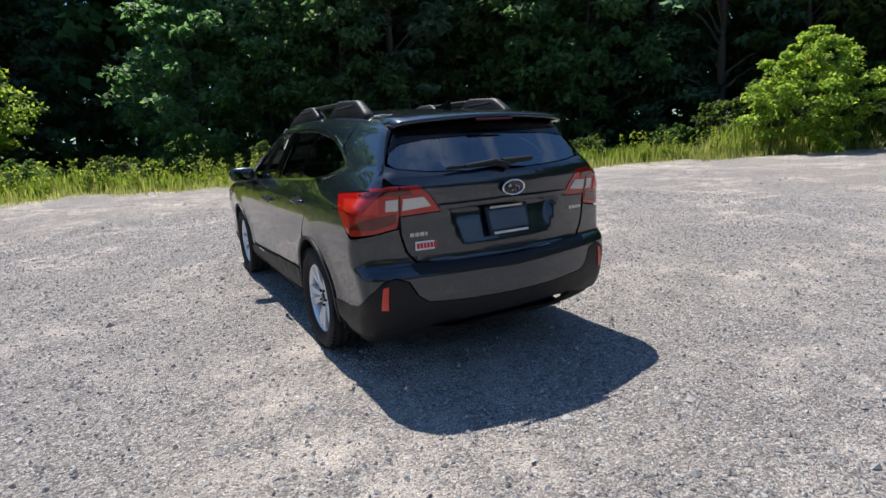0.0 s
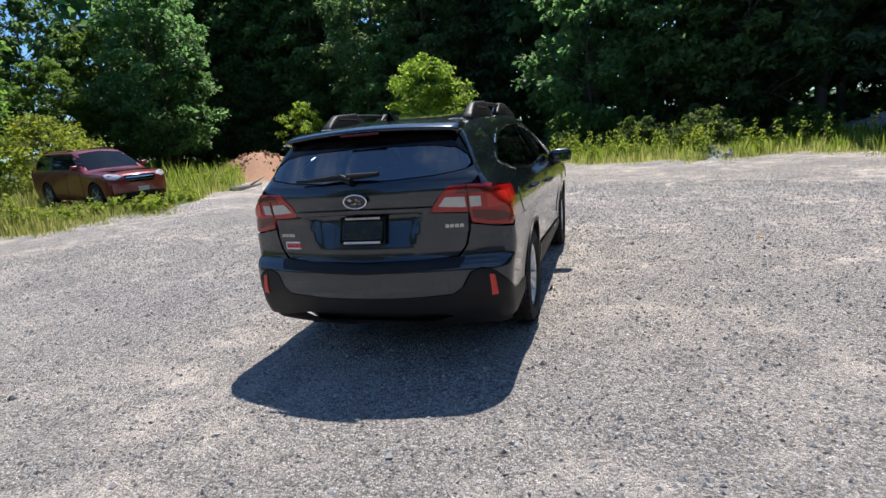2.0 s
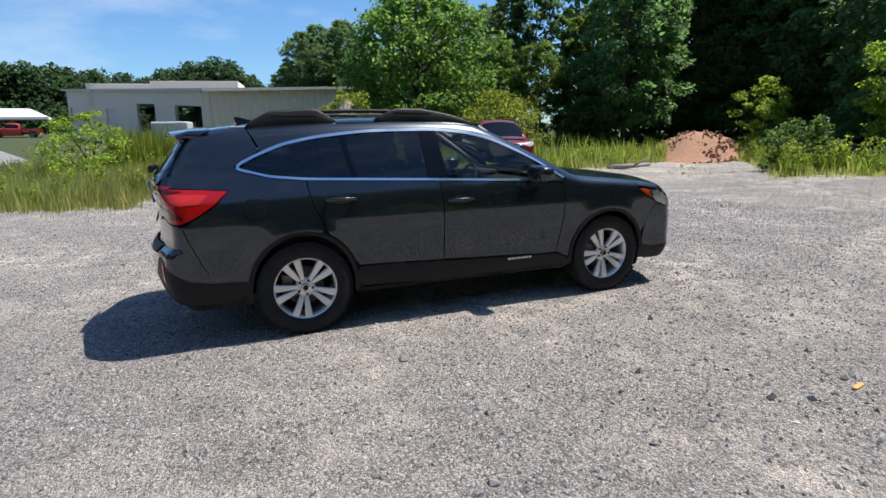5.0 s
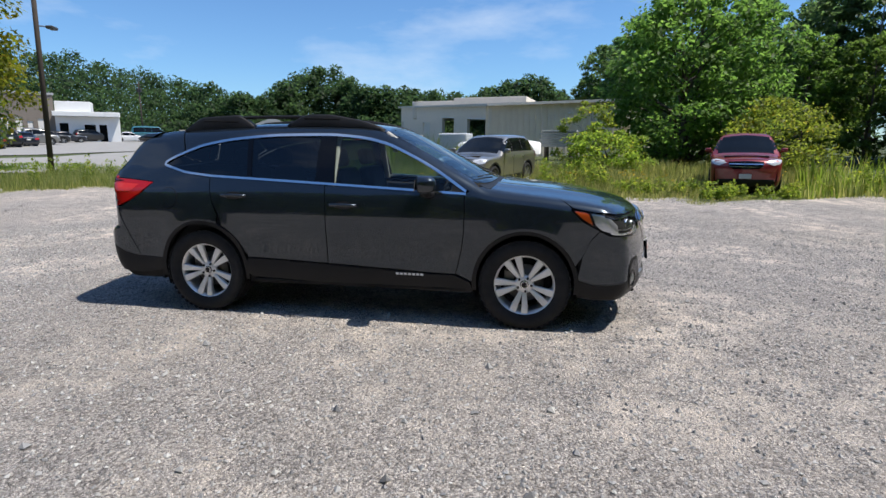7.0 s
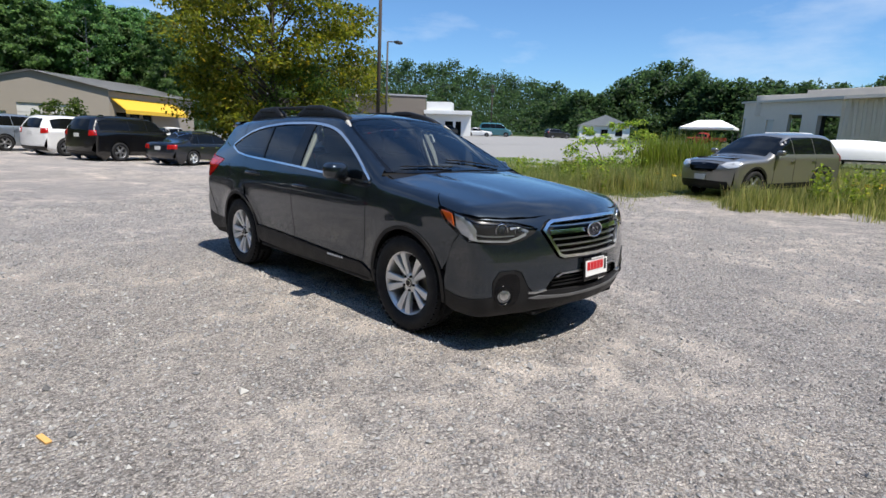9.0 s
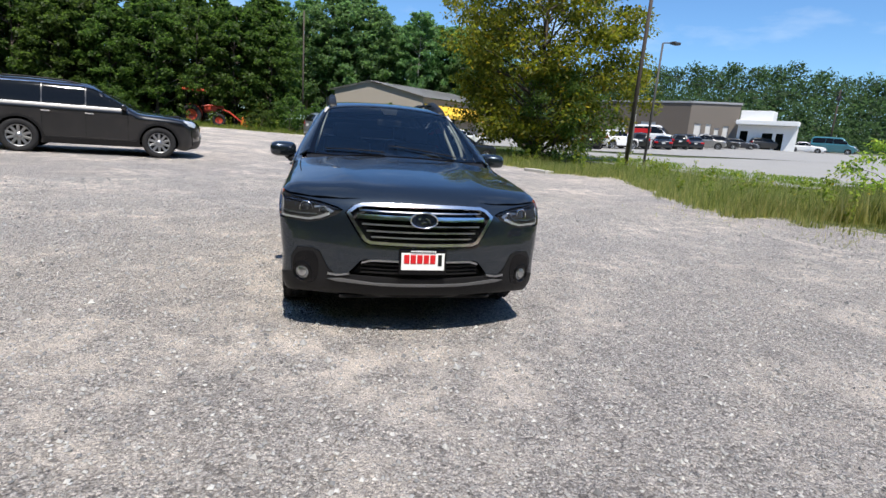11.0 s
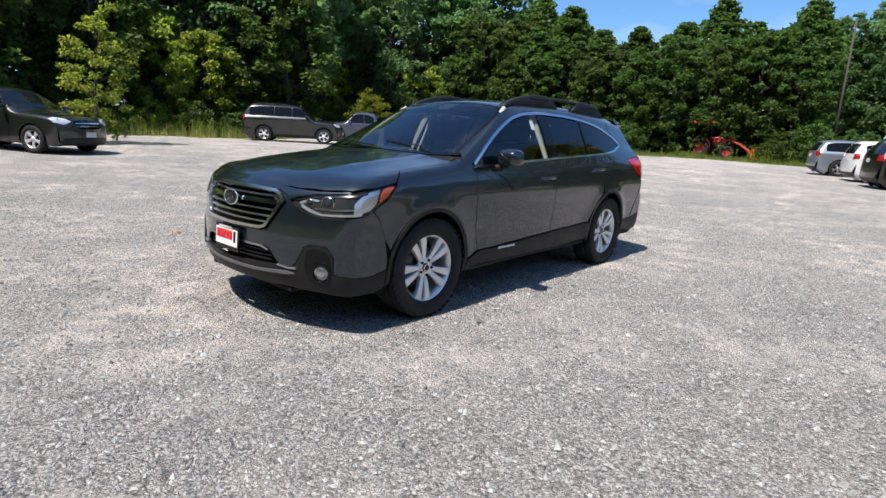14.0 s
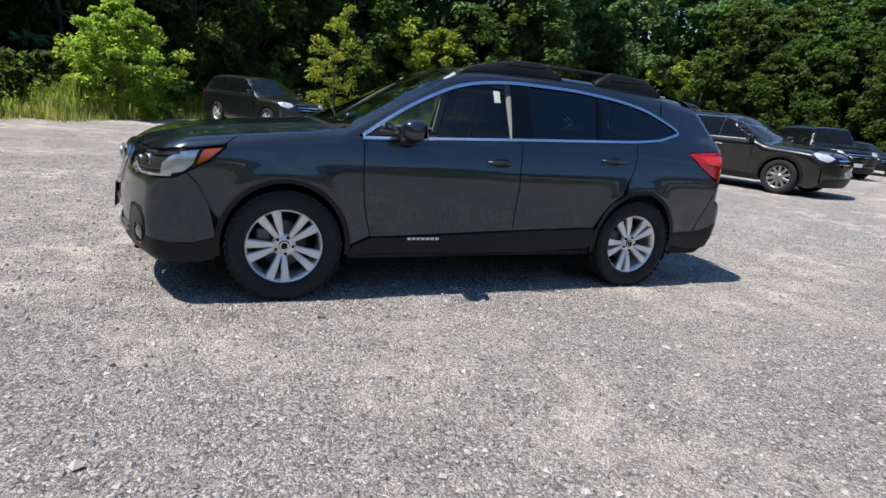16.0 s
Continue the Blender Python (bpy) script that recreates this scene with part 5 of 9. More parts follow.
def build_hero_front(car, B, N, NS, chart, mirror_l):
    # grille: a six-sided opening with a chrome frame and four slats
    gz = lambda y, z: N(y, 0.642 + (z - 0.650) * 0.92)
    hexo = [gz(0.0, 0.930), gz(0.25, 0.928), gz(0.395, 0.922), gz(0.440, 0.905), gz(0.490, 0.858), gz(0.475, 0.835), gz(0.375, 0.672), gz(0.335, 0.655), gz(0.0, 0.650)]
    hexi = [gz(0.0, 0.911), gz(0.25, 0.909), gz(0.388, 0.904), gz(0.425, 0.890), gz(0.464, 0.855), gz(0.452, 0.837), gz(0.360, 0.690), gz(0.328, 0.676), gz(0.0, 0.671)]
    face = [gz(0.0, 0.9395), gz(0.26, 0.937), gz(0.405, 0.931), gz(0.452, 0.911), gz(0.502, 0.858), gz(0.486, 0.829), gz(0.384, 0.664), gz(0.338, 0.645), gz(0.0, 0.640)]
    inner = part("grille", panel(B, [hexi + mirror_l(hexi)], chart, 0.05, -0.05, 0.01), DARK, car, "black grille with chrome frame and slats")
    part("grille_frame", panel(B, [hexo + mirror_l(hexo), hexi + mirror_l(hexi)], chart, 0.025, 0.018, 0.06), material("frame_chrome", (0.78, 0.79, 0.81), 0.20, 1.0, vary=0.04), inner, "chrome grille frame")
    for k, (z, w, h) in enumerate(((0.862, 0.415, 0.008), (0.818, 0.425, 0.028), (0.772, 0.395, 0.011), (0.730, 0.365, 0.011), (0.692, 0.335, 0.008))):
        lp = [N(y, z + h / 2) for y in np.linspace(-w, w, 15)] + [N(y, z - h / 2) for y in np.linspace(w, -w, 15)]
        part("grille_slat", panel(B, [lp], chart, 0.04, (0.006 if k == 1 else -0.004) if k else -0.014, 0.03), CHROME if k == 1 else SILVER, inner)
        lp = [N(y, z + h / 2 + 0.006) for y in np.linspace(-w, w, 15)] + [N(y, z - h / 2 - 0.010) for y in np.linspace(w, -w, 15)]
        part("grille_bar", panel(B, [lp], chart, 0.05, -0.018 if k else -0.026, 0.03), GLOSS_BLACK, inner)
    star_badge(car, pose(2.3610, 0.0, 0.815, -4, 0, 90), 0.088, 0.050)

    # painted face: from bonnet edge to the black chin, with openings for grille, intake and lamps
    top = [N(0.0, 0.9440), N(0.28, 0.934), N(0.42, 0.922), N(0.50, 0.913), N(0.66, 0.906), NS(2.04, 0.914), N(0.66, 0.892), N(0.555, 0.868), N(0.512, 0.848), N(0.555, 0.816), N(0.64, 0.777), N(0.735, 0.753), NS(1.99, 0.765), NS(1.922, 0.796), NS(1.864, 0.737), NS(1.804, 0.60), NS(1.772, 0.42)]
    low = [NS(1.90, 0.385), NS(2.02, 0.39), N(0.835, 0.42), N(0.84, 0.52), N(0.80, 0.585), N(0.70, 0.592), N(0.655, 0.575), N(0.60, 0.47), N(0.56, 0.435), N(0.48, 0.435), N(0.40, 0.530), N(0.37, 0.545), N(0.0, 0.548)]
    out = top + low
    nose = part("front_bumper", panel(B, [out + mirror_l(out), face + mirror_l(face)], chart, 0.035, 0.0, 0.016), PAINT, car)
    # lower intake, chin, fog lamp surrounds
    it = [N(0.0, 0.535), N(0.36, 0.533), N(0.385, 0.522), N(0.455, 0.435), N(0.0, 0.425)]
    part("lower_intake", panel(B, [it + mirror_l(it)], chart, 0.05, -0.04, 0.01), DARK, nose)
    part("intake_trim", panel(B, [[N(y, 0.546 - 0.02 * max(0, abs(y) - 0.33) / 0.06) for y in np.linspace(-0.39, 0.39, 15)] + [N(y, 0.534 - 0.02 * max(0, abs(y) - 0.33) / 0.06) for y in np.linspace(0.39, -0.39, 15)]], chart, 0.03, 0.006, 0.03), SILVER, nose)
    for z in (0.505, 0.478, 0.452):
        part("intake_bar", panel(B, [[N(y, z + 0.005) for y in np.linspace(-0.40, 0.40, 13)] + [N(y, z - 0.005) for y in np.linspace(0.40, -0.40, 13)]], chart, 0.05, -0.02, 0.02), PLASTIC, nose)
    ch = [N(0.0, 0.42), N(0.46, 0.43), N(0.565, 0.43), N(0.603, 0.464), N(0.66, 0.570), N(0.705, 0.588), N(0.798, 0.581), N(0.836, 0.518), N(0.832, 0.416), NS(2.02, 0.386), NS(1.90, 0.381), NS(1.772, 0.415), NS(1.765, 0.30), NS(1.85, 0.262), NS(2.05, 0.268), N(0.72, 0.285), N(0.45, 0.300), N(0.0, 0.305)]
    chin = part("front_apron", panel(B, [ch + mirror_l(ch)], chart, 0.035, 0.003, 0.02), PLASTIC, nose, "black plastic lower apron")
    sk = [N(0.0, 0.390), N(0.30, 0.390), N(0.52, 0.406), N(0.60, 0.396), N(0.55, 0.386), N(0.25, 0.374), N(0.0, 0.374)]
    part("skid_strip", panel(B, [sk + mirror_l(sk)], chart, 0.03, 0.014, 0.02), material("grey_plastic", (0.16, 0.16, 0.165), 0.38, 0.5, vary=0.1), nose)
    for s in (1, -1):
        wing = [N(0.470, 0.446), N(0.545, 0.432), N(0.60, 0.438), N(0.60, 0.424), N(0.545, 0.420), N(0.460, 0.434)]
        part("intake_wing", panel(B, [wing], chart, 0.02, 0.010, 0.02, s < 0), SILVER, nose, "satin silver wing")
    xf = lambda y, z: B.march(np.array([[1.2, y, z]]), np.array([[1.0, 0, 0]]), 2.0)[0]
    for s in (1, -1):
        c = xf(s * 0.765, 0.425)
        n = B.normal(np.array([c]))[0]
        a = math.degrees(math.atan2(n[1], n[0]))
        fog = part("fog_lamp", lathe([(0.066, -0.03), (0.068, 0.004), (0.060, 0.008), (0.056, -0.004)], "y", 32), GLOSS_BLACK, nose, "round fog lamp")
        fog.matrix_basis = pose(c[0] + 0.004, c[1], c[2], 0, 0, a - 90)
        part("fog_lens", lathe([(0.056, -0.006), (0.045, 0.002), (0.025, 0.006), (0.0005, 0.007)], "y", 28), material("fog_glass", (0.22, 0.23, 0.24), 0.12, 0.6, vary=0.3, scale=40, coat=0.8), fog)
        part("fog_bowl", lathe([(0.03, 0.007), (0.022, 0.011), (0.0005, 0.013)], "y", 20), SILVER, fog)
        part("fog_surround", panel(B, [curve_loop([N(0.66, 0.47), N(0.685, 0.555), N(0.76, 0.565), N(0.815, 0.52), N(0.82, 0.42), N(0.76, 0.348), N(0.68, 0.37)], 4)], chart, 0.035, 0.006, 0.012, s < 0), GLOSS_BLACK, nose)
        # head lamp
        f = s < 0
        whole = [N(0.522, 0.846), N(0.555, 0.862), N(0.66, 0.886), NS(2.04, 0.908), NS(1.90, 0.936), NS(1.80, 0.950), NS(1.708, 0.958), NS(1.79, 0.875), NS(1.92, 0.806), NS(1.99, 0.774), N(0.735, 0.762), N(0.645, 0.786), N(0.563, 0.828)]
        lamp = part("head_lamp", panel(B, [whole], chart, 0.03, -0.035, 0.006, f), LAMP_BLACK, car, "head lamp with projector, bright liner and amber corner")
        cover = part("lamp_cover", panel(B, [whole], chart, 0.03, 0.003, 0.02, f), LENS_COVER, lamp)
        cover.visible_shadow = False
        part("lamp_liner", panel(B, [[NS(1.935, 0.806), NS(2.06, 0.776), NS(2.05, 0.85), NS(1.975, 0.915), NS(1.85, 0.936), NS(1.885, 0.850)]], chart, 0.02, -0.012, 0.02, f), LINER, lamp, "bright lamp liner")
        part("lamp_liner", panel(B, [[N(0.60, 0.812), N(0.66, 0.786), N(0.735, 0.768), NS(2.0, 0.776), NS(2.0, 0.790), N(0.735, 0.781), N(0.665, 0.803), N(0.605, 0.830)]], chart, 0.02, -0.012, 0.02, f), LINER, lamp)
        part("lamp_brow", panel(B, [[N(0.535, 0.848), N(0.558, 0.858), N(0.66, 0.882), NS(2.03, 0.905), NS(1.95, 0.920), NS(1.95, 0.908), NS(2.03, 0.893), N(0.66, 0.870), N(0.565, 0.850)]], chart, 0.02, -0.010, 0.015, f), LAMP_BLACK, lamp)
        part("lamp_bowl", panel(B, [[N(0.575, 0.838), N(0.60, 0.852), N(0.665, 0.866), N(0.70, 0.862), N(0.70, 0.850), N(0.665, 0.855), N(0.61, 0.838), N(0.60, 0.822)]], chart, 0.02, -0.012, 0.015, f), SILVER, lamp)
        part("lamp_bowl", panel(B, [[N(0.685, 0.806), N(0.80, 0.802), NS(2.02, 0.812), NS(2.02, 0.822), N(0.80, 0.812), N(0.685, 0.815)]], chart, 0.02, -0.014, 0.015, f), SILVER, lamp)
        part("turn_lamp", panel(B, [[NS(1.865, 0.848), NS(1.80, 0.884), NS(1.730, 0.948), NS(1.80, 0.942), NS(1.83, 0.932)]], chart, 0.02, -0.006, 0.015, f), AMBER, lamp, "amber corner lamp")
        for (yy, zz, r) in ((0.755, 0.838, 0.038), (0.645, 0.832, 0.024)):
            c = xf(s * yy, zz)
            pr = part("projector", lathe([(r * 1.22, -0.05), (r * 1.24, -0.016), (r * 1.10, -0.012), (r * 0.98, -0.03)], "y", 28), CHROME if yy > 0.7 else SILVER, lamp)
            pr.matrix_basis = pose(c[0] - 0.002, c[1], c[2], 0, 0, s * 22 - 90)
            part("projector_lens", lathe([(r, -0.03), (r * 0.8, -0.016), (r * 0.45, -0.008), (0.0005, -0.006)], "y", 24), material("lamp_glass", (0.03, 0.032, 0.036), 0.05, 0.2, vary=0.1, coat=0.6), pr)
    # dealer plate on the nose: white and red, with plain bars
    pl = part("front_plate", box((0.014, 0.315, 0.165), (2.3910, 0.0, 0.545), (0, -4, 0), 0.004), GLOSS_BLACK, car, "white and red dealer plate with plain bars")
    part("plate_face", box((0.004, 0.285, 0.112), (2.3995, 0.0, 0.550), (0, -4, 0), 0.001), SIGN_WHITE, pl)
    for i in range(5):
        part("letter_bar", box((0.004, 0.036, 0.058), (2.4025, -0.108 + 0.043 * i, 0.566), (0, -4, 0), 0.002), SIGN_RED, pl)
    part("letter_bar", box((0.004, 0.026, 0.075), (2.4025, 0.112, 0.560), (0, -4, 0), 0.002), DARK, pl)
    for i in range(10):
        part("letter_bar", box((0.004, 0.016, 0.014), (2.4000, -0.100 + 0.0195 * i, 0.515), (0, -4, 0), 0.001), DARK, pl)
    letter_bars(pl, pose(2.3965, 0.0, 0.478, 0, 0, 90), 18, 0.010, 0.012, 0.003, SIGN_WHITE)
    letter_bars(pl, pose(2.4045, 0.0, 0.618, 0, 0, 90), 12, 0.010, 0.010, 0.004, SIGN_WHITE)
    # wipers on the windscreen
    for y0, y1, x0 in ((0.52, -0.08, 1.03), (-0.12, -0.62, 1.06)):
        pa = [B.long(np.array([B.T(x0 - 0.02 - 0.08 * k, y0 + (y1 - y0) * k)]))[0] + np.array([0.004, 0, 0.012]) for k in np.linspace(0, 1, 8)]
        part("wiper", ring_tube([tuple(v) for v in pa], 0.005, closed=False), DARK, car, "black windscreen wiper")


def build_hero_cabin(car):
    part("cabin_floor", box((2.9, 1.46, 0.03), (-0.55, 0, 0.50)), CLOTH, car)
    part("cargo_floor", box((0.9, 1.2, 0.04), (-1.85, 0, 0.78)), CLOTH, car)
    for s in (1, -1):
        part("door_trim", box((2.6, 0.03, 0.50), (-0.45, s * 0.77, 0.80), (0, 1.5, 0), 0.01), CLOTH, car)
        part("pillar_trim", box((0.06, 0.03, 0.46), (-0.225, s * 0.715, 1.29), (s * 27, 0, 0), 0.01), TRIM_LIGHT, car, "pale belt pillar trim")
        bm = bmesh.new()
        bm_tube(bm, (0.86, s * 0.735, 1.10), (0.20, s * 0.60, 1.53), 0.020, 0.020, 10)
        part("front_pillar_trim", bm, TRIM_LIGHT, car)
    part("headliner", box((1.9, 1.05, 0.02), (-0.85, 0, 1.555), None, 0.006), TRIM_LIGHT, car)
    bm = box((0.34, 1.44, 0.26), (0.80, 0, 0.93), (0, -12, 0), 0.06, 3)
    bm_box(bm, (0.30, 1.42, 0.03), (0.95, 0, 1.075), (0, 12, 0), 0.012)
    bm_box(bm, (0.20, 0.42, 0.06), (0.68, 0.37, 1.075), None, 0.025)
    part("dashboard", bm, DARK, car, "dark dashboard")
    for x, w in ((0.02, 0), (-0.88, 1)):
        for s in (1, -1):
            seat = part("front_seat" if not w else "rear_seat", box((0.50, 0.50, 0.16), (x + 0.10, s * 0.37, 0.62), (0, -6, 0), 0.05, 3), CLOTH, car, "dark cloth seat")
            part("backrest", box((0.14, 0.48, 0.62), (x - 0.22, s * 0.37, 0.93), (0, -16, 0), 0.055, 3), CLOTH, seat)
            hr = part("headrest", box((0.10, 0.27, 0.17), (x - 0.34, s * 0.37, 1.325), (0, -12, 0), 0.045, 3), CLOTH, seat)
    pts = [(0.52 + 0.07 * math.sin(t), 0.37 + 0.185 * math.cos(t), 0.985 + 0.17 * math.sin(t)) for t in np.linspace(0, 2 * math.pi, 32, endpoint=False)]
    sw = part("steering_wheel", ring_tube(pts, 0.014), DARK, car, "black steering wheel")
    part("wheel_hub", box((0.06, 0.17, 0.10), (0.54, 0.37, 0.975), (0, -24, 0), 0.03), DARK, sw)
    part("inside_mirror", box((0.03, 0.24, 0.065), (0.26, 0.0, 1.43), (0, 10, 0), 0.015), DARK, car)
    part("window_sticker", box((0.05, 0.002, 0.09), (-0.10, 0.700, 1.405), (27, 0, 0)), SIGN_WHITE, car, "small white paper inside the window")


build_hero()

# ---- plants ----
def leaf_material(name, dark, light, yellow=(0.16, 0.17, 0.02), share=0.0):
    m = bpy.data.materials.new(name)
    m.use_nodes = True
    n, l = m.node_tree.nodes, m.node_tree.links
    n.clear()
    geo = n.new("ShaderNodeNewGeometry")
    info = n.new("ShaderNodeObjectInfo")
    rp = n.new("ShaderNodeValToRGB")
    e = rp.color_ramp.elements
    e[0].position, e[0].color = 0.0, (*dark, 1)
    e[1].position, e[1].color = 1.0 - share, (*light, 1)
    if share:
        k = e.new(1.0)
        k.color = (*yellow, 1)
    l.new(geo.outputs["Random Per Island"], rp.inputs["Fac"])
    hsv = n.new("ShaderNodeHueSaturation")
    mr = n.new("ShaderNodeMapRange")
    mr.inputs["To Min"].default_value, mr.inputs["To Max"].default_value = 0.80, 1.22
    l.new(info.outputs["Random"], mr.inputs["Value"])
    l.new(mr.outputs["Result"], hsv.inputs["Value"])
    mh = n.new("ShaderNodeMapRange")
    mh.inputs["To Min"].default_value, mh.inputs["To Max"].default_value = 0.485, 0.515
    l.new(info.outputs["Random"], mh.inputs["Value"])
    l.new(mh.outputs["Result"], hsv.inputs["Hue"])
    l.new(rp.outputs["Color"], hsv.inputs["Color"])
    p = n.new("ShaderNodeBsdfPrincipled")
    p.inputs["Roughness"].default_value = 0.55
    p.inputs["Specular IOR Level"].default_value = 0.3
    t = n.new("ShaderNodeBsdfTranslucent")
    br = n.new("ShaderNodeHueSaturation")
    br.inputs["Value"].default_value, br.inputs["Saturation"].default_value = 2.5, 1.05
    l.new(hsv.outputs["Color"], br.inputs["Color"])
    l.new(br.outputs["Color"], t.inputs["Color"])
    l.new(hsv.outputs["Color"], p.inputs["Base Color"])
    mix = n.new("ShaderNodeMixShader")
    mix.inputs["Fac"].default_value = 0.56
    out = n.new("ShaderNodeOutputMaterial")
    l.new(p.outputs["BSDF"], mix.inputs[1])
    l.new(t.outputs["BSDF"], mix.inputs[2])
    l.new(mix.outputs["Shader"], out.inputs["Surface"])
    MATS[name] = m
    return m


# these leaves, and the needles, are lightened to lift the wood against the sun
LEAF_LIFTED = leaf_material("leaf_lifted", (0.050, 0.092, 0.038), (0.114, 0.184, 0.062))
LEAF_MID = leaf_material("leaf_mid", (0.026, 0.047, 0.012), (0.072, 0.116, 0.024))
# green brightened for the trees that catch the sun from the side
LEAF_SIDELIT = leaf_material("leaf_sidelit", (0.046, 0.080, 0.018), (0.118, 0.178, 0.040))
LEAF_LIGHT = leaf_material("leaf_light", (0.090, 0.135, 0.022), (0.21, 0.265, 0.045), (0.25, 0.21, 0.03), 0.12)
LEAF_YELLOW = leaf_material("leaf_yellow", (0.052, 0.076, 0.010), (0.155, 0.178, 0.022), (0.24, 0.19, 0.02), 0.15)
NEEDLE = leaf_material("needle", (0.050, 0.092, 0.056), (0.112, 0.178, 0.088))
FAR_LEAF = leaf_material("far_leaf", (0.020, 0.040, 0.018), (0.055, 0.092, 0.034))
GRASS = leaf_material("grass_blade", (0.095, 0.12, 0.03), (0.24, 0.25, 0.085), (0.36, 0.31, 0.13), 0.35)
GRASS_LUSH = leaf_material("grass_lush", (0.075, 0.125, 0.016), (0.19, 0.24, 0.045), (0.30, 0.27, 0.10), 0.2)
FLOWER_Y = material("yellow_flower", (0.62, 0.42, 0.02), 0.7, vary=0.2)
BARK = material("bark", (0.085, 0.070, 0.058), 0.95, vary=0.35, scale=5, bump=0.8, bump_scale=30)
BARK_PALE = material("bark_pale", (0.26, 0.25, 0.23), 0.9, vary=0.3, scale=5, bump=0.5, bump_scale=30)


def leaves(rng, centres, spread, count, size, droop=0.3, flat=0.6):
    """Folded leaf shapes round each centre: arrays of vertices and triangles."""
    k = len(centres)
    c = np.repeat(centres, count, axis=0)
    sp = np.repeat(spread, count, axis=0)
    n = len(c)
    d = rng.normal(0, 1, (n, 3))
    d /= np.linalg.norm(d, axis=1, keepdims=True)
    d *= (rng.random((n, 1)) ** 0.5)
    pos = c + d * sp
    # direction of growth: outward and drooping
    ax = d * np.array([1, 1, 0.5]) + rng.normal(0, 0.6, (n, 3))
    ax[:, 2] -= droop
    ax /= np.maximum(np.linalg.norm(ax, axis=1, keepdims=True), 1e-6)
    up = rng.normal(0, 1 - flat, (n, 3)) + np.array([0, 0, flat * 1.6])
    side = np.cross(ax, up)
    side /= np.maximum(np.linalg.norm(side, axis=1, keepdims=True), 1e-6)
    nn = np.cross(side, ax)
    s = (size * (0.6 + 0.8 * rng.random((n, 1))))
    v = np.stack([pos - ax * s * 0.5, pos + side * s * 0.36 + nn * s * 0.08, pos + ax * s * 0.62 - nn * s * 0.06, pos - side * s * 0.36 + nn * s * 0.08], 1)
    base = 4 * np.arange(n)[:, None]
    f = np.concatenate([base + np.array([[0, 1, 2]]), base + np.array([[0, 2, 3]])], 0)
    return v.reshape(-1, 3), f


def fast_mesh(name, verts, faces, mat_):
    me = bpy.data.meshes.new(name)
    me.vertices.add(len(verts))
    me.vertices.foreach_set("co", np.asarray(verts, np.float32).ravel())
    me.loops.add(len(faces) * 3)
    me.loops.foreach_set("vertex_index", np.asarray(faces, np.int32).ravel())
    me.polygons.add(len(faces))
    me.polygons.foreach_set("loop_start", np.arange(len(faces), dtype=np.int32) * 3)
    me.update(calc_edges=True)
    me.materials.append(mat_)
    return me


def limb(bm, pts, radii, sides=7):
    """A bent tapered bar."""
    rings = []
    for i, (p, r) in enumerate(zip(pts, radii)):
        d = Vector(pts[min(i + 1, len(pts) - 1)]) - Vector(pts[max(i - 1, 0)])
        q = d.to_track_quat("Z", "Y").to_matrix()
        rings.append([bm.verts.new(Vector(p) + q @ Vector((r * math.cos(2 * math.pi * k / sides), r * math.sin(2 * math.pi * k / sides), 0))) for k in range(sides)])
    for a, b in zip(rings, rings[1:]):
        for k in range(sides):
            bm.faces.new((a[k], a[(k + 1) % sides], b[(k + 1) % sides], b[k]))


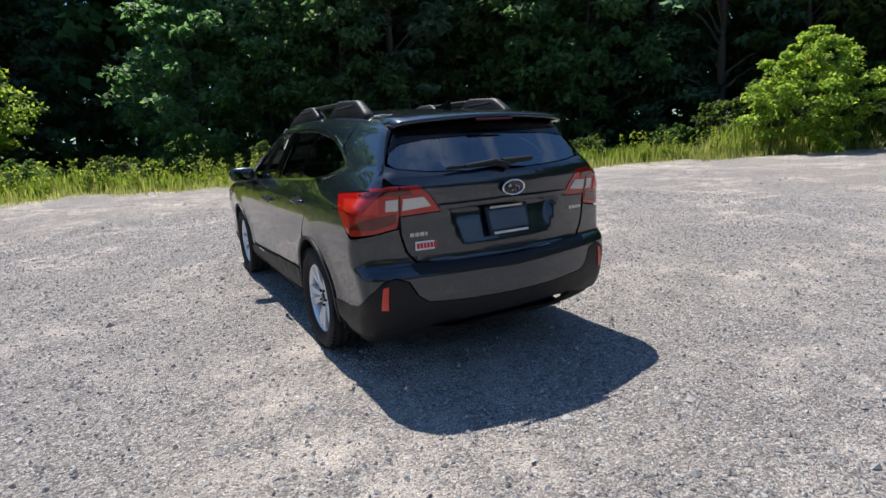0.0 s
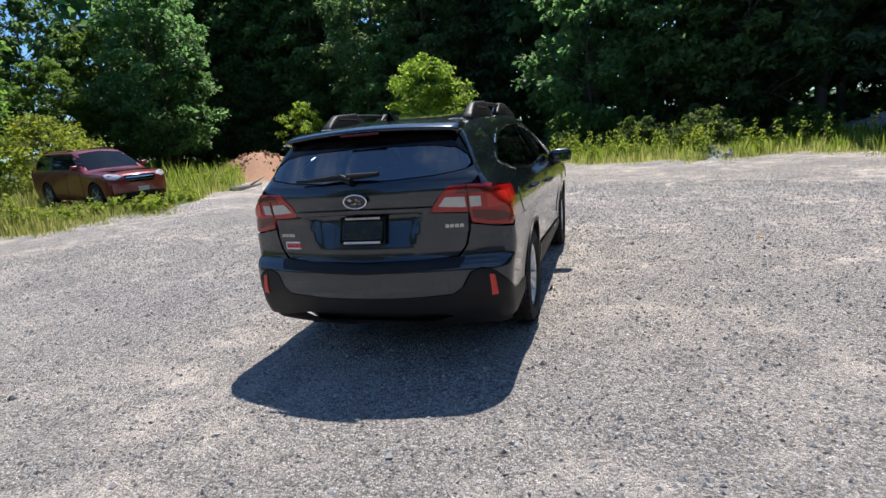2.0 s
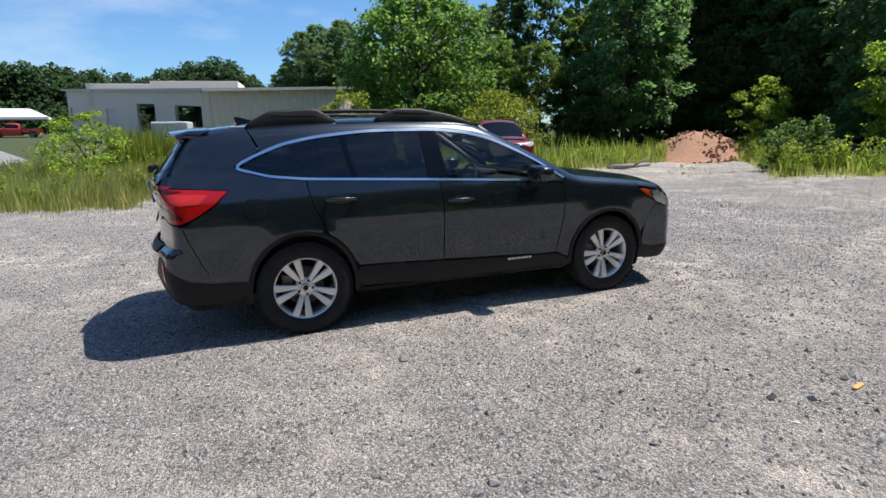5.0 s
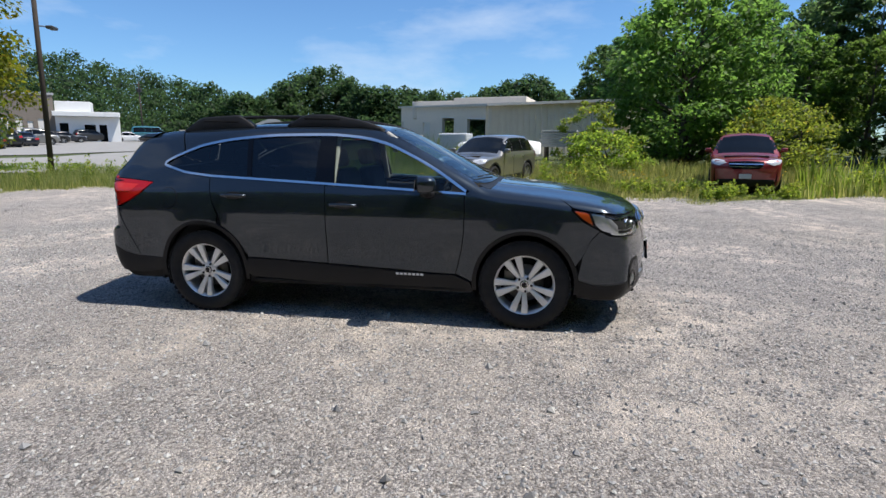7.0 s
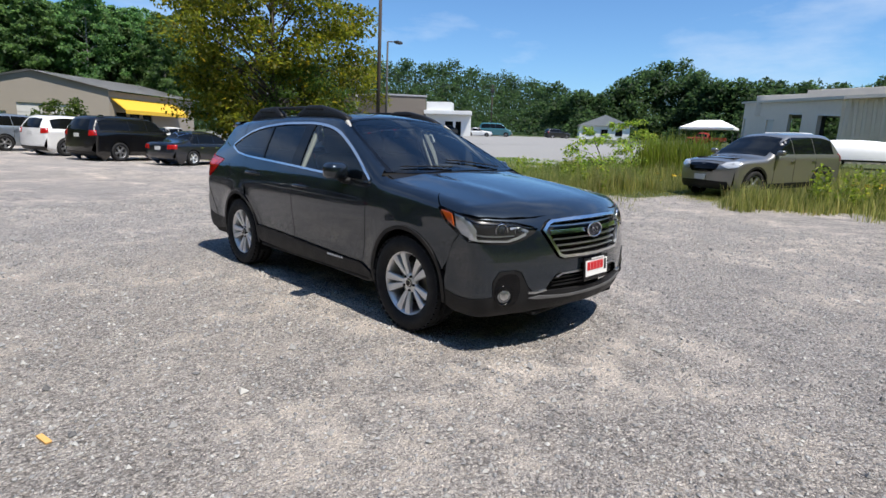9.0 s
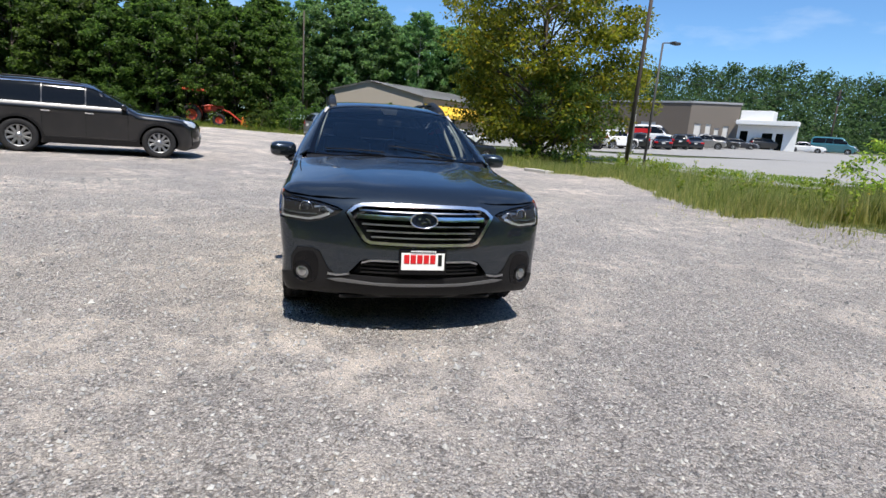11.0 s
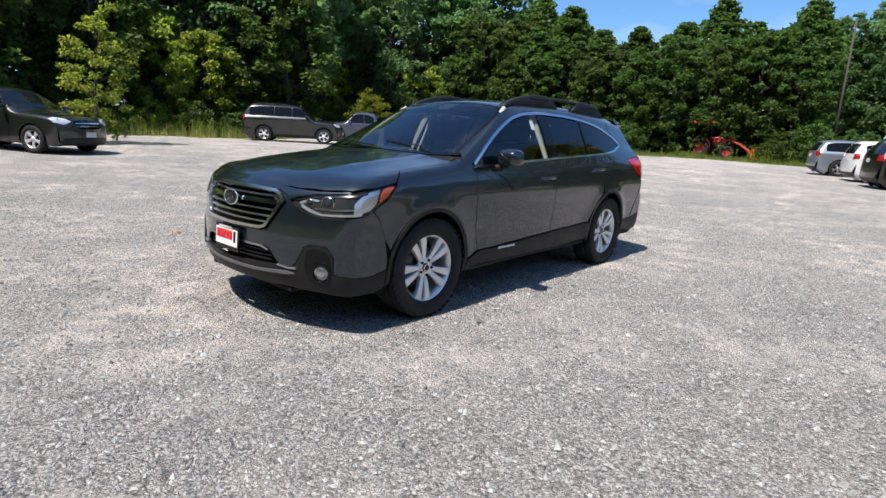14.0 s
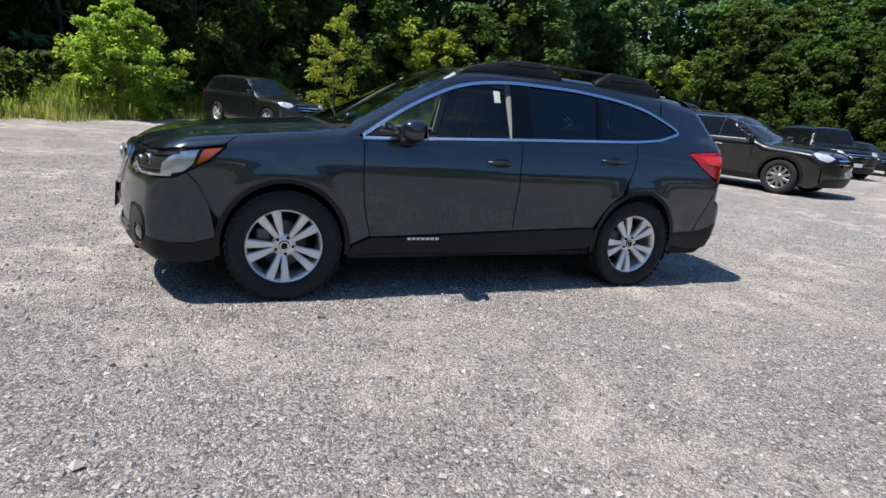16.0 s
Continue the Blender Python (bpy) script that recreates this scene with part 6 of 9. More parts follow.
def make_tree(name, seed, h, cr, z0, clumps, per, leaf, leaf_mat, bark, label, category="tree", shape="round", trunk=0.16, at=None, flat=0.6, group="", spread=0.30):
    """A tree: bent trunk with limbs, and a crown of leaf clumps with gaps."""
    rng = np.random.default_rng(seed)
    m = at if at is not None else pose(0, 0, -500)
    t = thing(name, m, label, category, group)
    bm = bmesh.new()
    lean = rng.normal(0, 0.03, 2)
    tp = [(lean[0] * h * k + 0.15 * math.sin(k * 5 + seed), lean[1] * h * k + 0.15 * math.cos(k * 4 + seed) - 0.15 * math.cos(seed), h * 0.93 * k - 0.15 * (k == 0)) for k in np.linspace(0, 1, 8)]
    limb(bm, tp, [trunk * (1 - 0.88 * k) * (1.25 if k == 0 else 1) for k in np.linspace(0, 1, 8)])
    bl = bmesh.new()
    cen, spr = [], []
    for i in range(clumps):
        u = (i + 0.5) / clumps
        if shape == "round":
            zz = z0 + (h - z0) * (0.03 + 0.97 * u)
            f = math.sqrt(max(0.0, 1 - ((zz - (z0 + (h - z0) * 0.42)) / ((h - z0) * (0.60 if zz > z0 + (h - z0) * 0.42 else 0.52))) ** 2))
        elif shape == "cone":
            zz = z0 + (h - z0) * (u**0.8)
            f = 1.02 - 0.97 * (zz - z0) / (h - z0)
        else:
            zz = z0 + (h - z0) * u
            f = min(1.0, 2.2 * (1 - u) ** 0.7) * (0.55 + 0.45 * min(1, u * 4))
        a = i * 2.39996 + rng.normal(0, 0.35)
        rr = cr * f * (0.45 + 0.60 * rng.random() ** 0.6) * (1 + 0.18 * math.sin(3 * a + seed) + 0.12 * math.sin(7 * zz + seed))
        k = min(max(zz / (h * 0.93), 0), 1)
        x0, y0 = np.interp(k, np.linspace(0, 1, 8), [p[0] for p in tp]), np.interp(k, np.linspace(0, 1, 8), [p[1] for p in tp])
        c = (x0 + rr * math.cos(a), y0 + rr * math.sin(a), zz + rng.normal(0, 0.15))
        cen.append(c)
        s = cr * spread * (0.6 + 0.8 * rng.random()) * (0.55 + 0.45 * f)
        spr.append((s, s, s * (0.55 if shape != "cone" else 0.35)))
        if i % 3 == 0 and rr > 0.25 * cr:
            zs = max(0.1, zz - rr * 0.55)
            ks = min(zs / (h * 0.93), 1)
            xs, ys = np.interp(ks, np.linspace(0, 1, 8), [p[0] for p in tp]), np.interp(ks, np.linspace(0, 1, 8), [p[1] for p in tp])
            r0 = trunk * (1 - 0.85 * ks) * 0.45
            limb(bl, [(xs, ys, zs), ((xs + c[0]) / 2 + rng.normal(0, 0.08), (ys + c[1]) / 2 + rng.normal(0, 0.08), (zs + c[2]) / 2 + 0.1 * rr), c], [r0, r0 * 0.6, r0 * 0.2], 5)
    part("trunk", smooth_mesh(bm, "trunk"), bark, t)
    tagged(part("branchwork", smooth_mesh(bl, "branchwork"), bark, t), kind="stuff")
    v, f = leaves(rng, np.array(cen), np.array(spr), per, leaf, 0.35, flat)
    ok = v.reshape(-1, 4, 3)[:, :, 2].min(1) > 0.02
    idx = np.repeat(ok, 4)
    keep = ok[f[:, 0] // 4]
    remap = np.cumsum(idx) - 1
    part("crown", fast_mesh("crown", v[idx], remap[f[keep]], leaf_mat), leaf_mat, t)
    return t


def at_ground(x, y, rz=0.0, s=1.0, sz=None, dz=-0.05):
    return Matrix.LocRotScale((x, y, float(ground_z(x, y)) + dz), Euler((0, 0, radians(rz))), (s, s, sz or s))


def polar(az, r):
    return r * math.cos(radians(az)), r * math.sin(radians(az))


def build_woods():
    rng = random.Random(11)
    first = {}

    def put(key, x, y, s, sz=None):
        rz = rng.uniform(0, 360)
        m = at_ground(x, y, rz, s, sz, -0.1)
        if key not in first:
            spec = dict(KINDS[key])
            first[key] = make_tree(at=m, **spec)
        else:
            copy_thing(first[key], Matrix.LocRotScale(m.translation, m.to_quaternion(), None) @ Matrix.Diagonal((s, s, sz or s, 1)) @ Matrix.Diagonal((1 / first[key].scale[0], 1 / first[key].scale[1], 1 / first[key].scale[2], 1)))

    G = "trees at the edge of the wood"
    KINDS = {
        "a": dict(name="woodland_tree", seed=1, h=11, cr=3.0, z0=0.6, clumps=110, per=84, leaf=0.28, leaf_mat=LEAF_MID, bark=BARK, label="leafy broad-leaved tree at the edge of the wood", group=G, trunk=0.17, spread=0.26),
        "b": dict(name="woodland_tree", seed=2, h=14, cr=3.4, z0=1.2, clumps=120, per=84, leaf=0.30, leaf_mat=LEAF_LIFTED, bark=BARK, label="dark green broad-leaved tree in the wood", group=G, trunk=0.20, spread=0.26),
        "c": dict(name="woodland_tree", seed=3, h=8, cr=2.6, z0=0.3, clumps=95, per=84, leaf=0.26, leaf_mat=LEAF_MID, bark=BARK, label="low bushy tree with branches to the ground", group=G, trunk=0.12, spread=0.28),
        "d": dict(name="conifer", seed=4, h=17, cr=3.0, z0=1.0, clumps=150, per=90, leaf=0.31, leaf_mat=NEEDLE, bark=BARK, label="tall dark conifer in the wood", group=G, shape="cone", trunk=0.22, flat=0.85, spread=0.28),
        "e": dict(name="woodland_tree", seed=6, h=17, cr=3.6, z0=3.5, clumps=120, per=84, leaf=0.36, leaf_mat=LEAF_LIFTED, bark=BARK_PALE, label="tall thin-stemmed tree with a high crown", group=G, trunk=0.19, spread=0.26),
        "p": dict(name="poplar", seed=7, h=10.5, cr=2.1, z0=0.5, clumps=130, per=90, leaf=0.27, leaf_mat=LEAF_MID, bark=BARK, label="slender poplar in a row of young trees", group=G, shape="column", trunk=0.15, spread=0.34),
        "f": dict(name="woodland_tree", seed=9, h=8, cr=2.6, z0=0.3, clumps=95, per=84, leaf=0.25, leaf_mat=LEAF_LIFTED, bark=BARK, label="low bushy tree with lightened blue-green leaves before the wood", group=G, trunk=0.12, spread=0.28),
        "g": dict(name="woodland_tree", seed=10, h=11, cr=3.0, z0=0.8, clumps=110, per=84, leaf=0.27, leaf_mat=LEAF_SIDELIT, bark=BARK, label="broad-leaved tree beside the meadow with green leaves brightened as if sunlit", group=G, trunk=0.17, spread=0.26),
        "l": dict(name="woodland_tree", seed=8, h=7, cr=2.4, z0=0.25, clumps=80, per=84, leaf=0.26, leaf_mat=LEAF_LIGHT, bark=BARK, label="light green young tree before the dark wood", group=G, trunk=0.10, spread=0.27),
    }
    # rows behind the edge of the lot
    az = 62.0
    while az > -176:
        e = float(edge_r(az))
        if az > 46:
            e = max(e, 25.0)
        deep = -146 < az
        if -104 < az < -80:
            e = max(e, 21.0)
        if az > -62:
            e += 3.4
        if 2 < az < 32:
            e = max(e, 26.0)
        if 26 < az < 46:
            e = max(e, 30.0) + 5.0
        if -82 < az < -64:
            e += 2.5
        step = math.degrees(2.7 / (e + 4))
        cut = float(np.interp(az, [46, 54, 57, 62], [1.0, 0.90, 0.78, 0.68]))
        if az > 44:
            put(rng.choice("ggf" if az > 52 else "fbd"), *polar(az + rng.uniform(-0.5, 0.5), e + 4.6 + rng.uniform(-0.6, 1.4)), cut * rng.uniform(0.75, 1.0))
            put(rng.choice("gbe"), *polar(az + rng.uniform(-1, 1), e + 9.5 + rng.uniform(-1, 1)), cut * rng.uniform(0.8, 1.0))
        elif deep:
            # lightened leaves on the backlit side, deeper greens where the sun strikes
            k = rng.choice("fbfdf" if az > -66 else "acacbcl")
            put(k, *polar(az + rng.uniform(-0.5, 0.5), e + 4.6 + rng.uniform(-0.6, 1.4)), cut * rng.uniform(0.8, 1.1))
            put(rng.choice("bbdea" if az < -66 else "bbdeb"), *polar(az + rng.uniform(-1, 1), e + 8.6 + rng.uniform(-1, 1)), cut * rng.uniform(0.9, 1.2))
            if int(az * 7) % 2 == 0:
                put(rng.choice("bde"), *polar(az + rng.uniform(-1, 1), e + 14 + rng.uniform(-1.5, 1.5)), cut * rng.uniform(1.1, 1.35))
        else:
            if -173 < az < -159:
                e = max(e, 35.0)
            tall = float(np.interp(az, [-176, -164, -160, -156, -152, -146], [0.95, 0.98, 0.92, 0.92, 1.05, 1.3]))
            put(rng.choice("ppa"), *polar(az + rng.uniform(-0.5, 0.5), e + 6.5 + rng.uniform(-1, 1)), tall * rng.uniform(0.75, 0.95))
            put("p", *polar(az + rng.uniform(-0.5, 0.5), e + 10 + rng.uniform(-1, 1.5)), tall * rng.uniform(0.95, 1.15))
            put("p", *polar(az + rng.uniform(-0.5, 0.5), e + 14 + rng.uniform(-1, 1.5)), tall * rng.uniform(1.05, 1.3))
        az -= step
    # behind the tan building and on round to the verge
    for az in np.arange(-176, -200, -2.0):
        put("e", *polar(az, 66 + rng.uniform(-2, 3)), rng.uniform(0.75, 0.95))
        put("b", *polar(az + 1, 72 + rng.uniform(-2, 3)), rng.uniform(0.85, 1.05))
    # behind the warehouse
    for az in np.arange(63, 84, 2.6):
        low = 0.66 if az < 72 else 0.80
        put(rng.choice("be"), *polar(az, 42 + rng.uniform(-2, 3) + (az > 72) * 26), low * rng.uniform(0.85, 1.0))
        put(rng.choice("ae"), *polar(az + 1, 50 + rng.uniform(-2, 3) + (az > 72) * 26), low * rng.uniform(0.95, 1.1))

    # trees that stand out
    G2 = "single trees"
    make_tree("broadleaf_tree", 21, 8.6, 3.7, 0.3, 230, 95, 0.21, LEAF_SIDELIT, BARK, "large dense green tree in the meadow beside the lamp pole", at=at_ground(8.2, 24.2), trunk=0.24, spread=0.24)
    make_tree("broadleaf_tree", 22, 13.0, 5.4, 0.8, 280, 210, 0.18, LEAF_YELLOW, BARK, "large yellow-green tree at the edge of the grass verge", at=at_ground(-24.8, 11.9), trunk=0.26, spread=0.22)
    make_tree("shrub_tree", 23, 4.6, 2.2, 0.2, 60, 108, 0.119, LEAF_MID, BARK, "leafy shrub under the large yellow-green tree", at=at_ground(-21.4, 11.3), trunk=0.07)
    make_tree("sapling", 24, 3.7, 1.55, 0.15, 110, 150, 0.105, LEAF_LIGHT, BARK, "bright yellow-green sapling at the edge of the wood", at=at_ground(4.75, -17.2), shape="column", trunk=0.05, spread=0.24)
    make_tree("sapling", 25, 4.9, 1.15, 0.3, 55, 72, 0.126, LEAF_LIGHT, BARK, "slender yellow-green sapling beside the parked crossover", at=at_ground(-3.1, -20.8), shape="column", trunk=0.05, spread=0.34)
    make_tree("young_tree", 26, 4.7, 1.75, 0.7, 90, 120, 0.13, LEAF_LIGHT, BARK, "bright green young tree before the dark wood", at=at_ground(21.2, 7.5), trunk=0.08, spread=0.30)
    make_tree("sapling", 27, 4.2, 1.25, 0.2, 64, 80, 0.125, LEAF_LIGHT, BARK, "yellowish sapling behind the mound of wood chips", at=at_ground(25.0, 16.4), shape="column", trunk=0.05, spread=0.32)
    make_tree("sapling", 28, 3.4, 1.3, 0.2, 50, 79, 0.119, LEAF_YELLOW, BARK, "yellow-tinged sapling beside the old pickup", at=at_ground(-21.5, -27.0), shape="column", trunk=0.05, spread=0.32)
    make_tree("sapling", 29, 3.0, 1.2, 0.1, 44, 72, 0.112, LEAF_LIGHT, BARK, "light green sapling in the meadow by the warehouse", at=at_ground(3.3, 20.0), trunk=0.04, spread=0.32)
    make_tree("sapling", 30, 2.2, 1.0, 0.1, 30, 50, 0.10, LEAF_LIGHT, BARK, "light green sapling in the grass verge", at=at_ground(-6.4, 17.8), trunk=0.04, spread=0.32)
    make_tree("shrub_tree", 31, 1.8, 1.2, 0.1, 26, 50, 0.10, LEAF_LIGHT, BARK, "leafy shrub on the verge of the yard", at=at_ground(-6.0, 14.6), trunk=0.04, spread=0.32)
    make_tree("shrub_tree", 32, 1.9, 1.5, 0.1, 60, 120, 0.105, LEAF_LIGHT, BARK, "thicket of light green sumac in the meadow", at=at_ground(3.9, 18.6), trunk=0.05, spread=0.30)
    make_tree("shrub_tree", 33, 2.8, 2.2, 0.1, 60, 99, 0.119, LEAF_LIGHT, BARK, "thicket of green shrubs behind the maroon car", at=at_ground(10.6, 19.4), trunk=0.05, spread=0.30)

    # bushes along the edge
    B = "bushes along the edge of the wood"
    bush = {}
    BK = [dict(name="bush", seed=41, h=1.6, cr=1.2, z0=0.05, clumps=36, per=52, leaf=0.15, leaf_mat=LEAF_MID, bark=BARK, label="green bush at the foot of the trees", category="bush", group=B, trunk=0.03, spread=0.36),
          dict(name="bush", seed=42, h=1.2, cr=1.0, z0=0.05, clumps=30, per=52, leaf=0.14, leaf_mat=LEAF_LIGHT, bark=BARK, label="light green bush in the tall grass", category="bush", group=B, trunk=0.03, spread=0.36),
          dict(name="bush", seed=43, h=2.2, cr=1.4, z0=0.05, clumps=44, per=52, leaf=0.16, leaf_mat=LEAF_MID, bark=BARK, label="dark green bush at the foot of the trees", category="bush", group=B, trunk=0.04, spread=0.34)]
    az = 45.0
    while az > -186:
        e = float(edge_r(az))
        if -104 < az < -80:
            e = max(e, 19.5)
        if -172 < az < -159:
            e += 6.0
        if 26 < az < 46:
            e += 3.0
        small = 0.55 if -62 < az < 46 else 1.0
        k = rng.choice((0, 0, 1, 2, 2) if az < -64 or az > 30 else (0, 2, 2, 2))
        x, y = polar(az, e + 2.4 + rng.uniform(-0.5, 1.2))
        m = at_ground(x, y, rng.uniform(0, 360), small * rng.uniform(0.8, 1.25))
        if k not in bush:
            bush[k] = make_tree(at=m, **BK[k])
        else:
            s = bush[k].scale[0]
            copy_thing(bush[k], m @ Matrix.Diagonal((1 / s, 1 / s, 1 / s, 1)))
        az -= math.degrees(2.1 / (e + 2.4)) * rng.uniform(0.8, 1.3)


build_woods()


def far_woods():
    """The wooded skyline far off, one mass of crowns, and the dark depth of the near wood."""
    rng = np.random.default_rng(77)
    cen, spr = [], []
    SKY_AZ = [62, 75, 81, 84, 86, 88, 91, 94, 97, 104, 108, 113, 116, 119, 122, 125, 129, 135, 143, 150, 170]
    SKY_EL = [7.5, 8.0, 7.9, 6.6, 4.9, 5.6, 7.5, 6.7, 5.4, 5.9, 6.3, 7.9, 7.2, 5.2, 5.3, 5.8, 6.7, 7.6, 7.6, 7.4, 7.0]
    for az in np.arange(62, 170, 0.62):
        crest = 0.45 + np.interp(az, SKY_AZ, SKY_EL) + 0.18 * math.sin(az * 2.3) + 0.14 * math.sin(az * 5.1) + rng.normal(0, 0.12)
        hill = float(np.interp(az, [121, 129], [0.0, 1.0]))
        for k in range(9):
            u = (k + 0.5 * rng.random()) / 8.5
            r = 118 + 8 * math.sin(az * 0.4) + (10 + 55 * hill) * u + rng.normal(0, 2.5)
            w = rng.uniform(2.2, 3.6) * (1.0 if u < 0.9 else 0.75) * (r / 125)
            x, y = polar(az + rng.normal(0, 0.35), r)
            cen.append((x, y, 1.0 + r * math.tan(radians(0.4 + (crest - 0.4) * min(u, 1.0))) - w * 0.75))
            spr.append((w, w, w * 0.85))
    v, f = leaves(rng, np.array(cen), np.array(spr), 230, 0.68, 0.2, 0.6)
    ob = part("far_woods", fast_mesh("far_woods", v, f, FAR_LEAF), FAR_LEAF)
    tagged(ob, "wooded hills along the skyline", "woods", kind="stuff")
    cen, spr = [], []
    for az in np.arange(54, -148, -0.9):
        r = max(float(edge_r(az)) + 20, 46.0 if az > 18 else 0.0) + rng.normal(0, 1.5)
        x, y = polar(az, r)
        z = float(ground_z(x, y))
        for k in np.linspace(0.3, 19, 9):
            cen.append((x + rng.normal(0, 1.0), y + rng.normal(0, 1.0), z + k))
            spr.append((1.6, 1.6, 1.3))
    v, f = leaves(rng, np.array(cen), np.array(spr), 42, 0.75, 0.2, 0.5)
    ob = part("deep_woods", fast_mesh("deep_woods", v, f, LEAF_LIFTED), LEAF_LIFTED)
    tagged(ob, "dark mass of leaves deep in the wood", "woods", kind="stuff")


far_woods()


def blades(rng, x, y, h, w, lean=0.35):
    """Bent grass blades: arrays of vertices and triangles."""
    n = len(x)
    a = rng.uniform(0, 2 * math.pi, n)
    b = rng.uniform(0, 2 * math.pi, n)
    l1 = lean * h * rng.random(n)
    sx, sy = np.cos(a) * w / 2, np.sin(a) * w / 2
    dx, dy = np.cos(b) * l1, np.sin(b) * l1
    z = ground_z(x, y) - 0.02
    v = np.stack([np.stack([x - sx, y - sy, z], -1), np.stack([x + sx, y + sy, z], -1), np.stack([x + dx * 0.3 + sx * 0.8, y + dy * 0.3 + sy * 0.8, z + h * 0.55], -1), np.stack([x + dx * 0.3 - sx * 0.8, y + dy * 0.3 - sy * 0.8, z + h * 0.55], -1), np.stack([x + dx, y + dy, z + h], -1)], 1)
    base = 5 * np.arange(n)[:, None]
    f = np.concatenate([base + np.array([[0, 1, 2]]), base + np.array([[0, 2, 3]]), base + np.array([[3, 2, 4]])], 0)
    return v.reshape(-1, 3), f


def grass(name, label, az0, az1, depth, n, h0, h1, w, mat_, seed, near=0.0, tuft=5):
    rng = np.random.default_rng(seed)
    k = n // tuft
    az = rng.uniform(az0, az1, k)
    e = edge_r(az)
    d = near + depth * rng.random(k) ** 1.5
    r = e + d - 0.15 - 0.9 * rng.random(k) ** 3
    x, y = r * np.cos(np.radians(az)), r * np.sin(np.radians(az))
    # the silver crossover stands on trodden grass
    bare = ((np.abs(x + 0.45 - 0.36 * (y - 13.6)) < 1.4) & (y > 9) & (y < 16.2)) | ((np.abs(x - 7.65 - 0.29 * (y - 13.3)) < 1.3) & (y > 9) & (y < 16.2))
    patch = np.array([noise.noise((float(u) * 0.45, float(v) * 0.45, seed)) for u, v in zip(x, y)])
    hh = (h0 + (h1 - h0) * np.clip(0.5 + patch + rng.normal(0, 0.15, k), 0, 1)) * np.clip(0.35 + d / 1.2, 0.35, 1) * np.where(bare, 0.22, 1.0)
    hh *= np.where(((x - 6.2) / 2.9) ** 2 + ((y - 11.4) / 2.9) ** 2 < 1, 0.45, 1.0)
    if az0 < -100:
        hh *= np.where((az > -66) & (az < 34), 0.5, np.where(az < -152, 0.45, 1.0))
    x, y, hh = np.repeat(x, tuft) + rng.normal(0, 0.07, k * tuft), np.repeat(y, tuft) + rng.normal(0, 0.07, k * tuft), np.repeat(hh, tuft) * rng.uniform(0.6, 1.15, k * tuft)
    v, f = blades(rng, x, y, hh, w * (0.6 + 0.8 * rng.random(k * tuft)))
    ob = part(name, fast_mesh(name, v, f, mat_), mat_)
    tagged(ob, label, "grass", kind="stuff")


grass("tall_grass", "tall green and straw-coloured grass at the foot of the wood", -186, 58, 3.4, 42000, 0.35, 0.95, 0.018, GRASS, 51)
grass("lush_weeds", "lush green weeds under the trees", -186, 58, 4.5, 26000, 0.5, 1.2, 0.04, GRASS_LUSH, 52, near=1.0, tuft=4)
grass("meadow_grass", "meadow of tall grass and weeds before the warehouse", 56, 118, 14.0, 60000, 0.25, 0.75, 0.018, GRASS, 53)
grass("verge_grass", "grass verge between the lot and the paved yard", 104, 172, 7.5, 48000, 0.16, 0.62, 0.016, GRASS, 54)
grass("reeds", "tall green reeds behind the silver crossover", 93, 108, 3.0, 5000, 1.0, 1.7, 0.035, GRASS_LUSH, 55, near=7.5, tuft=4)
grass("far_lawn", "mown grass strip beside the car park", 118, 160, 5.0, 14000, 0.10, 0.22, 0.04, GRASS_LUSH, 56, near=11.5)


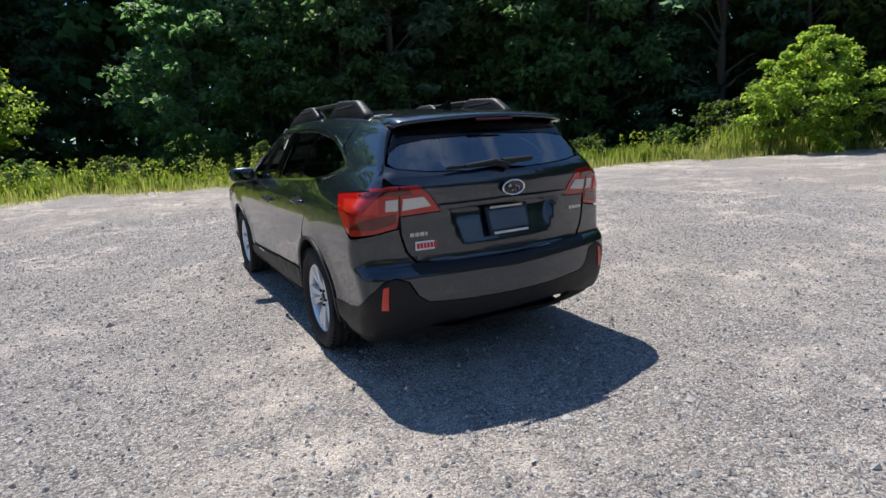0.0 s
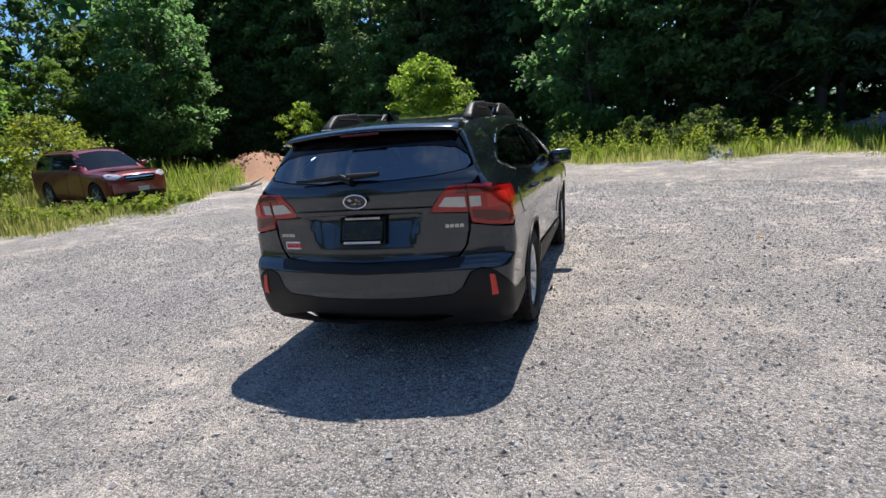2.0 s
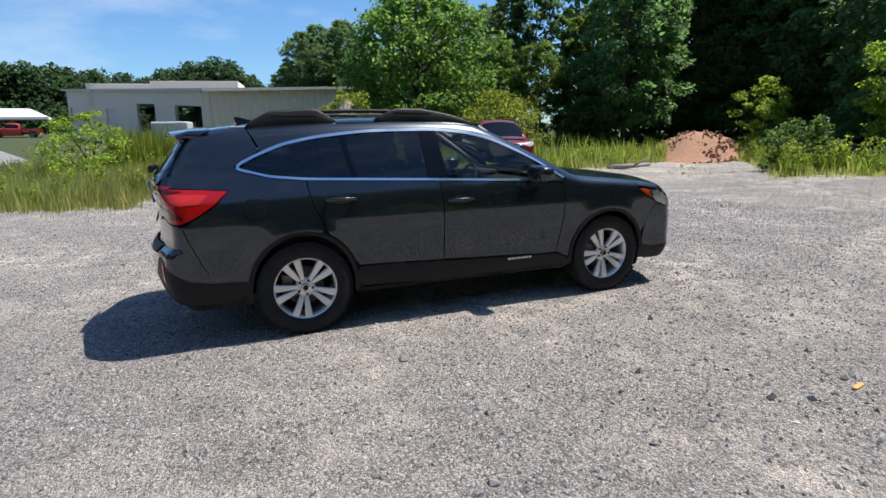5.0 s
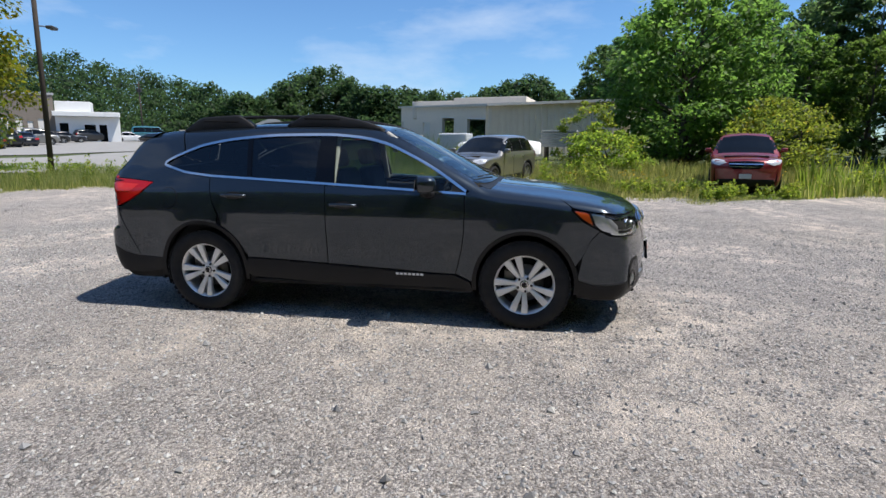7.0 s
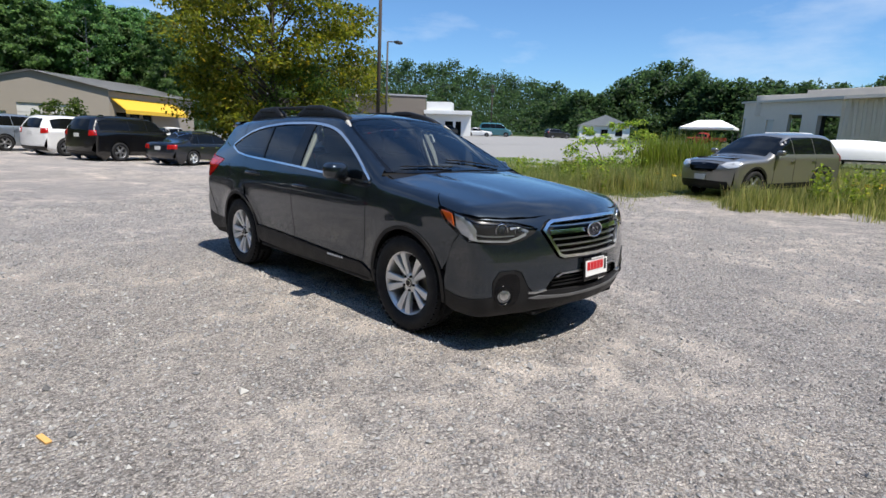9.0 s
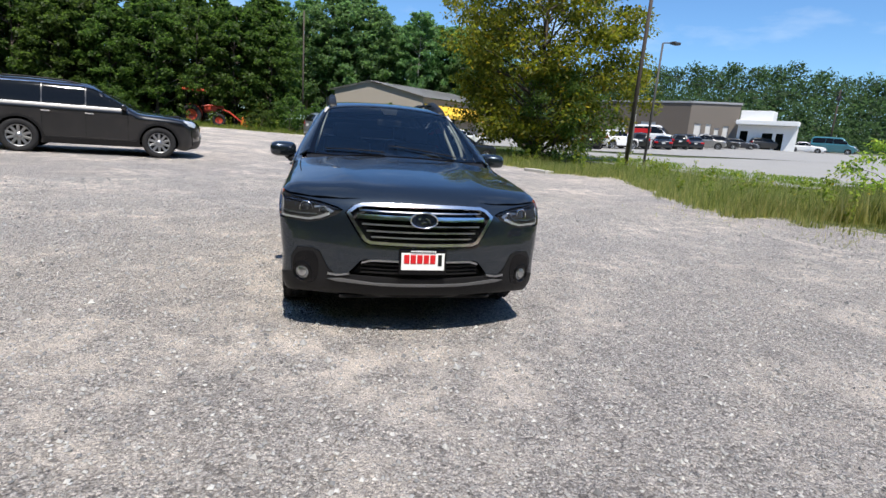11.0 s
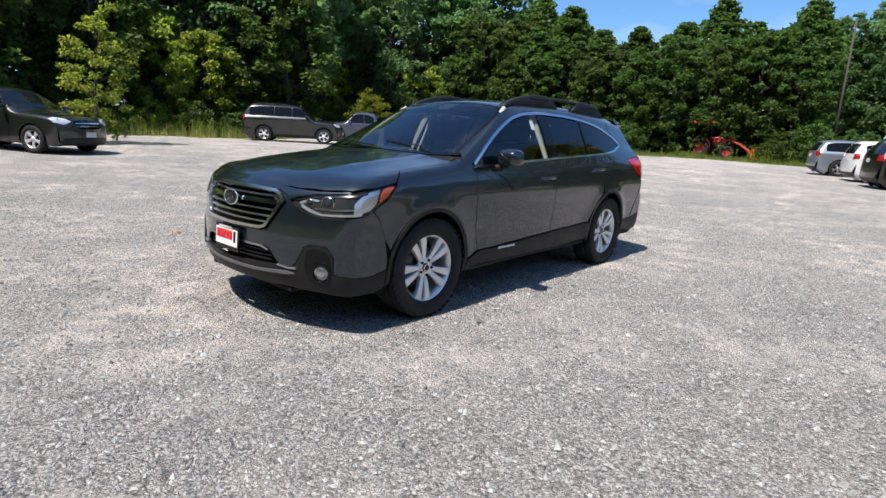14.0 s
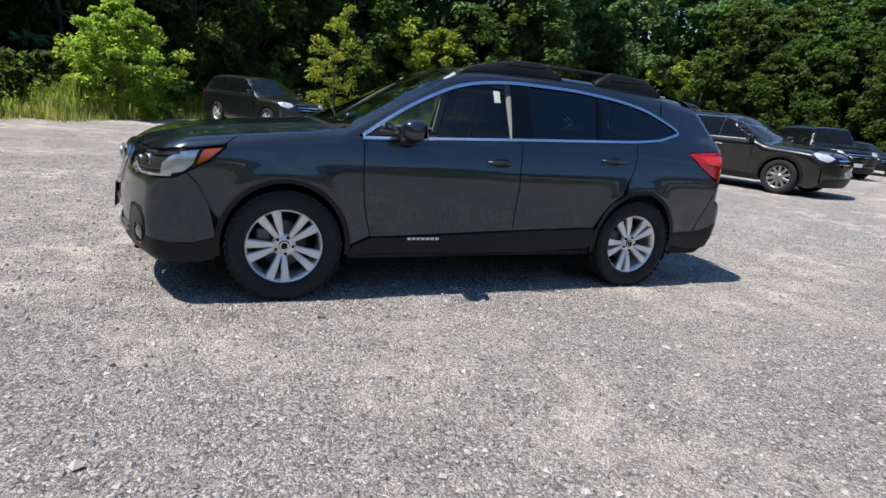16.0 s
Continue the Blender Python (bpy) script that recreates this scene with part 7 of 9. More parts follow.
def weeds():
    """Single tall weeds, small tufts on the gravel, and yellow flowers."""
    rng = np.random.default_rng(61)
    xs, ys, hs = [], [], []
    for x, y, n, s, h in ((-0.2, -6.2, 14, 0.10, 0.06), (-1.4, -7.0, 16, 0.12, 0.07), (-4.0, -6.3, 14, 0.1, 0.05), (3.0, -7.4, 12, 0.1, 0.06), (8.6, -4.9, 10, 0.1, 0.05), (-3.2, 7.2, 60, 0.5, 0.08), (-4.6, 7.4, 70, 0.6, 0.09), (-1.4, 7.9, 60, 0.5, 0.1), (-0.9, 12.6, 60, 0.5, 0.25), (-2.4, 12.2, 60, 0.4, 0.3), (5.9, 12.0, 60, 0.4, 0.35), (7.6, 12.4, 50, 0.4, 0.4), (-6.6, -17.4, 50, 0.8, 0.12), (-4.5, -18.8, 50, 0.8, 0.12), (-8.8, -18.6, 60, 0.8, 0.12), (1.2, 11.6, 60, 0.5, 0.14), (13.0, 8.3, 60, 0.8, 0.12), (12.3, -5.2, 60, 0.8, 0.10)):
        xs += list(x + rng.normal(0, s, n))
        ys += list(y + rng.normal(0, s, n))
        hs += list(h * rng.uniform(0.5, 1.5, n))
    v, f = blades(rng, np.array(xs), np.array(ys), np.array(hs), np.full(len(xs), 0.012), 0.9)
    tagged(part("weed_tufts", fast_mesh("weed_tufts", v, f, GRASS), GRASS), "small weed tufts growing through the gravel", "weeds", kind="stuff")
    cen, spr = [], []
    for _ in range(760):
        az = rng.choice([rng.uniform(58, 84), rng.uniform(20, 56), rng.uniform(-186, 20), rng.uniform(-100, 20), rng.uniform(-20, 40), rng.uniform(104, 170)])
        r = float(edge_r(az)) + 0.3 + (1.6 if az < 100 else 5.0) * rng.random()
        x, y = polar(az, r)
        h = rng.uniform(0.35, 0.95)
        if math.hypot(x - 6.2, y - 11.4) < 3.0:
            h *= 0.4
        for k in np.linspace(0.2, 1, 6):
            cen.append((x, y, float(ground_z(x, y)) + h * k))
            spr.append((0.11, 0.11, 0.09))
    v, f = leaves(rng, np.array(cen), np.array(spr), 8, 0.075, 0.1, 0.5)
    tagged(part("tall_weeds", fast_mesh("tall_weeds", v, f, LEAF_LIGHT), LEAF_LIGHT), "upright leafy weeds at the edge of the gravel", "weeds", kind="stuff")
    cen, spr = [], []
    for x, y, n, s in ((2.6, 12.9, 26, 0.35), (4.6, 14.6, 20, 0.8), (9.8, 14.6, 20, 0.9), (-3.5, 13.0, 12, 0.8), (11.6, 8.0, 10, 0.8)):
        for _ in range(n):
            a, b = x + rng.normal(0, s), y + rng.normal(0, s * 0.6)
            cen.append((a, b, float(ground_z(a, b)) + rng.uniform(0.15, 0.5)))
            spr.append((0.06, 0.06, 0.03))
    v, f = leaves(rng, np.array(cen), np.array(spr), 14, 0.04, 0.0, 0.6)
    tagged(part("yellow_flowers", fast_mesh("yellow_flowers", v, f, FLOWER_Y), FLOWER_Y), "patches of small yellow meadow flowers", "flowers", kind="stuff")


weeds()

# ---- the other vehicles ----
WINDOW_DARK = material("dark_window", (0.005, 0.006, 0.007), 0.06, vary=0.15, spec=0.3)
RIM_GREY = material("rim_grey", (0.33, 0.335, 0.34), 0.35, 0.8, vary=0.1)
HEAD_LENS = material("head_lens", (0.62, 0.64, 0.66), 0.15, 0.25, vary=0.15, scale=20, coat=0.8)
TAIL_LENS = material("tail_lens", (0.38, 0.012, 0.012), 0.15, vary=0.15, scale=20, coat=0.6)
PLATE_PALE = material("plate_pale", (0.55, 0.56, 0.55), 0.5, vary=0.08)

WHEELS = {}


def plain_wheel(parent, x, y, side, r, spokes=5, w=0.22, rim_mat=None):
    key = (round(r, 3), spokes, w)
    if key not in WHEELS:
        ty = tyre_mesh(r, w, r * 0.64)
        rim = lathe([(r * 0.60, -0.06), (r * 0.62, 0.02), (r * 0.645, 0.075), (r * 0.66, 0.086), (r * 0.635, 0.088), (r * 0.60, 0.06)], "y", 40)
        bm = bmesh.new()
        back = bpy.data.meshes.new("wheel_back")
        tmp = lathe([(0.001, -0.02), (r * 0.60, -0.02)], "y", 24)
        sp = bpy.data.meshes.new("spoke")
        b2 = spoke_bm(r * 0.10, r * 0.62, r * 0.16, r * (0.26 if spokes == 5 else 0.15), 0.055, 0.078, 0.0)
        b2.to_mesh(sp)
        b2.free()
        hub = lathe([(r * 0.20, 0.03), (r * 0.19, 0.060), (0.001, 0.066)], "y", 20)
        bm.free()
        WHEELS[key] = (ty, rim, tmp, sp, hub)
    ty, rim, back, sp, hubm = WHEELS[key]
    mat_ = rim_mat or RIM_GREY
    o = part("wheel", rim.copy(), mat_, parent)
    o.matrix_basis = pose(x, y, r, 0, 0, 0 if side > 0 else 180)
    part("tyre", ty, RUBBER, o)
    part("wheel_back", back, DARK, o)
    spm = sp.copy()
    for i in range(spokes):
        s = part("spoke", spm, mat_, o)
        s.matrix_basis = pose(0, 0, 0, 0, 360 / spokes * i + 18, 0)
    part("hub_cap", hubm.copy(), mat_, o)
    return o


def parked_car(name, label, category, m, L, W, H, wb, paint, hood_h, cowl, ws_top, roof_end, tail="suv", wheel=0.36, spokes=5, clad=False, group="", rim=None, roof_rails=False, grille_mat=None, front_over=0.92, detail=True, deck=None, chrome_belt=False, trunk_x=None):
    """A parked car. Lengths in metres, x from midway between the axles."""
    xf, xr = wb / 2 + front_over, wb / 2 + front_over - L
    hw = W / 2
    belt = H * (0.66 if tail == "suv" else 0.62) if deck is None else deck
    if tail == "suv":
        top = [(xr - 0.2, H * 0.90), (xr + 0.12, H * 0.955), (xr + 0.6, H * 0.985), ((xr + ws_top) / 2, H), (ws_top - 0.2, H * 0.985), (ws_top, H * 0.955)]
        rear = [(0.18, xr + 0.25), (0.32, xr + 0.06), (0.46, xr), (H * 0.42, xr + 0.005), (belt, xr + 0.04), (belt + 0.08, xr + 0.07), (H * 0.88, xr + 0.28), (H, xr + 0.45)]
    elif tail == "sedan":
        tx = trunk_x
        top = [(xr - 0.1, belt + 0.02), (xr + 0.05, belt + 0.06), (tx - 0.15, belt + 0.11), (tx + 0.25, belt + 0.20), (roof_end, H * 0.955), (roof_end + 0.45, H * 0.995), (ws_top - 0.25, H * 0.99), (ws_top, H * 0.955)]
        rear = [(0.18, xr + 0.25), (0.32, xr + 0.06), (0.46, xr), (belt - 0.05, xr + 0.02), (belt + 0.04, xr + 0.06), (belt + 0.2, xr + 0.3), (H, xr + 0.8)]
    else:  # pickup cab: the bed is added apart
        top = [(roof_end - 0.3, H * 0.80), (roof_end - 0.05, H * 0.95), (roof_end + 0.15, H * 0.985), ((roof_end + ws_top) / 2, H), (ws_top - 0.1, H * 0.985), (ws_top, H * 0.955)]
        rear = [(0.3, roof_end - 0.12), (belt, roof_end - 0.10), (H * 0.9, roof_end + 0.02), (H, roof_end + 0.1)]
    n = 3
    top += [(ws_top + (cowl - ws_top) * k / n, H * 0.955 + (hood_h + 0.03 - H * 0.955) * k / n) for k in range(1, n)]
    top += [(cowl, hood_h + 0.03), (cowl + 0.1, hood_h + 0.005), ((cowl + xf) / 2, hood_h - 0.03), (xf - 0.28, hood_h - 0.10), (xf - 0.08, hood_h - 0.18), (xf + 0.05, hood_h - 0.28)]
    front = [(0.18, xf - 0.2), (0.28, xf - 0.05), (0.42, xf), (hood_h - 0.35, xf - 0.005), (hood_h - 0.2, xf - 0.04), (hood_h - 0.08, xf - 0.14), (hood_h + 0.05, xf - 0.35)]
    width = [(0.15, hw * 0.87), (0.28, hw * 0.94), (0.45, hw * 0.975), (belt * 0.72, hw * 0.99), (belt - 0.09, hw), (belt - 0.03, hw * 0.985), (belt + 0.02, hw * 0.945), (belt + (H - belt) * 0.5, hw * 0.83), (belt + (H - belt) * 0.82, hw * 0.73), (H, hw * 0.60)]
    B = Body(tuple(zip(*width)), tuple(zip(*top)), tuple(zip(*front)), tuple(zip(*rear)), nose=0.36, tail=0.14 if tail != "pickup" else 0.02, cowl=cowl, round_=0.10, axis=belt * 0.55, side_front=0.03, pinch=0.03)
    S, T = B.S, B.T
    fa, ra = wb / 2 - 0.15, -(wb / 2) + 0.15
    fch, rch = B.upright(1, fa), B.upright(-1, ra)
    N, R = (lambda y, z: B.E(y, z, 1, fa)), (lambda y, z: B.E(y, z, -1, ra))
    SP = lambda pts: [S(*p) for p in pts]
    mir = lambda Lp: [(-u, v) for u, v in Lp[::-1] if abs(u) > 1e-4]
    car = thing(name, m, label, category, group)
    x0 = xr + 0.16 if tail != "pickup" else roof_end - 0.06
    x1 = xf - 0.24
    st = 0.085
    z_lo = 0.24
    ar = wheel + 0.055

    def arch(cx):
        a0 = math.degrees(math.asin(max(-0.95, (z_lo - wheel) / ar)))
        return arc_pts(cx, wheel, ar, ar, 180 - a0, a0, 16)

    low = [(x0, z_lo)]
    if tail != "pickup":
        low += arch(-wb / 2)
    low += arch(wb / 2) + [(x1, z_lo)]
    edge = SP(low)
    over = [T(x, 0.0) for x in np.linspace(x1, x0, 8)]
    for flip in (False, True):
        part("body", panel(B, [edge + over], B.long, st, 0.0, 0.02, flip), paint, car)
    yb = hw * 0.93
    capf = [N(0, z_lo), N(hw * 0.5, z_lo), N(hw * 0.85, z_lo), B.ES(x1 - 0.03, z_lo, 1, fa), B.ES(x1 - 0.03, hood_h - 0.22, 1, fa), N(hw * 0.80, hood_h - 0.13), N(hw * 0.5, hood_h - 0.09), N(0, hood_h - 0.07)]
    part("nose", panel(B, [capf + mir(capf)], fch, st, 0.002, 0.01), paint, car)
    if tail != "pickup":
        zt = H * 0.95 if tail == "suv" else belt + 0.05
        capr = [R(0, z_lo), R(hw * 0.5, z_lo), R(hw * 0.85, z_lo), B.ES(x0 + 0.05, z_lo, -1, ra), B.ES(x0 + 0.06, belt * 0.8, -1, ra)] + ([B.ES(x0 + 0.06, belt, -1, ra), B.ES(x0 + 0.30, H * 0.85, -1, ra), R(hw * 0.55, zt), R(0, zt + 0.01)] if tail == "suv" else [R(hw * 0.7, zt - 0.02), R(hw * 0.4, zt), R(0, zt)])
        part("tail", panel(B, [capr + mir(capr)], rch, st, 0.002, 0.01), paint, car)
    part("underbody", box((x1 - x0 - 0.1, W * 0.72, 0.10), ((x0 + x1) / 2, 0, 0.28), None, 0.03), DARK, car)
    # added near-black block keeps the hollow body dark behind the arches
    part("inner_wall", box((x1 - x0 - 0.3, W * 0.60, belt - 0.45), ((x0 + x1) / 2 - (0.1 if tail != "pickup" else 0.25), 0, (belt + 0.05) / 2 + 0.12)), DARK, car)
    # glass
    wsl = [T(cowl - 0.06, hw * 0.80), T((cowl + ws_top) / 2, hw * 0.74), T(ws_top + 0.08, hw * 0.66)]
    ws = wsl + [T(ws_top + 0.03, 0.0)] + [T(cowl - 0.06, -hw * 0.80), T((cowl + ws_top) / 2, -hw * 0.74), T(ws_top + 0.08, -hw * 0.66)][::-1] + [T(cowl - 0.01, 0.0)]
    part("windscreen", panel(B, [ws], B.long, st, 0.004, 0.006), WINDOW_DARK, car)
    roof_x = [xr + 0.12, xr + 0.5] if tail == "suv" else [roof_end, roof_end + 0.3]
    gx_end = xr + 0.42 if tail == "suv" else (trunk_x + 0.30 if tail == "sedan" else roof_end + 0.14)
    ztop = lambda x: float(np.interp(x, [gx_end, gx_end + 0.35, (gx_end + ws_top) / 2, ws_top - 0.1, ws_top + 0.15, cowl - 0.05], [belt + (H - belt) * (0.62 if tail == "suv" else 0.55), belt + (H - belt) * 0.76, belt + (H - belt) * 0.80, belt + (H - belt) * 0.78, belt + (H - belt) * 0.62, belt + 0.06]))
    cuts = [cowl - 0.22, -0.10 if tail != "pickup" else -0.5, -0.95, gx_end] if (tail == "suv") else ([cowl - 0.22, -0.16, -1.0, gx_end] if tail == "sedan" else [cowl - 0.20, roof_end + 0.75, gx_end])
    cuts = [c for i, c in enumerate(cuts) if i == 0 or c < cuts[i - 1] - 0.12]
    for flip in (False, True):
        for a, b in zip(cuts, cuts[1:]):
            a_, b_ = a - 0.014, b + 0.014
            lp = [(x, belt + 0.015) for x in np.linspace(a_, b_, 5)] + [(x, ztop(x)) for x in np.linspace(b_, a_, 6)]
            part("window", panel(B, [SP(lp)], B.long, st, 0.004, 0.006, flip), WINDOW_DARK, car)
        if chrome_belt:
            part("window_trim", strip_on(B, SP([(x, belt + 0.004) for x in np.linspace(cuts[0], cuts[-1], 14)]), B.long, 0.014, 0.006, 0.01, 0.08, flip), material("satin_trim", (0.34, 0.35, 0.36), 0.32, 1.0, vary=0.05), car)
            part("window_trim", strip_on(B, SP([(x, ztop(x) + 0.02) for x in np.linspace(cuts[0] + 0.1, cuts[-1], 18)]), B.long, 0.022, 0.006, 0.01, 0.08, flip), CHROME, car)
        # door gaps and handles
        if detail:
            for gx in cuts[:-1] if tail != "pickup" else cuts[:2]:
                part("door_gap", strip_on(B, SP([(gx - 0.02 * (belt - z), z) for z in np.linspace(belt - 0.01, 0.36, 8)]), B.long, 0.010, 0.003, 0.006, 0.1, flip), DARK, car)
            for gx in cuts[1:-1] if tail != "pickup" else cuts[1:2]:
                hx = gx + 0.16
                part("door_handle", panel(B, [SP([(hx, belt - 0.13), (hx - 0.17, belt - 0.125), (hx - 0.17, belt - 0.155), (hx, belt - 0.16)])], B.long, st, 0.03, 0.03, flip), CHROME if chrome_belt else paint, car)
        # lamps
        part("head_lamp", panel(B, [[N(hw * 0.52, hood_h - 0.22), N(hw * 0.60, hood_h - 0.15), N(hw * 0.80, hood_h - 0.12), B.ES(xf - 0.42, hood_h - 0.15, 1, fa), B.ES(xf - 0.30, hood_h - 0.25, 1, fa), N(hw * 0.72, hood_h - 0.30)]], fch, 0.06, 0.008, 0.015, flip), HEAD_LENS, car)
        if tail == "suv":
            part("tail_lamp", panel(B, [[R(hw * 0.66, belt - 0.20), R(hw * 0.68, belt + 0.02), B.ES(xr + 0.28, belt + 0.03, -1, ra), B.ES(xr + 0.22, belt - 0.17, -1, ra)]], rch, 0.06, 0.010, 0.015, flip), TAIL_LENS, car)
        elif tail == "sedan":
            part("tail_lamp", panel(B, [[R(hw * 0.58, belt - 0.22), R(hw * 0.60, belt - 0.04), B.ES(xr + 0.26, belt - 0.03, -1, ra), B.ES(xr + 0.22, belt - 0.20, -1, ra)]], rch, 0.06, 0.010, 0.015, flip), TAIL_LENS, car)
        if clad:
            sill = [(wb / 2 - ar - 0.01, z_lo + 0.01), (-wb / 2 + ar + 0.01, z_lo + 0.01), (-wb / 2 + ar + 0.01, 0.40), (wb / 2 - ar - 0.01, 0.38)]
            part("sill_cladding", panel(B, [SP(sill)], B.long, st, 0.012, 0.02, flip), PLASTIC, car)
            for cx in (wb / 2, -wb / 2):
                part("arch_lip", panel(B, [SP(arc_pts(cx, wheel, ar + 0.055, ar + 0.055, -8, 188, 16) + arc_pts(cx, wheel, ar, ar, 188, -8, 16))], B.long, st, 0.012, 0.02, flip), PLASTIC, car)
        s = -1 if flip else 1
        bm = box((0.13, 0.20, 0.13), (cowl - 0.30, s * (hw + 0.075), belt + 0.06), None, 0.045, 3)
        bm_box(bm, (0.06, 0.10, 0.04), (cowl - 0.28, s * (hw - 0.02), belt), None, 0.01)
        part("door_mirror", smooth_mesh(bm), paint, car)
        for cx in (wb / 2, -wb / 2):
            plain_wheel(car, cx, s * (hw - 0.115), s, wheel, spokes, rim_mat=rim)
        if roof_rails:
            zr_ = [float(B.long(np.array([B.T(x, hw * 0.60)]))[0][2]) for x in np.linspace(xr + 0.5, ws_top - 0.25, 6)]
            part("roof_rail", ring_tube([(x, s * hw * 0.60, z + (0.04 if 0 < i < 5 else -0.01)) for i, (x, z) in enumerate(zip(np.linspace(xr + 0.5, ws_top - 0.25, 6), zr_))], 0.017, closed=False), PLASTIC, car)
    if tail == "suv":
        rw = [R(hw * 0.62, belt + 0.03), R(hw * 0.60, belt + 0.12), R(hw * 0.48, H * 0.90), R(0, H * 0.915)]
        rw = [R(0, belt + 0.03)] + rw
        part("rear_window", panel(B, [rw + mir(rw)], rch, st, 0.008, 0.01), WINDOW_DARK, car)
        part("number_plate", panel(B, [[R(0.16, belt - 0.26), R(0.16, belt - 0.11), R(-0.16, belt - 0.11), R(-0.16, belt - 0.26)]], rch, 0.08, 0.010, 0.01), PLATE_PALE, car)
        part("rear_apron", panel(B, [[R(hw * 0.86, 0.25), R(hw * 0.84, 0.42), R(0, 0.40), R(-hw * 0.84, 0.42), R(-hw * 0.86, 0.25)]], rch, st, 0.012, 0.02), PLASTIC, car)
    elif tail == "sedan":
        bg = [T(roof_end - 0.02, hw * 0.56), T((roof_end + trunk_x) / 2, hw * 0.64), T(trunk_x + 0.06, hw * 0.68)]
        bgm = [T(roof_end - 0.02, -hw * 0.56), T((roof_end + trunk_x) / 2, -hw * 0.64), T(trunk_x + 0.06, -hw * 0.68)]
        part("rear_window", panel(B, [bg + bgm[::-1]], B.long, st, 0.004, 0.006), WINDOW_DARK, car)
        part("number_plate", panel(B, [[R(0.16, belt - 0.26), R(0.16, belt - 0.11), R(-0.16, belt - 0.11), R(-0.16, belt - 0.26)]], rch, 0.08, 0.010, 0.01), PLATE_PALE, car)
    gr = [N(0, hood_h - 0.40), N(hw * 0.34, hood_h - 0.39), N(hw * 0.46, hood_h - 0.28), N(hw * 0.46, hood_h - 0.19), N(0, hood_h - 0.165)]
    g_ = part("grille", panel(B, [gr + mir(gr)], fch, st, 0.008, 0.02), GLOSS_BLACK, car)
    for k in (0.33, 0.255):
        part("grille_bar", panel(B, [[N(hw * 0.44, hood_h - k + 0.012), N(0, hood_h - k + 0.012), N(-hw * 0.44, hood_h - k + 0.012), N(-hw * 0.44, hood_h - k - 0.012), N(0, hood_h - k - 0.012), N(hw * 0.44, hood_h - k - 0.012)]], fch, st, 0.018, 0.02), grille_mat or CHROME, g_)
    part("front_apron", panel(B, [[N(hw * 0.80, 0.25), N(hw * 0.74, 0.44), N(0, 0.46), N(-hw * 0.74, 0.44), N(-hw * 0.80, 0.25)]], fch, st, 0.010, 0.02), PLASTIC, car)
    part("front_plate", panel(B, [[N(0.155, 0.47), N(0.155, 0.60), N(-0.155, 0.60), N(-0.155, 0.47)]], fch, 0.08, 0.03, 0.03), PLATE_PALE, car)
    car["body_axis"] = 0.0
    return car


def on_lot(x, y, heading, s=1.0):
    """A pose on the ground, level with the slope there."""
    z = float(ground_z(x, y))
    e = 1.2
    dx, dy = math.cos(radians(heading)), math.sin(radians(heading))
    sl = (float(ground_z(x + e * dx, y + e * dy)) - float(ground_z(x - e * dx, y - e * dy))) / (2 * e)
    sd = (float(ground_z(x - e * dy, y + e * dx)) - float(ground_z(x + e * dy, y - e * dx))) / (2 * e)
    return Matrix.LocRotScale((x, y, z), Euler((math.atan(sd), -math.atan(sl), radians(heading))), (s, s, s))


BLACK_PAINT = car_paint("black_paint", (0.003, 0.003, 0.004), 0.2)
CHARCOAL = car_paint("charcoal_paint", (0.010, 0.011, 0.012), 0.15)
MAROON = car_paint("maroon_paint", (0.19, 0.012, 0.016), 0.3)
SILVER_PAINT = car_paint("silver_paint", (0.27, 0.265, 0.25), 0.7)
GREEN_GREY = car_paint("green_grey_paint", (0.007, 0.010, 0.010), 0.1)
WHITE_PAINT = car_paint("white_paint", (0.78, 0.78, 0.77), 0.0)
NAVY = car_paint("navy_paint", (0.006, 0.009, 0.018), 0.15)
PALE_BLUE = car_paint("pale_blue_paint", (0.28, 0.32, 0.36), 0.6)
BLUE_GREY = car_paint("blue_grey_paint", (0.05, 0.065, 0.09), 0.2)
RED_PAINT = car_paint("red_paint", (0.45, 0.03, 0.025), 0.0)
LOT = "vehicles parked round the lot"

parked_car("crossover", "black crossover with chrome trim parked across the lot", "car", on_lot(-11.5, -6.75, 104, 1.11), 4.90, 1.91, 1.69, 2.825, BLACK_PAINT, 1.08, 0.98, 0.05, -1.9, wheel=0.375, spokes=10, clad=True, group=LOT, roof_rails=True, chrome_belt=True, front_over=0.98)
parked_car("crossover", "charcoal grey crossover parked before the trees", "car", on_lot(0.25, -17.4, 121, 1.08), 4.77, 1.84, 1.68, 2.857, CHARCOAL, 1.08, 0.95, 0.05, -1.8, wheel=0.36, spokes=5, group=LOT, rim=ALLOY, front_over=0.95)
parked_car("crossover", "silver grey crossover with a black roof in the tall grass", "car", on_lot(-0.45, 13.6, -110, 1.02), 4.40, 1.82, 1.66, 2.64, SILVER_PAINT, 1.06, 0.90, 0.0, -1.7, wheel=0.355, spokes=5, clad=True, group=LOT, grille_mat=GLOSS_BLACK, front_over=0.90)
parked_car("family_suv", "maroon three-row utility car at the edge of the meadow", "car", on_lot(7.5, 13.35, -106, 0.95), 5.10, 1.93, 1.78, 3.04, MAROON, 1.13, 1.05, 0.15, -2.0, wheel=0.385, spokes=5, group=LOT, front_over=0.92, roof_rails=True)
parked_car("utility_car", "dark grey-green boxy utility car before the wood", "car", on_lot(-14.0, -24.3, 139, 1.13), 4.91, 1.87, 1.82, 2.89, GREEN_GREY, 1.12, 0.92, 0.25, -2.1, wheel=0.37, spokes=5, clad=True, group=LOT, roof_rails=True, rim=ALLOY, front_over=0.90)
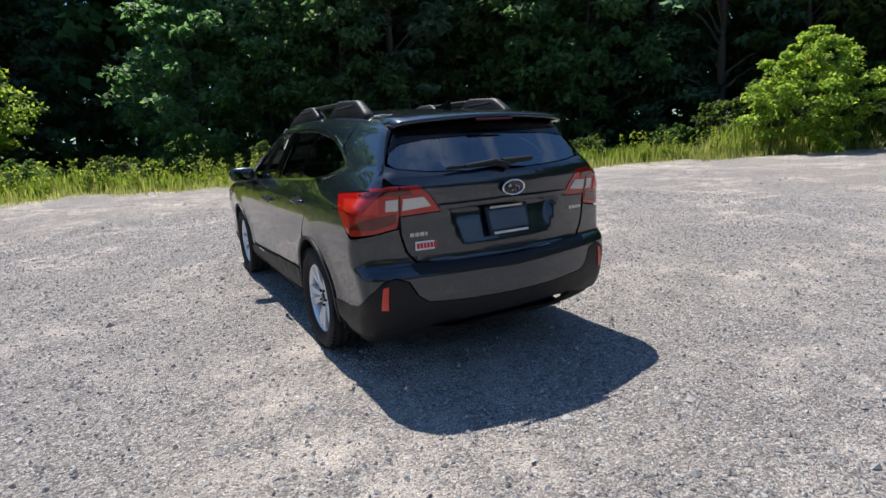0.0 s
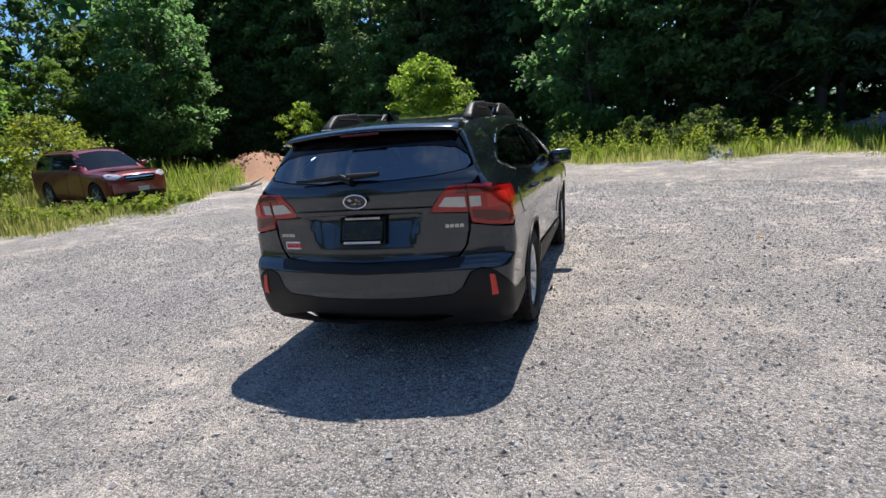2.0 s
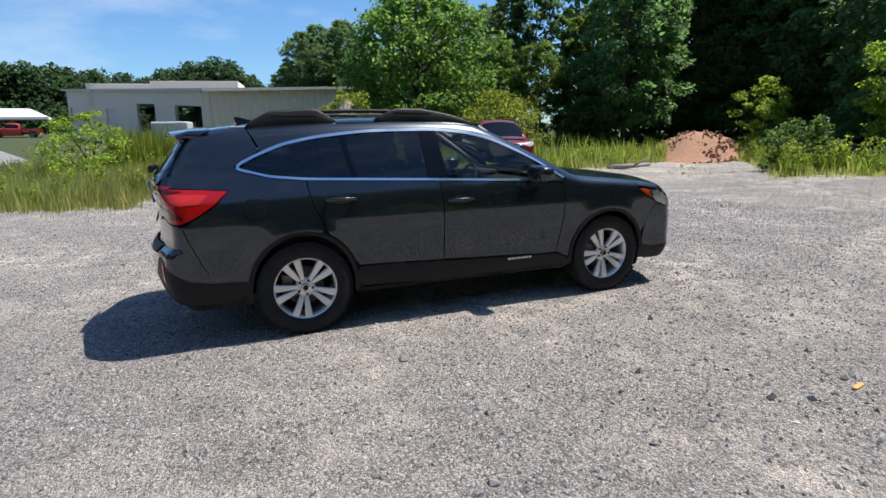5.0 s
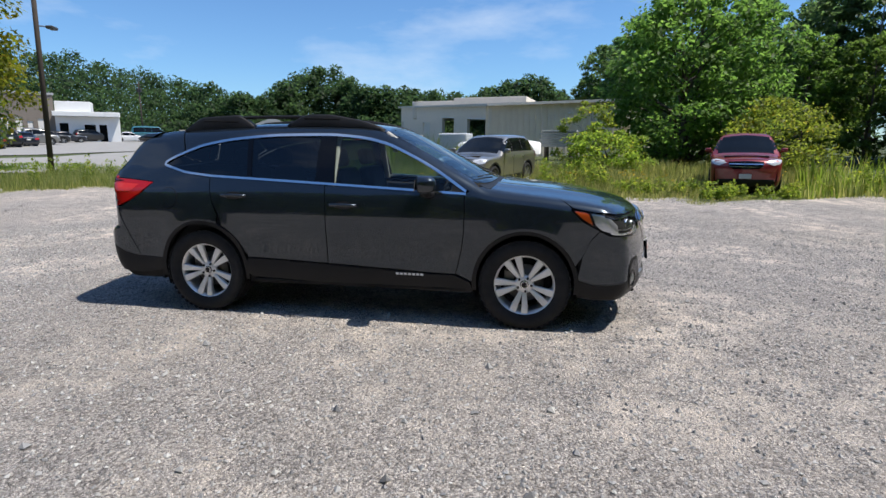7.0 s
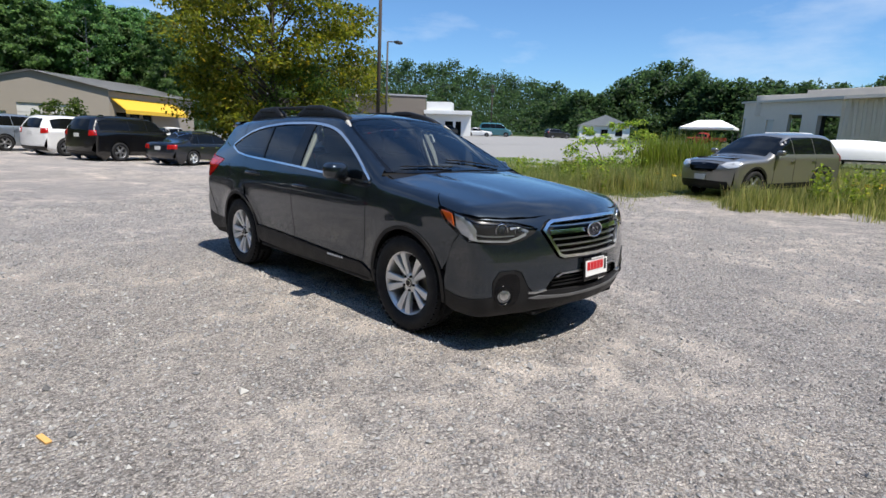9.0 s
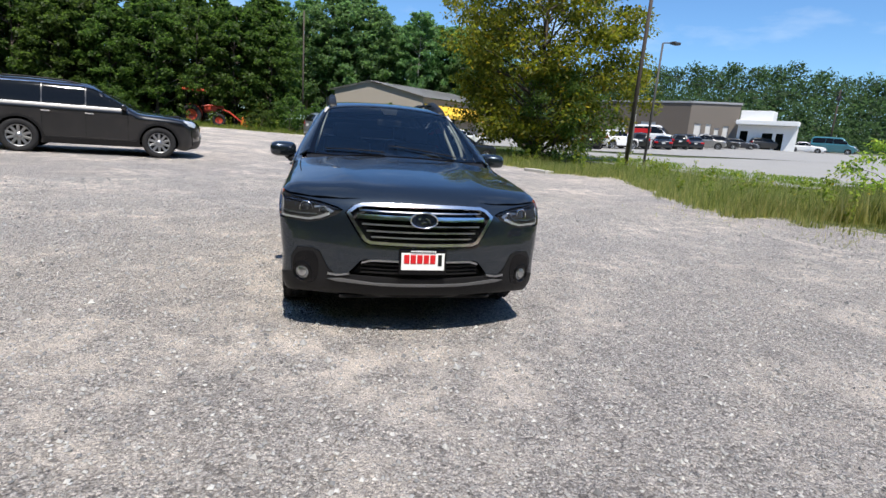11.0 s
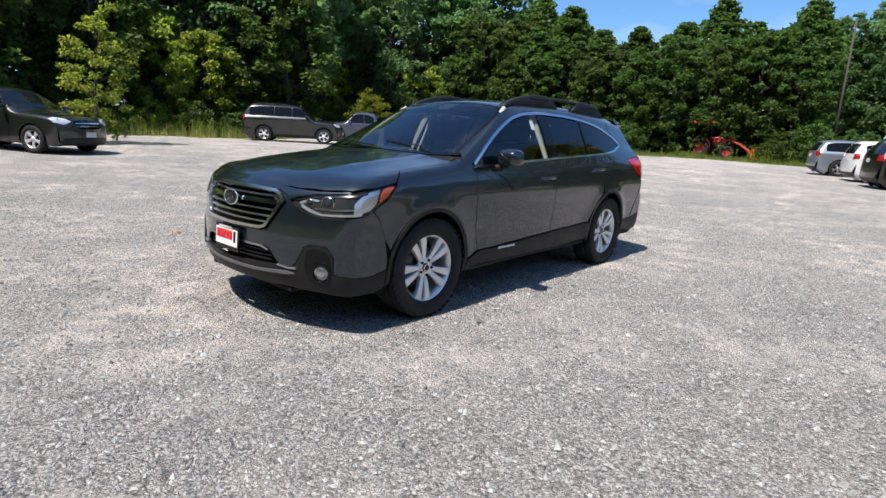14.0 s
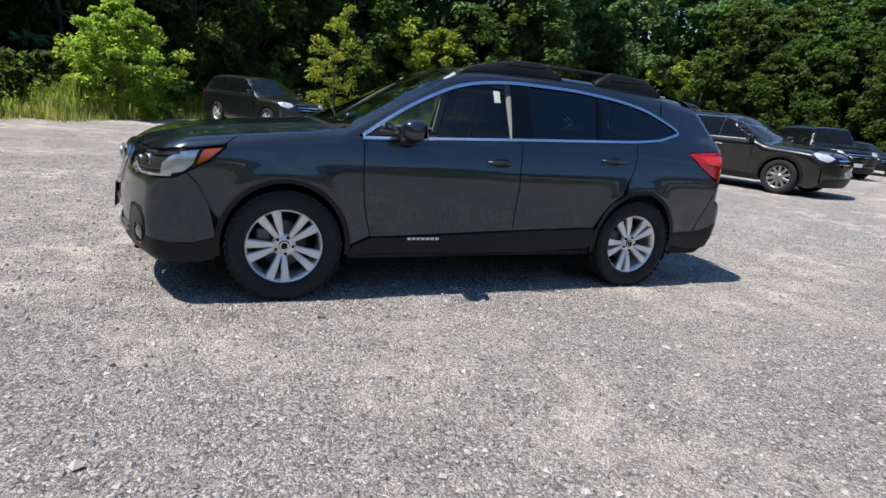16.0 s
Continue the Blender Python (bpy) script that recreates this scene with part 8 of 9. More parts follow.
parked_car("saloon_car", "dark navy saloon parked with its tail to the lot", "car", on_lot(-19.7, 5.7, 113, 0.94), 4.70, 1.75, 1.46, 2.70, NAVY, 0.96, 0.85, 0.05, -1.05, tail="sedan", wheel=0.315, spokes=5, group=LOT, deck=0.90, trunk_x=-1.75, chrome_belt=True, rim=ALLOY)
parked_car("large_suv", "black full-size utility car parked in a row", "car", on_lot(-22.7, 3.9, 112, 0.96), 5.18, 2.04, 1.89, 2.95, BLACK_PAINT, 1.16, 1.05, 0.35, -2.2, wheel=0.40, spokes=5, group=LOT, roof_rails=True, front_over=1.0)
parked_car("utility_car", "white utility car parked in a row", "car", on_lot(-26.2, 2.7, 112, 1.0), 4.82, 1.94, 1.76, 2.915, WHITE_PAINT, 1.10, 1.0, 0.15, -1.9, wheel=0.38, spokes=5, group=LOT, front_over=0.95)
parked_car("crossover", "pale blue-grey crossover at the end of the row", "car", on_lot(-29.8, 0.9, 112, 1.05), 4.63, 1.85, 1.65, 2.66, PALE_BLUE, 1.05, 0.9, 0.0, -1.6, wheel=0.36, spokes=5, group=LOT, front_over=0.95)
parked_car("saloon_car", "white saloon before the tan building", "car", on_lot(-40.5, 11.6, 100, 0.9), 4.70, 1.80, 1.45, 2.75, WHITE_PAINT, 0.95, 0.85, 0.05, -1.05, tail="sedan", wheel=0.32, spokes=5, group=LOT, deck=0.90, trunk_x=-1.75, detail=False)
parked_car("utility_car", "dark boxy off-road car behind the black crossover", "car", on_lot(-20.6, -10.6, 66, 1.0), 4.5, 1.85, 1.85, 2.75, BLACK_PAINT, 1.15, 0.75, 0.45, -1.7, wheel=0.39, spokes=5, clad=True, group=LOT)
parked_car("saloon_car", "dark blue saloon beside the dark off-road car", "car", on_lot(-25.6, -12.2, 66, 0.95), 4.6, 1.78, 1.45, 2.7, NAVY, 0.95, 0.85, 0.05, -1.05, tail="sedan", wheel=0.32, spokes=5, group=LOT, deck=0.90, trunk_x=-1.75, detail=False)


def pickup_bed(car, xr, xc, hw, z0, z1, paint, flat=False):
    """A cargo bed with sides and a tailgate, or a bare flat deck."""
    if flat:
        wood = material("deck_wood", (0.24, 0.15, 0.08), 0.9, vary=0.3, scale=4, bump=0.4)
        d = part("flat_deck", box((xc - xr, hw * 2.15, 0.10), ((xc + xr) / 2, 0, z0), None, 0.01), wood, car, "weathered wooden flat deck")
        for y in np.linspace(-hw, hw, 7):
            part("deck_plank", box((xc - xr, hw * 0.29, 0.025), ((xc + xr) / 2, y, z0 + 0.065), None, 0.004), wood, d)
        part("headboard", box((0.06, hw * 2.0, 0.35), (xc - 0.02, 0, z0 + 0.22), None, 0.01), DARK, car)
        for y in (-0.4, 0.4):
            part("frame_rail", box((xc - xr, 0.09, 0.16), ((xc + xr) / 2, y, z0 - 0.14), None, 0.01), DARK, car)
        part("rear_axle", tube((-1.75, -0.7, 0.38), (-1.75, 0.7, 0.38), 0.06), DARK, car)
    else:
        for s in (1, -1):
            pts = [(xc, z0), (-1.75 + 0.46, z0)] + [(p[0], p[1]) for p in arc_pts(-1.75, 0.40, 0.47, 0.47, 10, 170, 10)] + [(xr, z0), (xr, z1), (xc, z1)]
            part("bed_side", extrude_outline(pts, s * (hw - 0.09), s * hw), paint, car)
        part("tailgate", box((0.06, hw * 1.9, z1 - z0), (xr + 0.03, 0, (z0 + z1) / 2), None, 0.015), paint, car)
        part("bed_floor", box((xc - xr, hw * 1.8, 0.06), ((xc + xr) / 2, 0, z0 + 0.12)), DARK, car)
        part("bed_front", box((0.06, hw * 1.9, z1 - z0), (xc - 0.03, 0, (z0 + z1) / 2)), paint, car)
        part("rear_bumper", box((0.16, hw * 1.9, 0.16), (xr - 0.06, 0, 0.52), None, 0.03), CHROME, car)
        for s in (1, -1):
            part("tail_lamp", box((0.05, 0.12, 0.30), (xr + 0.005, s * (hw - 0.07), z1 - 0.20), None, 0.01), TAIL_LENS, car)


def pickup(label, m, paint, flat, group):
    car = parked_car("pickup_truck", label, "pickup", m, 5.6, 1.95, 1.80, 3.5, paint, 1.16, 1.35, 0.75, -0.55, tail="pickup", wheel=0.39, spokes=5, group=group, deck=1.12, front_over=0.92, detail=True)
    pickup_bed(car, -2.75, -0.68, 0.96, 0.68 if not flat else 0.86, 1.12, paint, flat)
    return car


pickup("old blue-grey pickup with a weathered wooden flat deck", on_lot(-20.0, -25.3, -34, 1.08), BLUE_GREY, True, LOT)

# vehicles in the car park beyond the verge
FAR = "vehicles in the far car park"


def far_lot():
    rng = random.Random(3)
    a = parked_car("crossover", "dark crossover in the far car park", "car", on_lot(-45.2, 31.5, 150, 1.0), 4.7, 1.85, 1.68, 2.75, CHARCOAL, 1.06, 0.95, 0.05, -1.7, group=FAR, detail=False)
    b = parked_car("saloon_car", "blue saloon in the far car park", "car", on_lot(-46.4, 34.9, 150, 1.0), 4.7, 1.80, 1.45, 2.75, NAVY, 0.95, 0.85, 0.05, -1.05, tail="sedan", wheel=0.32, group=FAR, deck=0.90, trunk_x=-1.75, detail=False)
    c = pickup("silver pickup in the far car park", on_lot(-52.5, 44.5, 55, 1.0), SILVER_PAINT, False, FAR)
    d = parked_car("saloon_car", "white saloon in the far car park", "car", on_lot(-57.0, 64.5, 40, 1.0), 4.7, 1.80, 1.45, 2.75, WHITE_PAINT, 0.95, 0.85, 0.05, -1.05, tail="sedan", wheel=0.32, group=FAR, deck=0.90, trunk_x=-1.75, detail=False)
    e = parked_car("off_road_car", "white off-road car with a tan top in the far car park", "car", on_lot(-43.6, 28.0, 100, 1.0), 4.3, 1.88, 1.85, 2.6, WHITE_PAINT, 1.15, 0.7, 0.4, -1.6, wheel=0.42, clad=True, group=FAR, detail=False)
    f = parked_car("delivery_van", "white delivery van with a red panel", "van", on_lot(-60.5, 43.0, 40, 1.15), 5.4, 2.0, 2.3, 3.3, WHITE_PAINT, 1.25, 1.75, 0.95, -2.4, wheel=0.36, group=FAR, detail=False, deck=1.3)
    part("red_panel", box((1.9, 2.02, 0.55), (-1.0, 0, 1.55), None, 0.02), SIGN_RED, f)
    g = parked_car("delivery_van", "teal and white van in the far car park", "van", on_lot(-57.5, 69.5, 40, 1.05), 5.4, 2.0, 2.2, 3.3, car_paint("teal_paint", (0.03, 0.14, 0.17), 0.2), 1.25, 1.75, 0.95, -2.4, wheel=0.36, group=FAR, detail=False, deck=1.3)
    for src, x, y, h in ((a, -48.6, 38.4, 150), (b, -50.0, 41.4, 150), (a, -56.0, 50.0, 60), (b, -57.5, 54.0, 60), (a, -51.5, 30.0, 152), (a, -53.5, 34.0, 150), (b, -55.5, 38.0, 150), (a, -58.0, 46.5, 150), (d, -61.0, 52.0, 60), (b, -62.5, 57.5, 60), (a, -59.5, 60.5, 60), (b, -60.0, 73.5, 40), (a, -52.0, 80.0, 60), (a, -42.0, 24.5, 150), (b, -48.5, 26.0, 150), (a, -50.5, 22.0, 150)):
        copy_thing(src, Matrix.LocRotScale(on_lot(x, y, h).translation, on_lot(x, y, h).to_quaternion(), None))
    # red pickup by the tent
    pickup("bright red pickup under the white tent", on_lot(-26.4, 79.3, 190, 1.0), RED_PAINT, False, FAR)


far_lot()


def tractor():
    """A red compact tractor with a cab roof and a front loader."""
    ORANGE = material("tractor_red", (0.42, 0.045, 0.022), 0.4, vary=0.12, coat=0.3)
    BUCKET = material("bucket_orange", (0.72, 0.14, 0.02), 0.5, vary=0.15)
    ROOF = material("tractor_roof", (0.55, 0.06, 0.03), 0.45, vary=0.1)
    t = thing("tractor", on_lot(-40.9, -9.6, 97, 1.15), "red compact tractor with a cab roof and an orange loader bucket", "tractor")
    part("bonnet", box((1.25, 0.62, 0.55), (0.75, 0, 1.10), None, 0.09, 3), ORANGE, t)
    part("engine", box((1.2, 0.42, 0.40), (0.70, 0, 0.70), None, 0.03), DARK, t)
    part("cab_floor", box((1.1, 1.1, 0.12), (-0.45, 0, 0.80), None, 0.03), DARK, t)
    part("seat", box((0.45, 0.5, 0.6), (-0.65, 0, 1.15), (0, -8, 0), 0.08), DARK, t)
    for x in (0.10, -0.95):
        for s in (1, -1):
            part("cab_post", tube((x, s * 0.58, 0.85), (x * 0.95, s * 0.55, 2.20), 0.035), DARK, t)
    part("cab_roof", box((1.45, 1.35, 0.14), (-0.42, 0, 2.26), None, 0.05, 3), ROOF, t)
    part("cab_glass", box((0.02, 1.05, 1.05), (0.09, 0, 1.60)), WINDOW_DARK, t)
    part("steering_wheel", lathe([(0.16, -0.012), (0.175, 0.0), (0.16, 0.012), (0.148, 0.0), (0.16, -0.012)], "z", 24), DARK, t).matrix_basis = pose(-0.15, 0, 1.40, 0, 30, 0)
    for s in (1, -1):
        part("mudguard", lathe([(0.72, -0.18), (0.74, 0.18)], "y", 32), ORANGE, t).matrix_basis = pose(-0.60, s * 0.72, 0.66) @ Matrix.Diagonal((0.92, 1, 0.92, 1))
        for x, r, w in ((-0.60, 0.64, 0.36), (1.10, 0.42, 0.26)):
            o = part("wheel", lathe([(r * 0.52, -w * 0.2), (r * 0.58, w * 0.3), (r * 0.5, w * 0.25), (0.01, w * 0.12)], "y", 28), ORANGE, t)
            o.matrix_basis = pose(x, s * 0.72, r, 0, 0, 0 if s > 0 else 180)
            part("tyre", tyre_mesh(r, w, r * 0.56), RUBBER, o)
            for k in range(16):
                lug = part("tyre_lug", box((0.05, w * 0.5, 0.05), (r, w * 0.2 * (1 if k % 2 else -1), 0), (30 if k % 2 else -30, 0, 0), 0.01), RUBBER, o)
                lug.matrix_basis = pose(0, 0, 0, 0, 22.5 * k, 0)
        part("loader_arm", ring_tube([(0.0, s * 0.48, 1.25), (0.6, s * 0.50, 1.35), (1.7, s * 0.50, 1.00), (2.6, s * 0.50, 0.35)], 0.055, closed=False), ORANGE, t)
        part("loader_ram", tube((0.5, s * 0.50, 0.75), (1.3, s * 0.50, 1.05), 0.035), CHROME, t)
    part("loader_bucket", extrude_outline([(2.55, 0.72), (2.48, 0.22), (2.65, 0.02), (3.40, 0.02), (3.40, 0.06), (2.70, 0.10), (2.60, 0.26), (2.62, 0.72)], -0.90, 0.90, 0.008), BUCKET, t, "orange loader bucket on the ground")
    for s in (1, -1):
        part("bucket_side", extrude_outline([(2.55, 0.72), (2.48, 0.22), (2.65, 0.02), (3.40, 0.02)], s * 0.90 - 0.012, s * 0.90 + 0.012), BUCKET, t)
    part("exhaust_stack", tube((0.35, 0.25, 1.35), (0.35, 0.25, 1.95), 0.035), DARK, t)
    part("work_lamp", box((0.06, 0.14, 0.10), (0.32, -0.45, 2.16), None, 0.02), CLEAR_LENS, t)


tractor()

# ---- buildings, poles and other fixed things ----
SIDING = material("beige_siding", (0.68, 0.60, 0.48), 0.55, vary=0.07, scale=2)
BLOCK = material("painted_block", (0.66, 0.60, 0.52), 0.85, vary=0.08, scale=2, bump=0.2)
ROOF_PALE = material("pale_roof", (0.50, 0.49, 0.46), 0.7, vary=0.1, scale=1)
DOOR_PALE = material("pale_door", (0.58, 0.57, 0.54), 0.6, vary=0.06)
TAN_WALL = material("tan_wall", (0.30, 0.265, 0.22), 0.85, vary=0.07, scale=1.5)
# brown darkened for a wall on the shadowed side
SHADED_BROWN = material("shaded_brown", (0.115, 0.095, 0.078), 0.85, vary=0.1, scale=1.5)
METAL_ROOF = material("metal_roof", (0.36, 0.36, 0.36), 0.45, 0.3, vary=0.08, scale=1)
AWNING = material("yellow_awning", (0.72, 0.44, 0.04), 0.75, vary=0.1)
WHITE_WALL = material("white_wall", (0.74, 0.74, 0.72), 0.7, vary=0.05)
WOOD_POLE = material("pole_wood", (0.075, 0.060, 0.050), 0.95, vary=0.25, scale=6, bump=0.5)
GALV = material("pole_grey", (0.060, 0.060, 0.062), 0.6, 0.2, vary=0.15)
CHIPS = material("wood_chips", (0.36, 0.20, 0.125), 0.95, vary=0.4, scale=8, bump=1.0, bump_scale=45)
STONE_PILE = material("stone_pile", (0.28, 0.28, 0.285), 0.95, vary=0.45, scale=9, bump=1.0, bump_scale=40)
CANVAS = material("white_canvas", (0.80, 0.80, 0.79), 0.8, vary=0.05)
PALLET = material("grey_sheet_stack", (0.38, 0.38, 0.37), 0.6, vary=0.25, scale=6)


def wall_frame(a, b, z):
    """A pose whose x runs from a to b along a wall's foot and whose -y faces out to the lot."""
    d = Vector((b[0] - a[0], b[1] - a[1], 0))
    return Matrix.Translation((a[0], a[1], z)) @ Matrix.Rotation(math.atan2(d.y, d.x), 4, "Z"), d.length


def wall_with(parent, m, length, h, openings, mat_, name="wall", thick=0.25, h_end=None):
    """A wall with real openings (x0, x1, z0, z1), made of blocks round them."""
    bm = bmesh.new()
    xs = sorted({0.0, length, *[o[0] for o in openings], *[o[1] for o in openings]})
    for a, b in zip(xs, xs[1:]):
        ops = [o for o in openings if o[0] < (a + b) / 2 < o[1]]
        spans, z = [], -0.6
        for o in sorted(ops, key=lambda o: o[2]):
            if o[2] > z + 0.01:
                spans.append((z, o[2]))
            z = o[3]
        spans.append((z, h))
        for z0, z1 in spans:
            bm_box(bm, (b - a, thick, z1 - z0), ((a + b) / 2, thick / 2, (z0 + z1) / 2))
    bmesh.ops.remove_doubles(bm, verts=bm.verts, dist=0.0005)
    o = part(name, bm, mat_, parent)
    o.matrix_basis = m
    return o


def warehouse():
    z = 0.25
    C, E, Lf = (-3.1, 38.4), (7.4, 40.9), (-17.5, 66.0)
    H = 4.35
    b = thing("warehouse", pose(0, 0, 0), "low beige metal-sided warehouse with a flat roof and loading doors", "building")
    rise1, rise2 = 1.95, 0.45
    m1, l1 = wall_frame(Lf, C, z + rise1)
    m1 = m1 @ Matrix.Rotation(math.atan2(rise1, l1), 4, "Y")
    ops = [(l1 * 0.02, l1 * 0.06, 0.3, 2.6), (l1 * 0.36, l1 * 0.45, 0.2, 2.7), (l1 * 0.60, l1 * 0.72, 0.0, 3.3), (l1 * 0.84, l1 * 0.98, 0.0, 3.3)]
    w = wall_with(b, m1, l1, H, ops, BLOCK, "wall")
    for i, o in enumerate(ops):
        # the two wide doorways get a near-black sheet set inside, as their unlit depth
        unlit = i >= 2
        d = part("door", box((o[1] - o[0], 0.06, o[3] - o[2]), ((o[0] + o[1]) / 2, 1.6 if unlit else 0.16, (o[2] + o[3]) / 2)), DARK if unlit else DOOR_PALE, w)
        part("door_frame", box((o[1] - o[0] + 0.16, 0.05, 0.10), ((o[0] + o[1]) / 2, -0.02, o[3] + 0.05), None, 0.01), DOOR_PALE, w)
    m2, l2 = wall_frame(C, E, z)
    m2 = m2 @ Matrix.Rotation(-math.atan2(rise2, l2), 4, "Y")
    dr = [(l2 * 0.74, l2 * 0.90, 0.0, 2.5)]
    w2 = wall_with(b, m2, l2, H, dr, SIDING, "wall")
    d = part("door", box((dr[0][1] - dr[0][0], 0.06, 2.5), ((dr[0][0] + dr[0][1]) / 2, 0.12, 1.25)), DOOR_PALE, w2, "pale roller door")
    for k in range(9):
        part("door_slat", box((dr[0][1] - dr[0][0], 0.02, 0.05), ((dr[0][0] + dr[0][1]) / 2, 0.085, 0.15 + 0.28 * k), None, 0.006), ROOF_PALE, d)
    n = int(l2 / 0.46)
    rib_me = None
    for i in range(n):
        x = (i + 0.5) * l2 / n
        lo = 2.55 if dr[0][0] - 0.1 < x < dr[0][1] + 0.1 else -0.3
        rb = part("siding_rib", box((0.20, 0.10, H - lo), (x, -0.049, (H + lo) / 2), None, 0.015, 1), SIDING, w2)
    G = (16.5, 58.0)
    m3, l3 = wall_frame(E, (E[0] + 4.4, E[1] + 13.0), z + rise2)
    w3 = wall_with(b, m3, l3, H, [(3.0, 5.0, 0.2, 2.6)], SIDING, "wall")
    part("door", box((2.0, 0.06, 2.4), (4.0, 0.12, 1.4)), material("green_door", (0.05, 0.16, 0.09), 0.6, vary=0.1), w3)
    for i in range(int(l3 / 0.3)):
        x = 0.15 + 0.3 * i
        if not 2.9 < x < 5.1:
            part("siding_rib", box((0.10, 0.05, H + 0.3), (x, -0.024, H / 2 - 0.15), None, 0.015, 1), SIDING, w3)
    # roof slab and parapets
    back = [(E[0] + 4.4, E[1] + 13.0), (Lf[0] + 8.0, Lf[1] + 10.0)]
    bm = bmesh.new()
    pts = [Lf, C, E, back[0], back[1]]
    cx, cy = sum(p[0] for p in pts) / 5, sum(p[1] for p in pts) / 5
    vs = [bm.verts.new((cx + (p[0] - cx) * 1.03, cy + (p[1] - cy) * 1.03, z + H - 0.02 + dz)) for p, dz in zip(pts, (rise1, 0.0, rise2, rise2 + 1.0, rise1 + 0.8))]
    f = bm.faces.new(vs)
    r = bmesh.ops.extrude_face_region(bm, geom=[f])
    bmesh.ops.translate(bm, verts=[v for v in r["geom"] if isinstance(v, bmesh.types.BMVert)], vec=(0, 0, 0.20))
    bmesh.ops.recalc_face_normals(bm, faces=bm.faces)
    part("roof", bm, ROOF_PALE, b)
    for x, y, sx, sy, h in ((-10.0, 61.0, 7.5, 6.0, 1.95), (-3.6, 50.0, 7.0, 5.0, 1.35)):
        part("roof_box", box((sx, sy, h), (x, y, z + H + 0.15 + h / 2), (0, 0, -8), 0.03), BLOCK, b)
    lampx = l2 * 0.62
    for dx in (-0.12, 0.12):
        lm = part("wall_lamp", box((0.16, 0.14, 0.12), (lampx + dx, -0.12, H - 0.75), (20, 0, 0), 0.02), WHITE_WALL, w2)


warehouse()


def stacks():
    """Stacked sheets, a covered trailer and a crate before the warehouse."""
    x, y = 2.3, 33.0
    z = float(ground_z(x, y))
    t = thing("sheet_stack", pose(x, y, z, 0, 0, -8), "stack of grey building sheets before the warehouse", "stack")
    for i in range(7):
        part("sheet", box((2.3, 1.3, 0.13), (0.06 * (-1) ** i, 0.03 * (i % 3), 0.95 + 0.16 * i), None, 0.02), PALLET, t)
    for dx in (-0.8, 0.8):
        part("bearer", box((0.15, 1.3, 0.88), (dx, 0, 0.44), None, 0.01), WOOD_POLE, t)
    x, y = -1.6, 32.0
    z = float(ground_z(x, y))
    t = thing("covered_boat", pose(x, y, z, 0, 0, -6), "low load under a white cover before the warehouse", "boat")
    bm = bmesh.new()
    secs = []
    for k in np.linspace(-1, 1, 13):
        w, h = 1.1 * (1 - 0.45 * max(0, k) ** 2), 1.35 - 0.35 * k * k
        secs.append([bm.verts.new((k * 2.7, w * math.cos(a), 0.45 + h * 0.75 * math.sin(a))) for a in np.linspace(0, math.pi, 9)])
    for a, c in zip(secs, secs[1:]):
        for k in range(8):
            bm.faces.new((a[k], a[k + 1], c[k + 1], c[k]))
    bm.faces.new(secs[0])
    bm.faces.new(secs[-1][::-1])
    bmesh.ops.recalc_face_normals(bm, faces=bm.faces)
    part("cover", smooth_mesh(bm), CANVAS, t)
    part("trailer", box((4.6, 1.3, 0.14), (0, 0, 0.42), None, 0.02), GALV, t)
    for s in (1, -1):
        part("tyre", tyre_mesh(0.30, 0.18, 0.18), RUBBER, t).matrix_basis = pose(-0.5, s * 0.8, 0.30)
    x, y = -5.0, 34.5
    z = float(ground_z(x, y))
    t = thing("storage_tank", pose(x, y, z, 0, 0, -10), "pale blue-grey box tank before the warehouse", "tank")
    part("tank_body", box((2.2, 1.5, 1.7), (0, 0, 0.95), None, 0.12, 3), material("tank_grey", (0.46, 0.49, 0.52), 0.6, vary=0.1), t)
    part("tank_skid", box((2.3, 1.4, 0.12), (0, 0, 0.06), None, 0.02), GALV, t)


stacks()


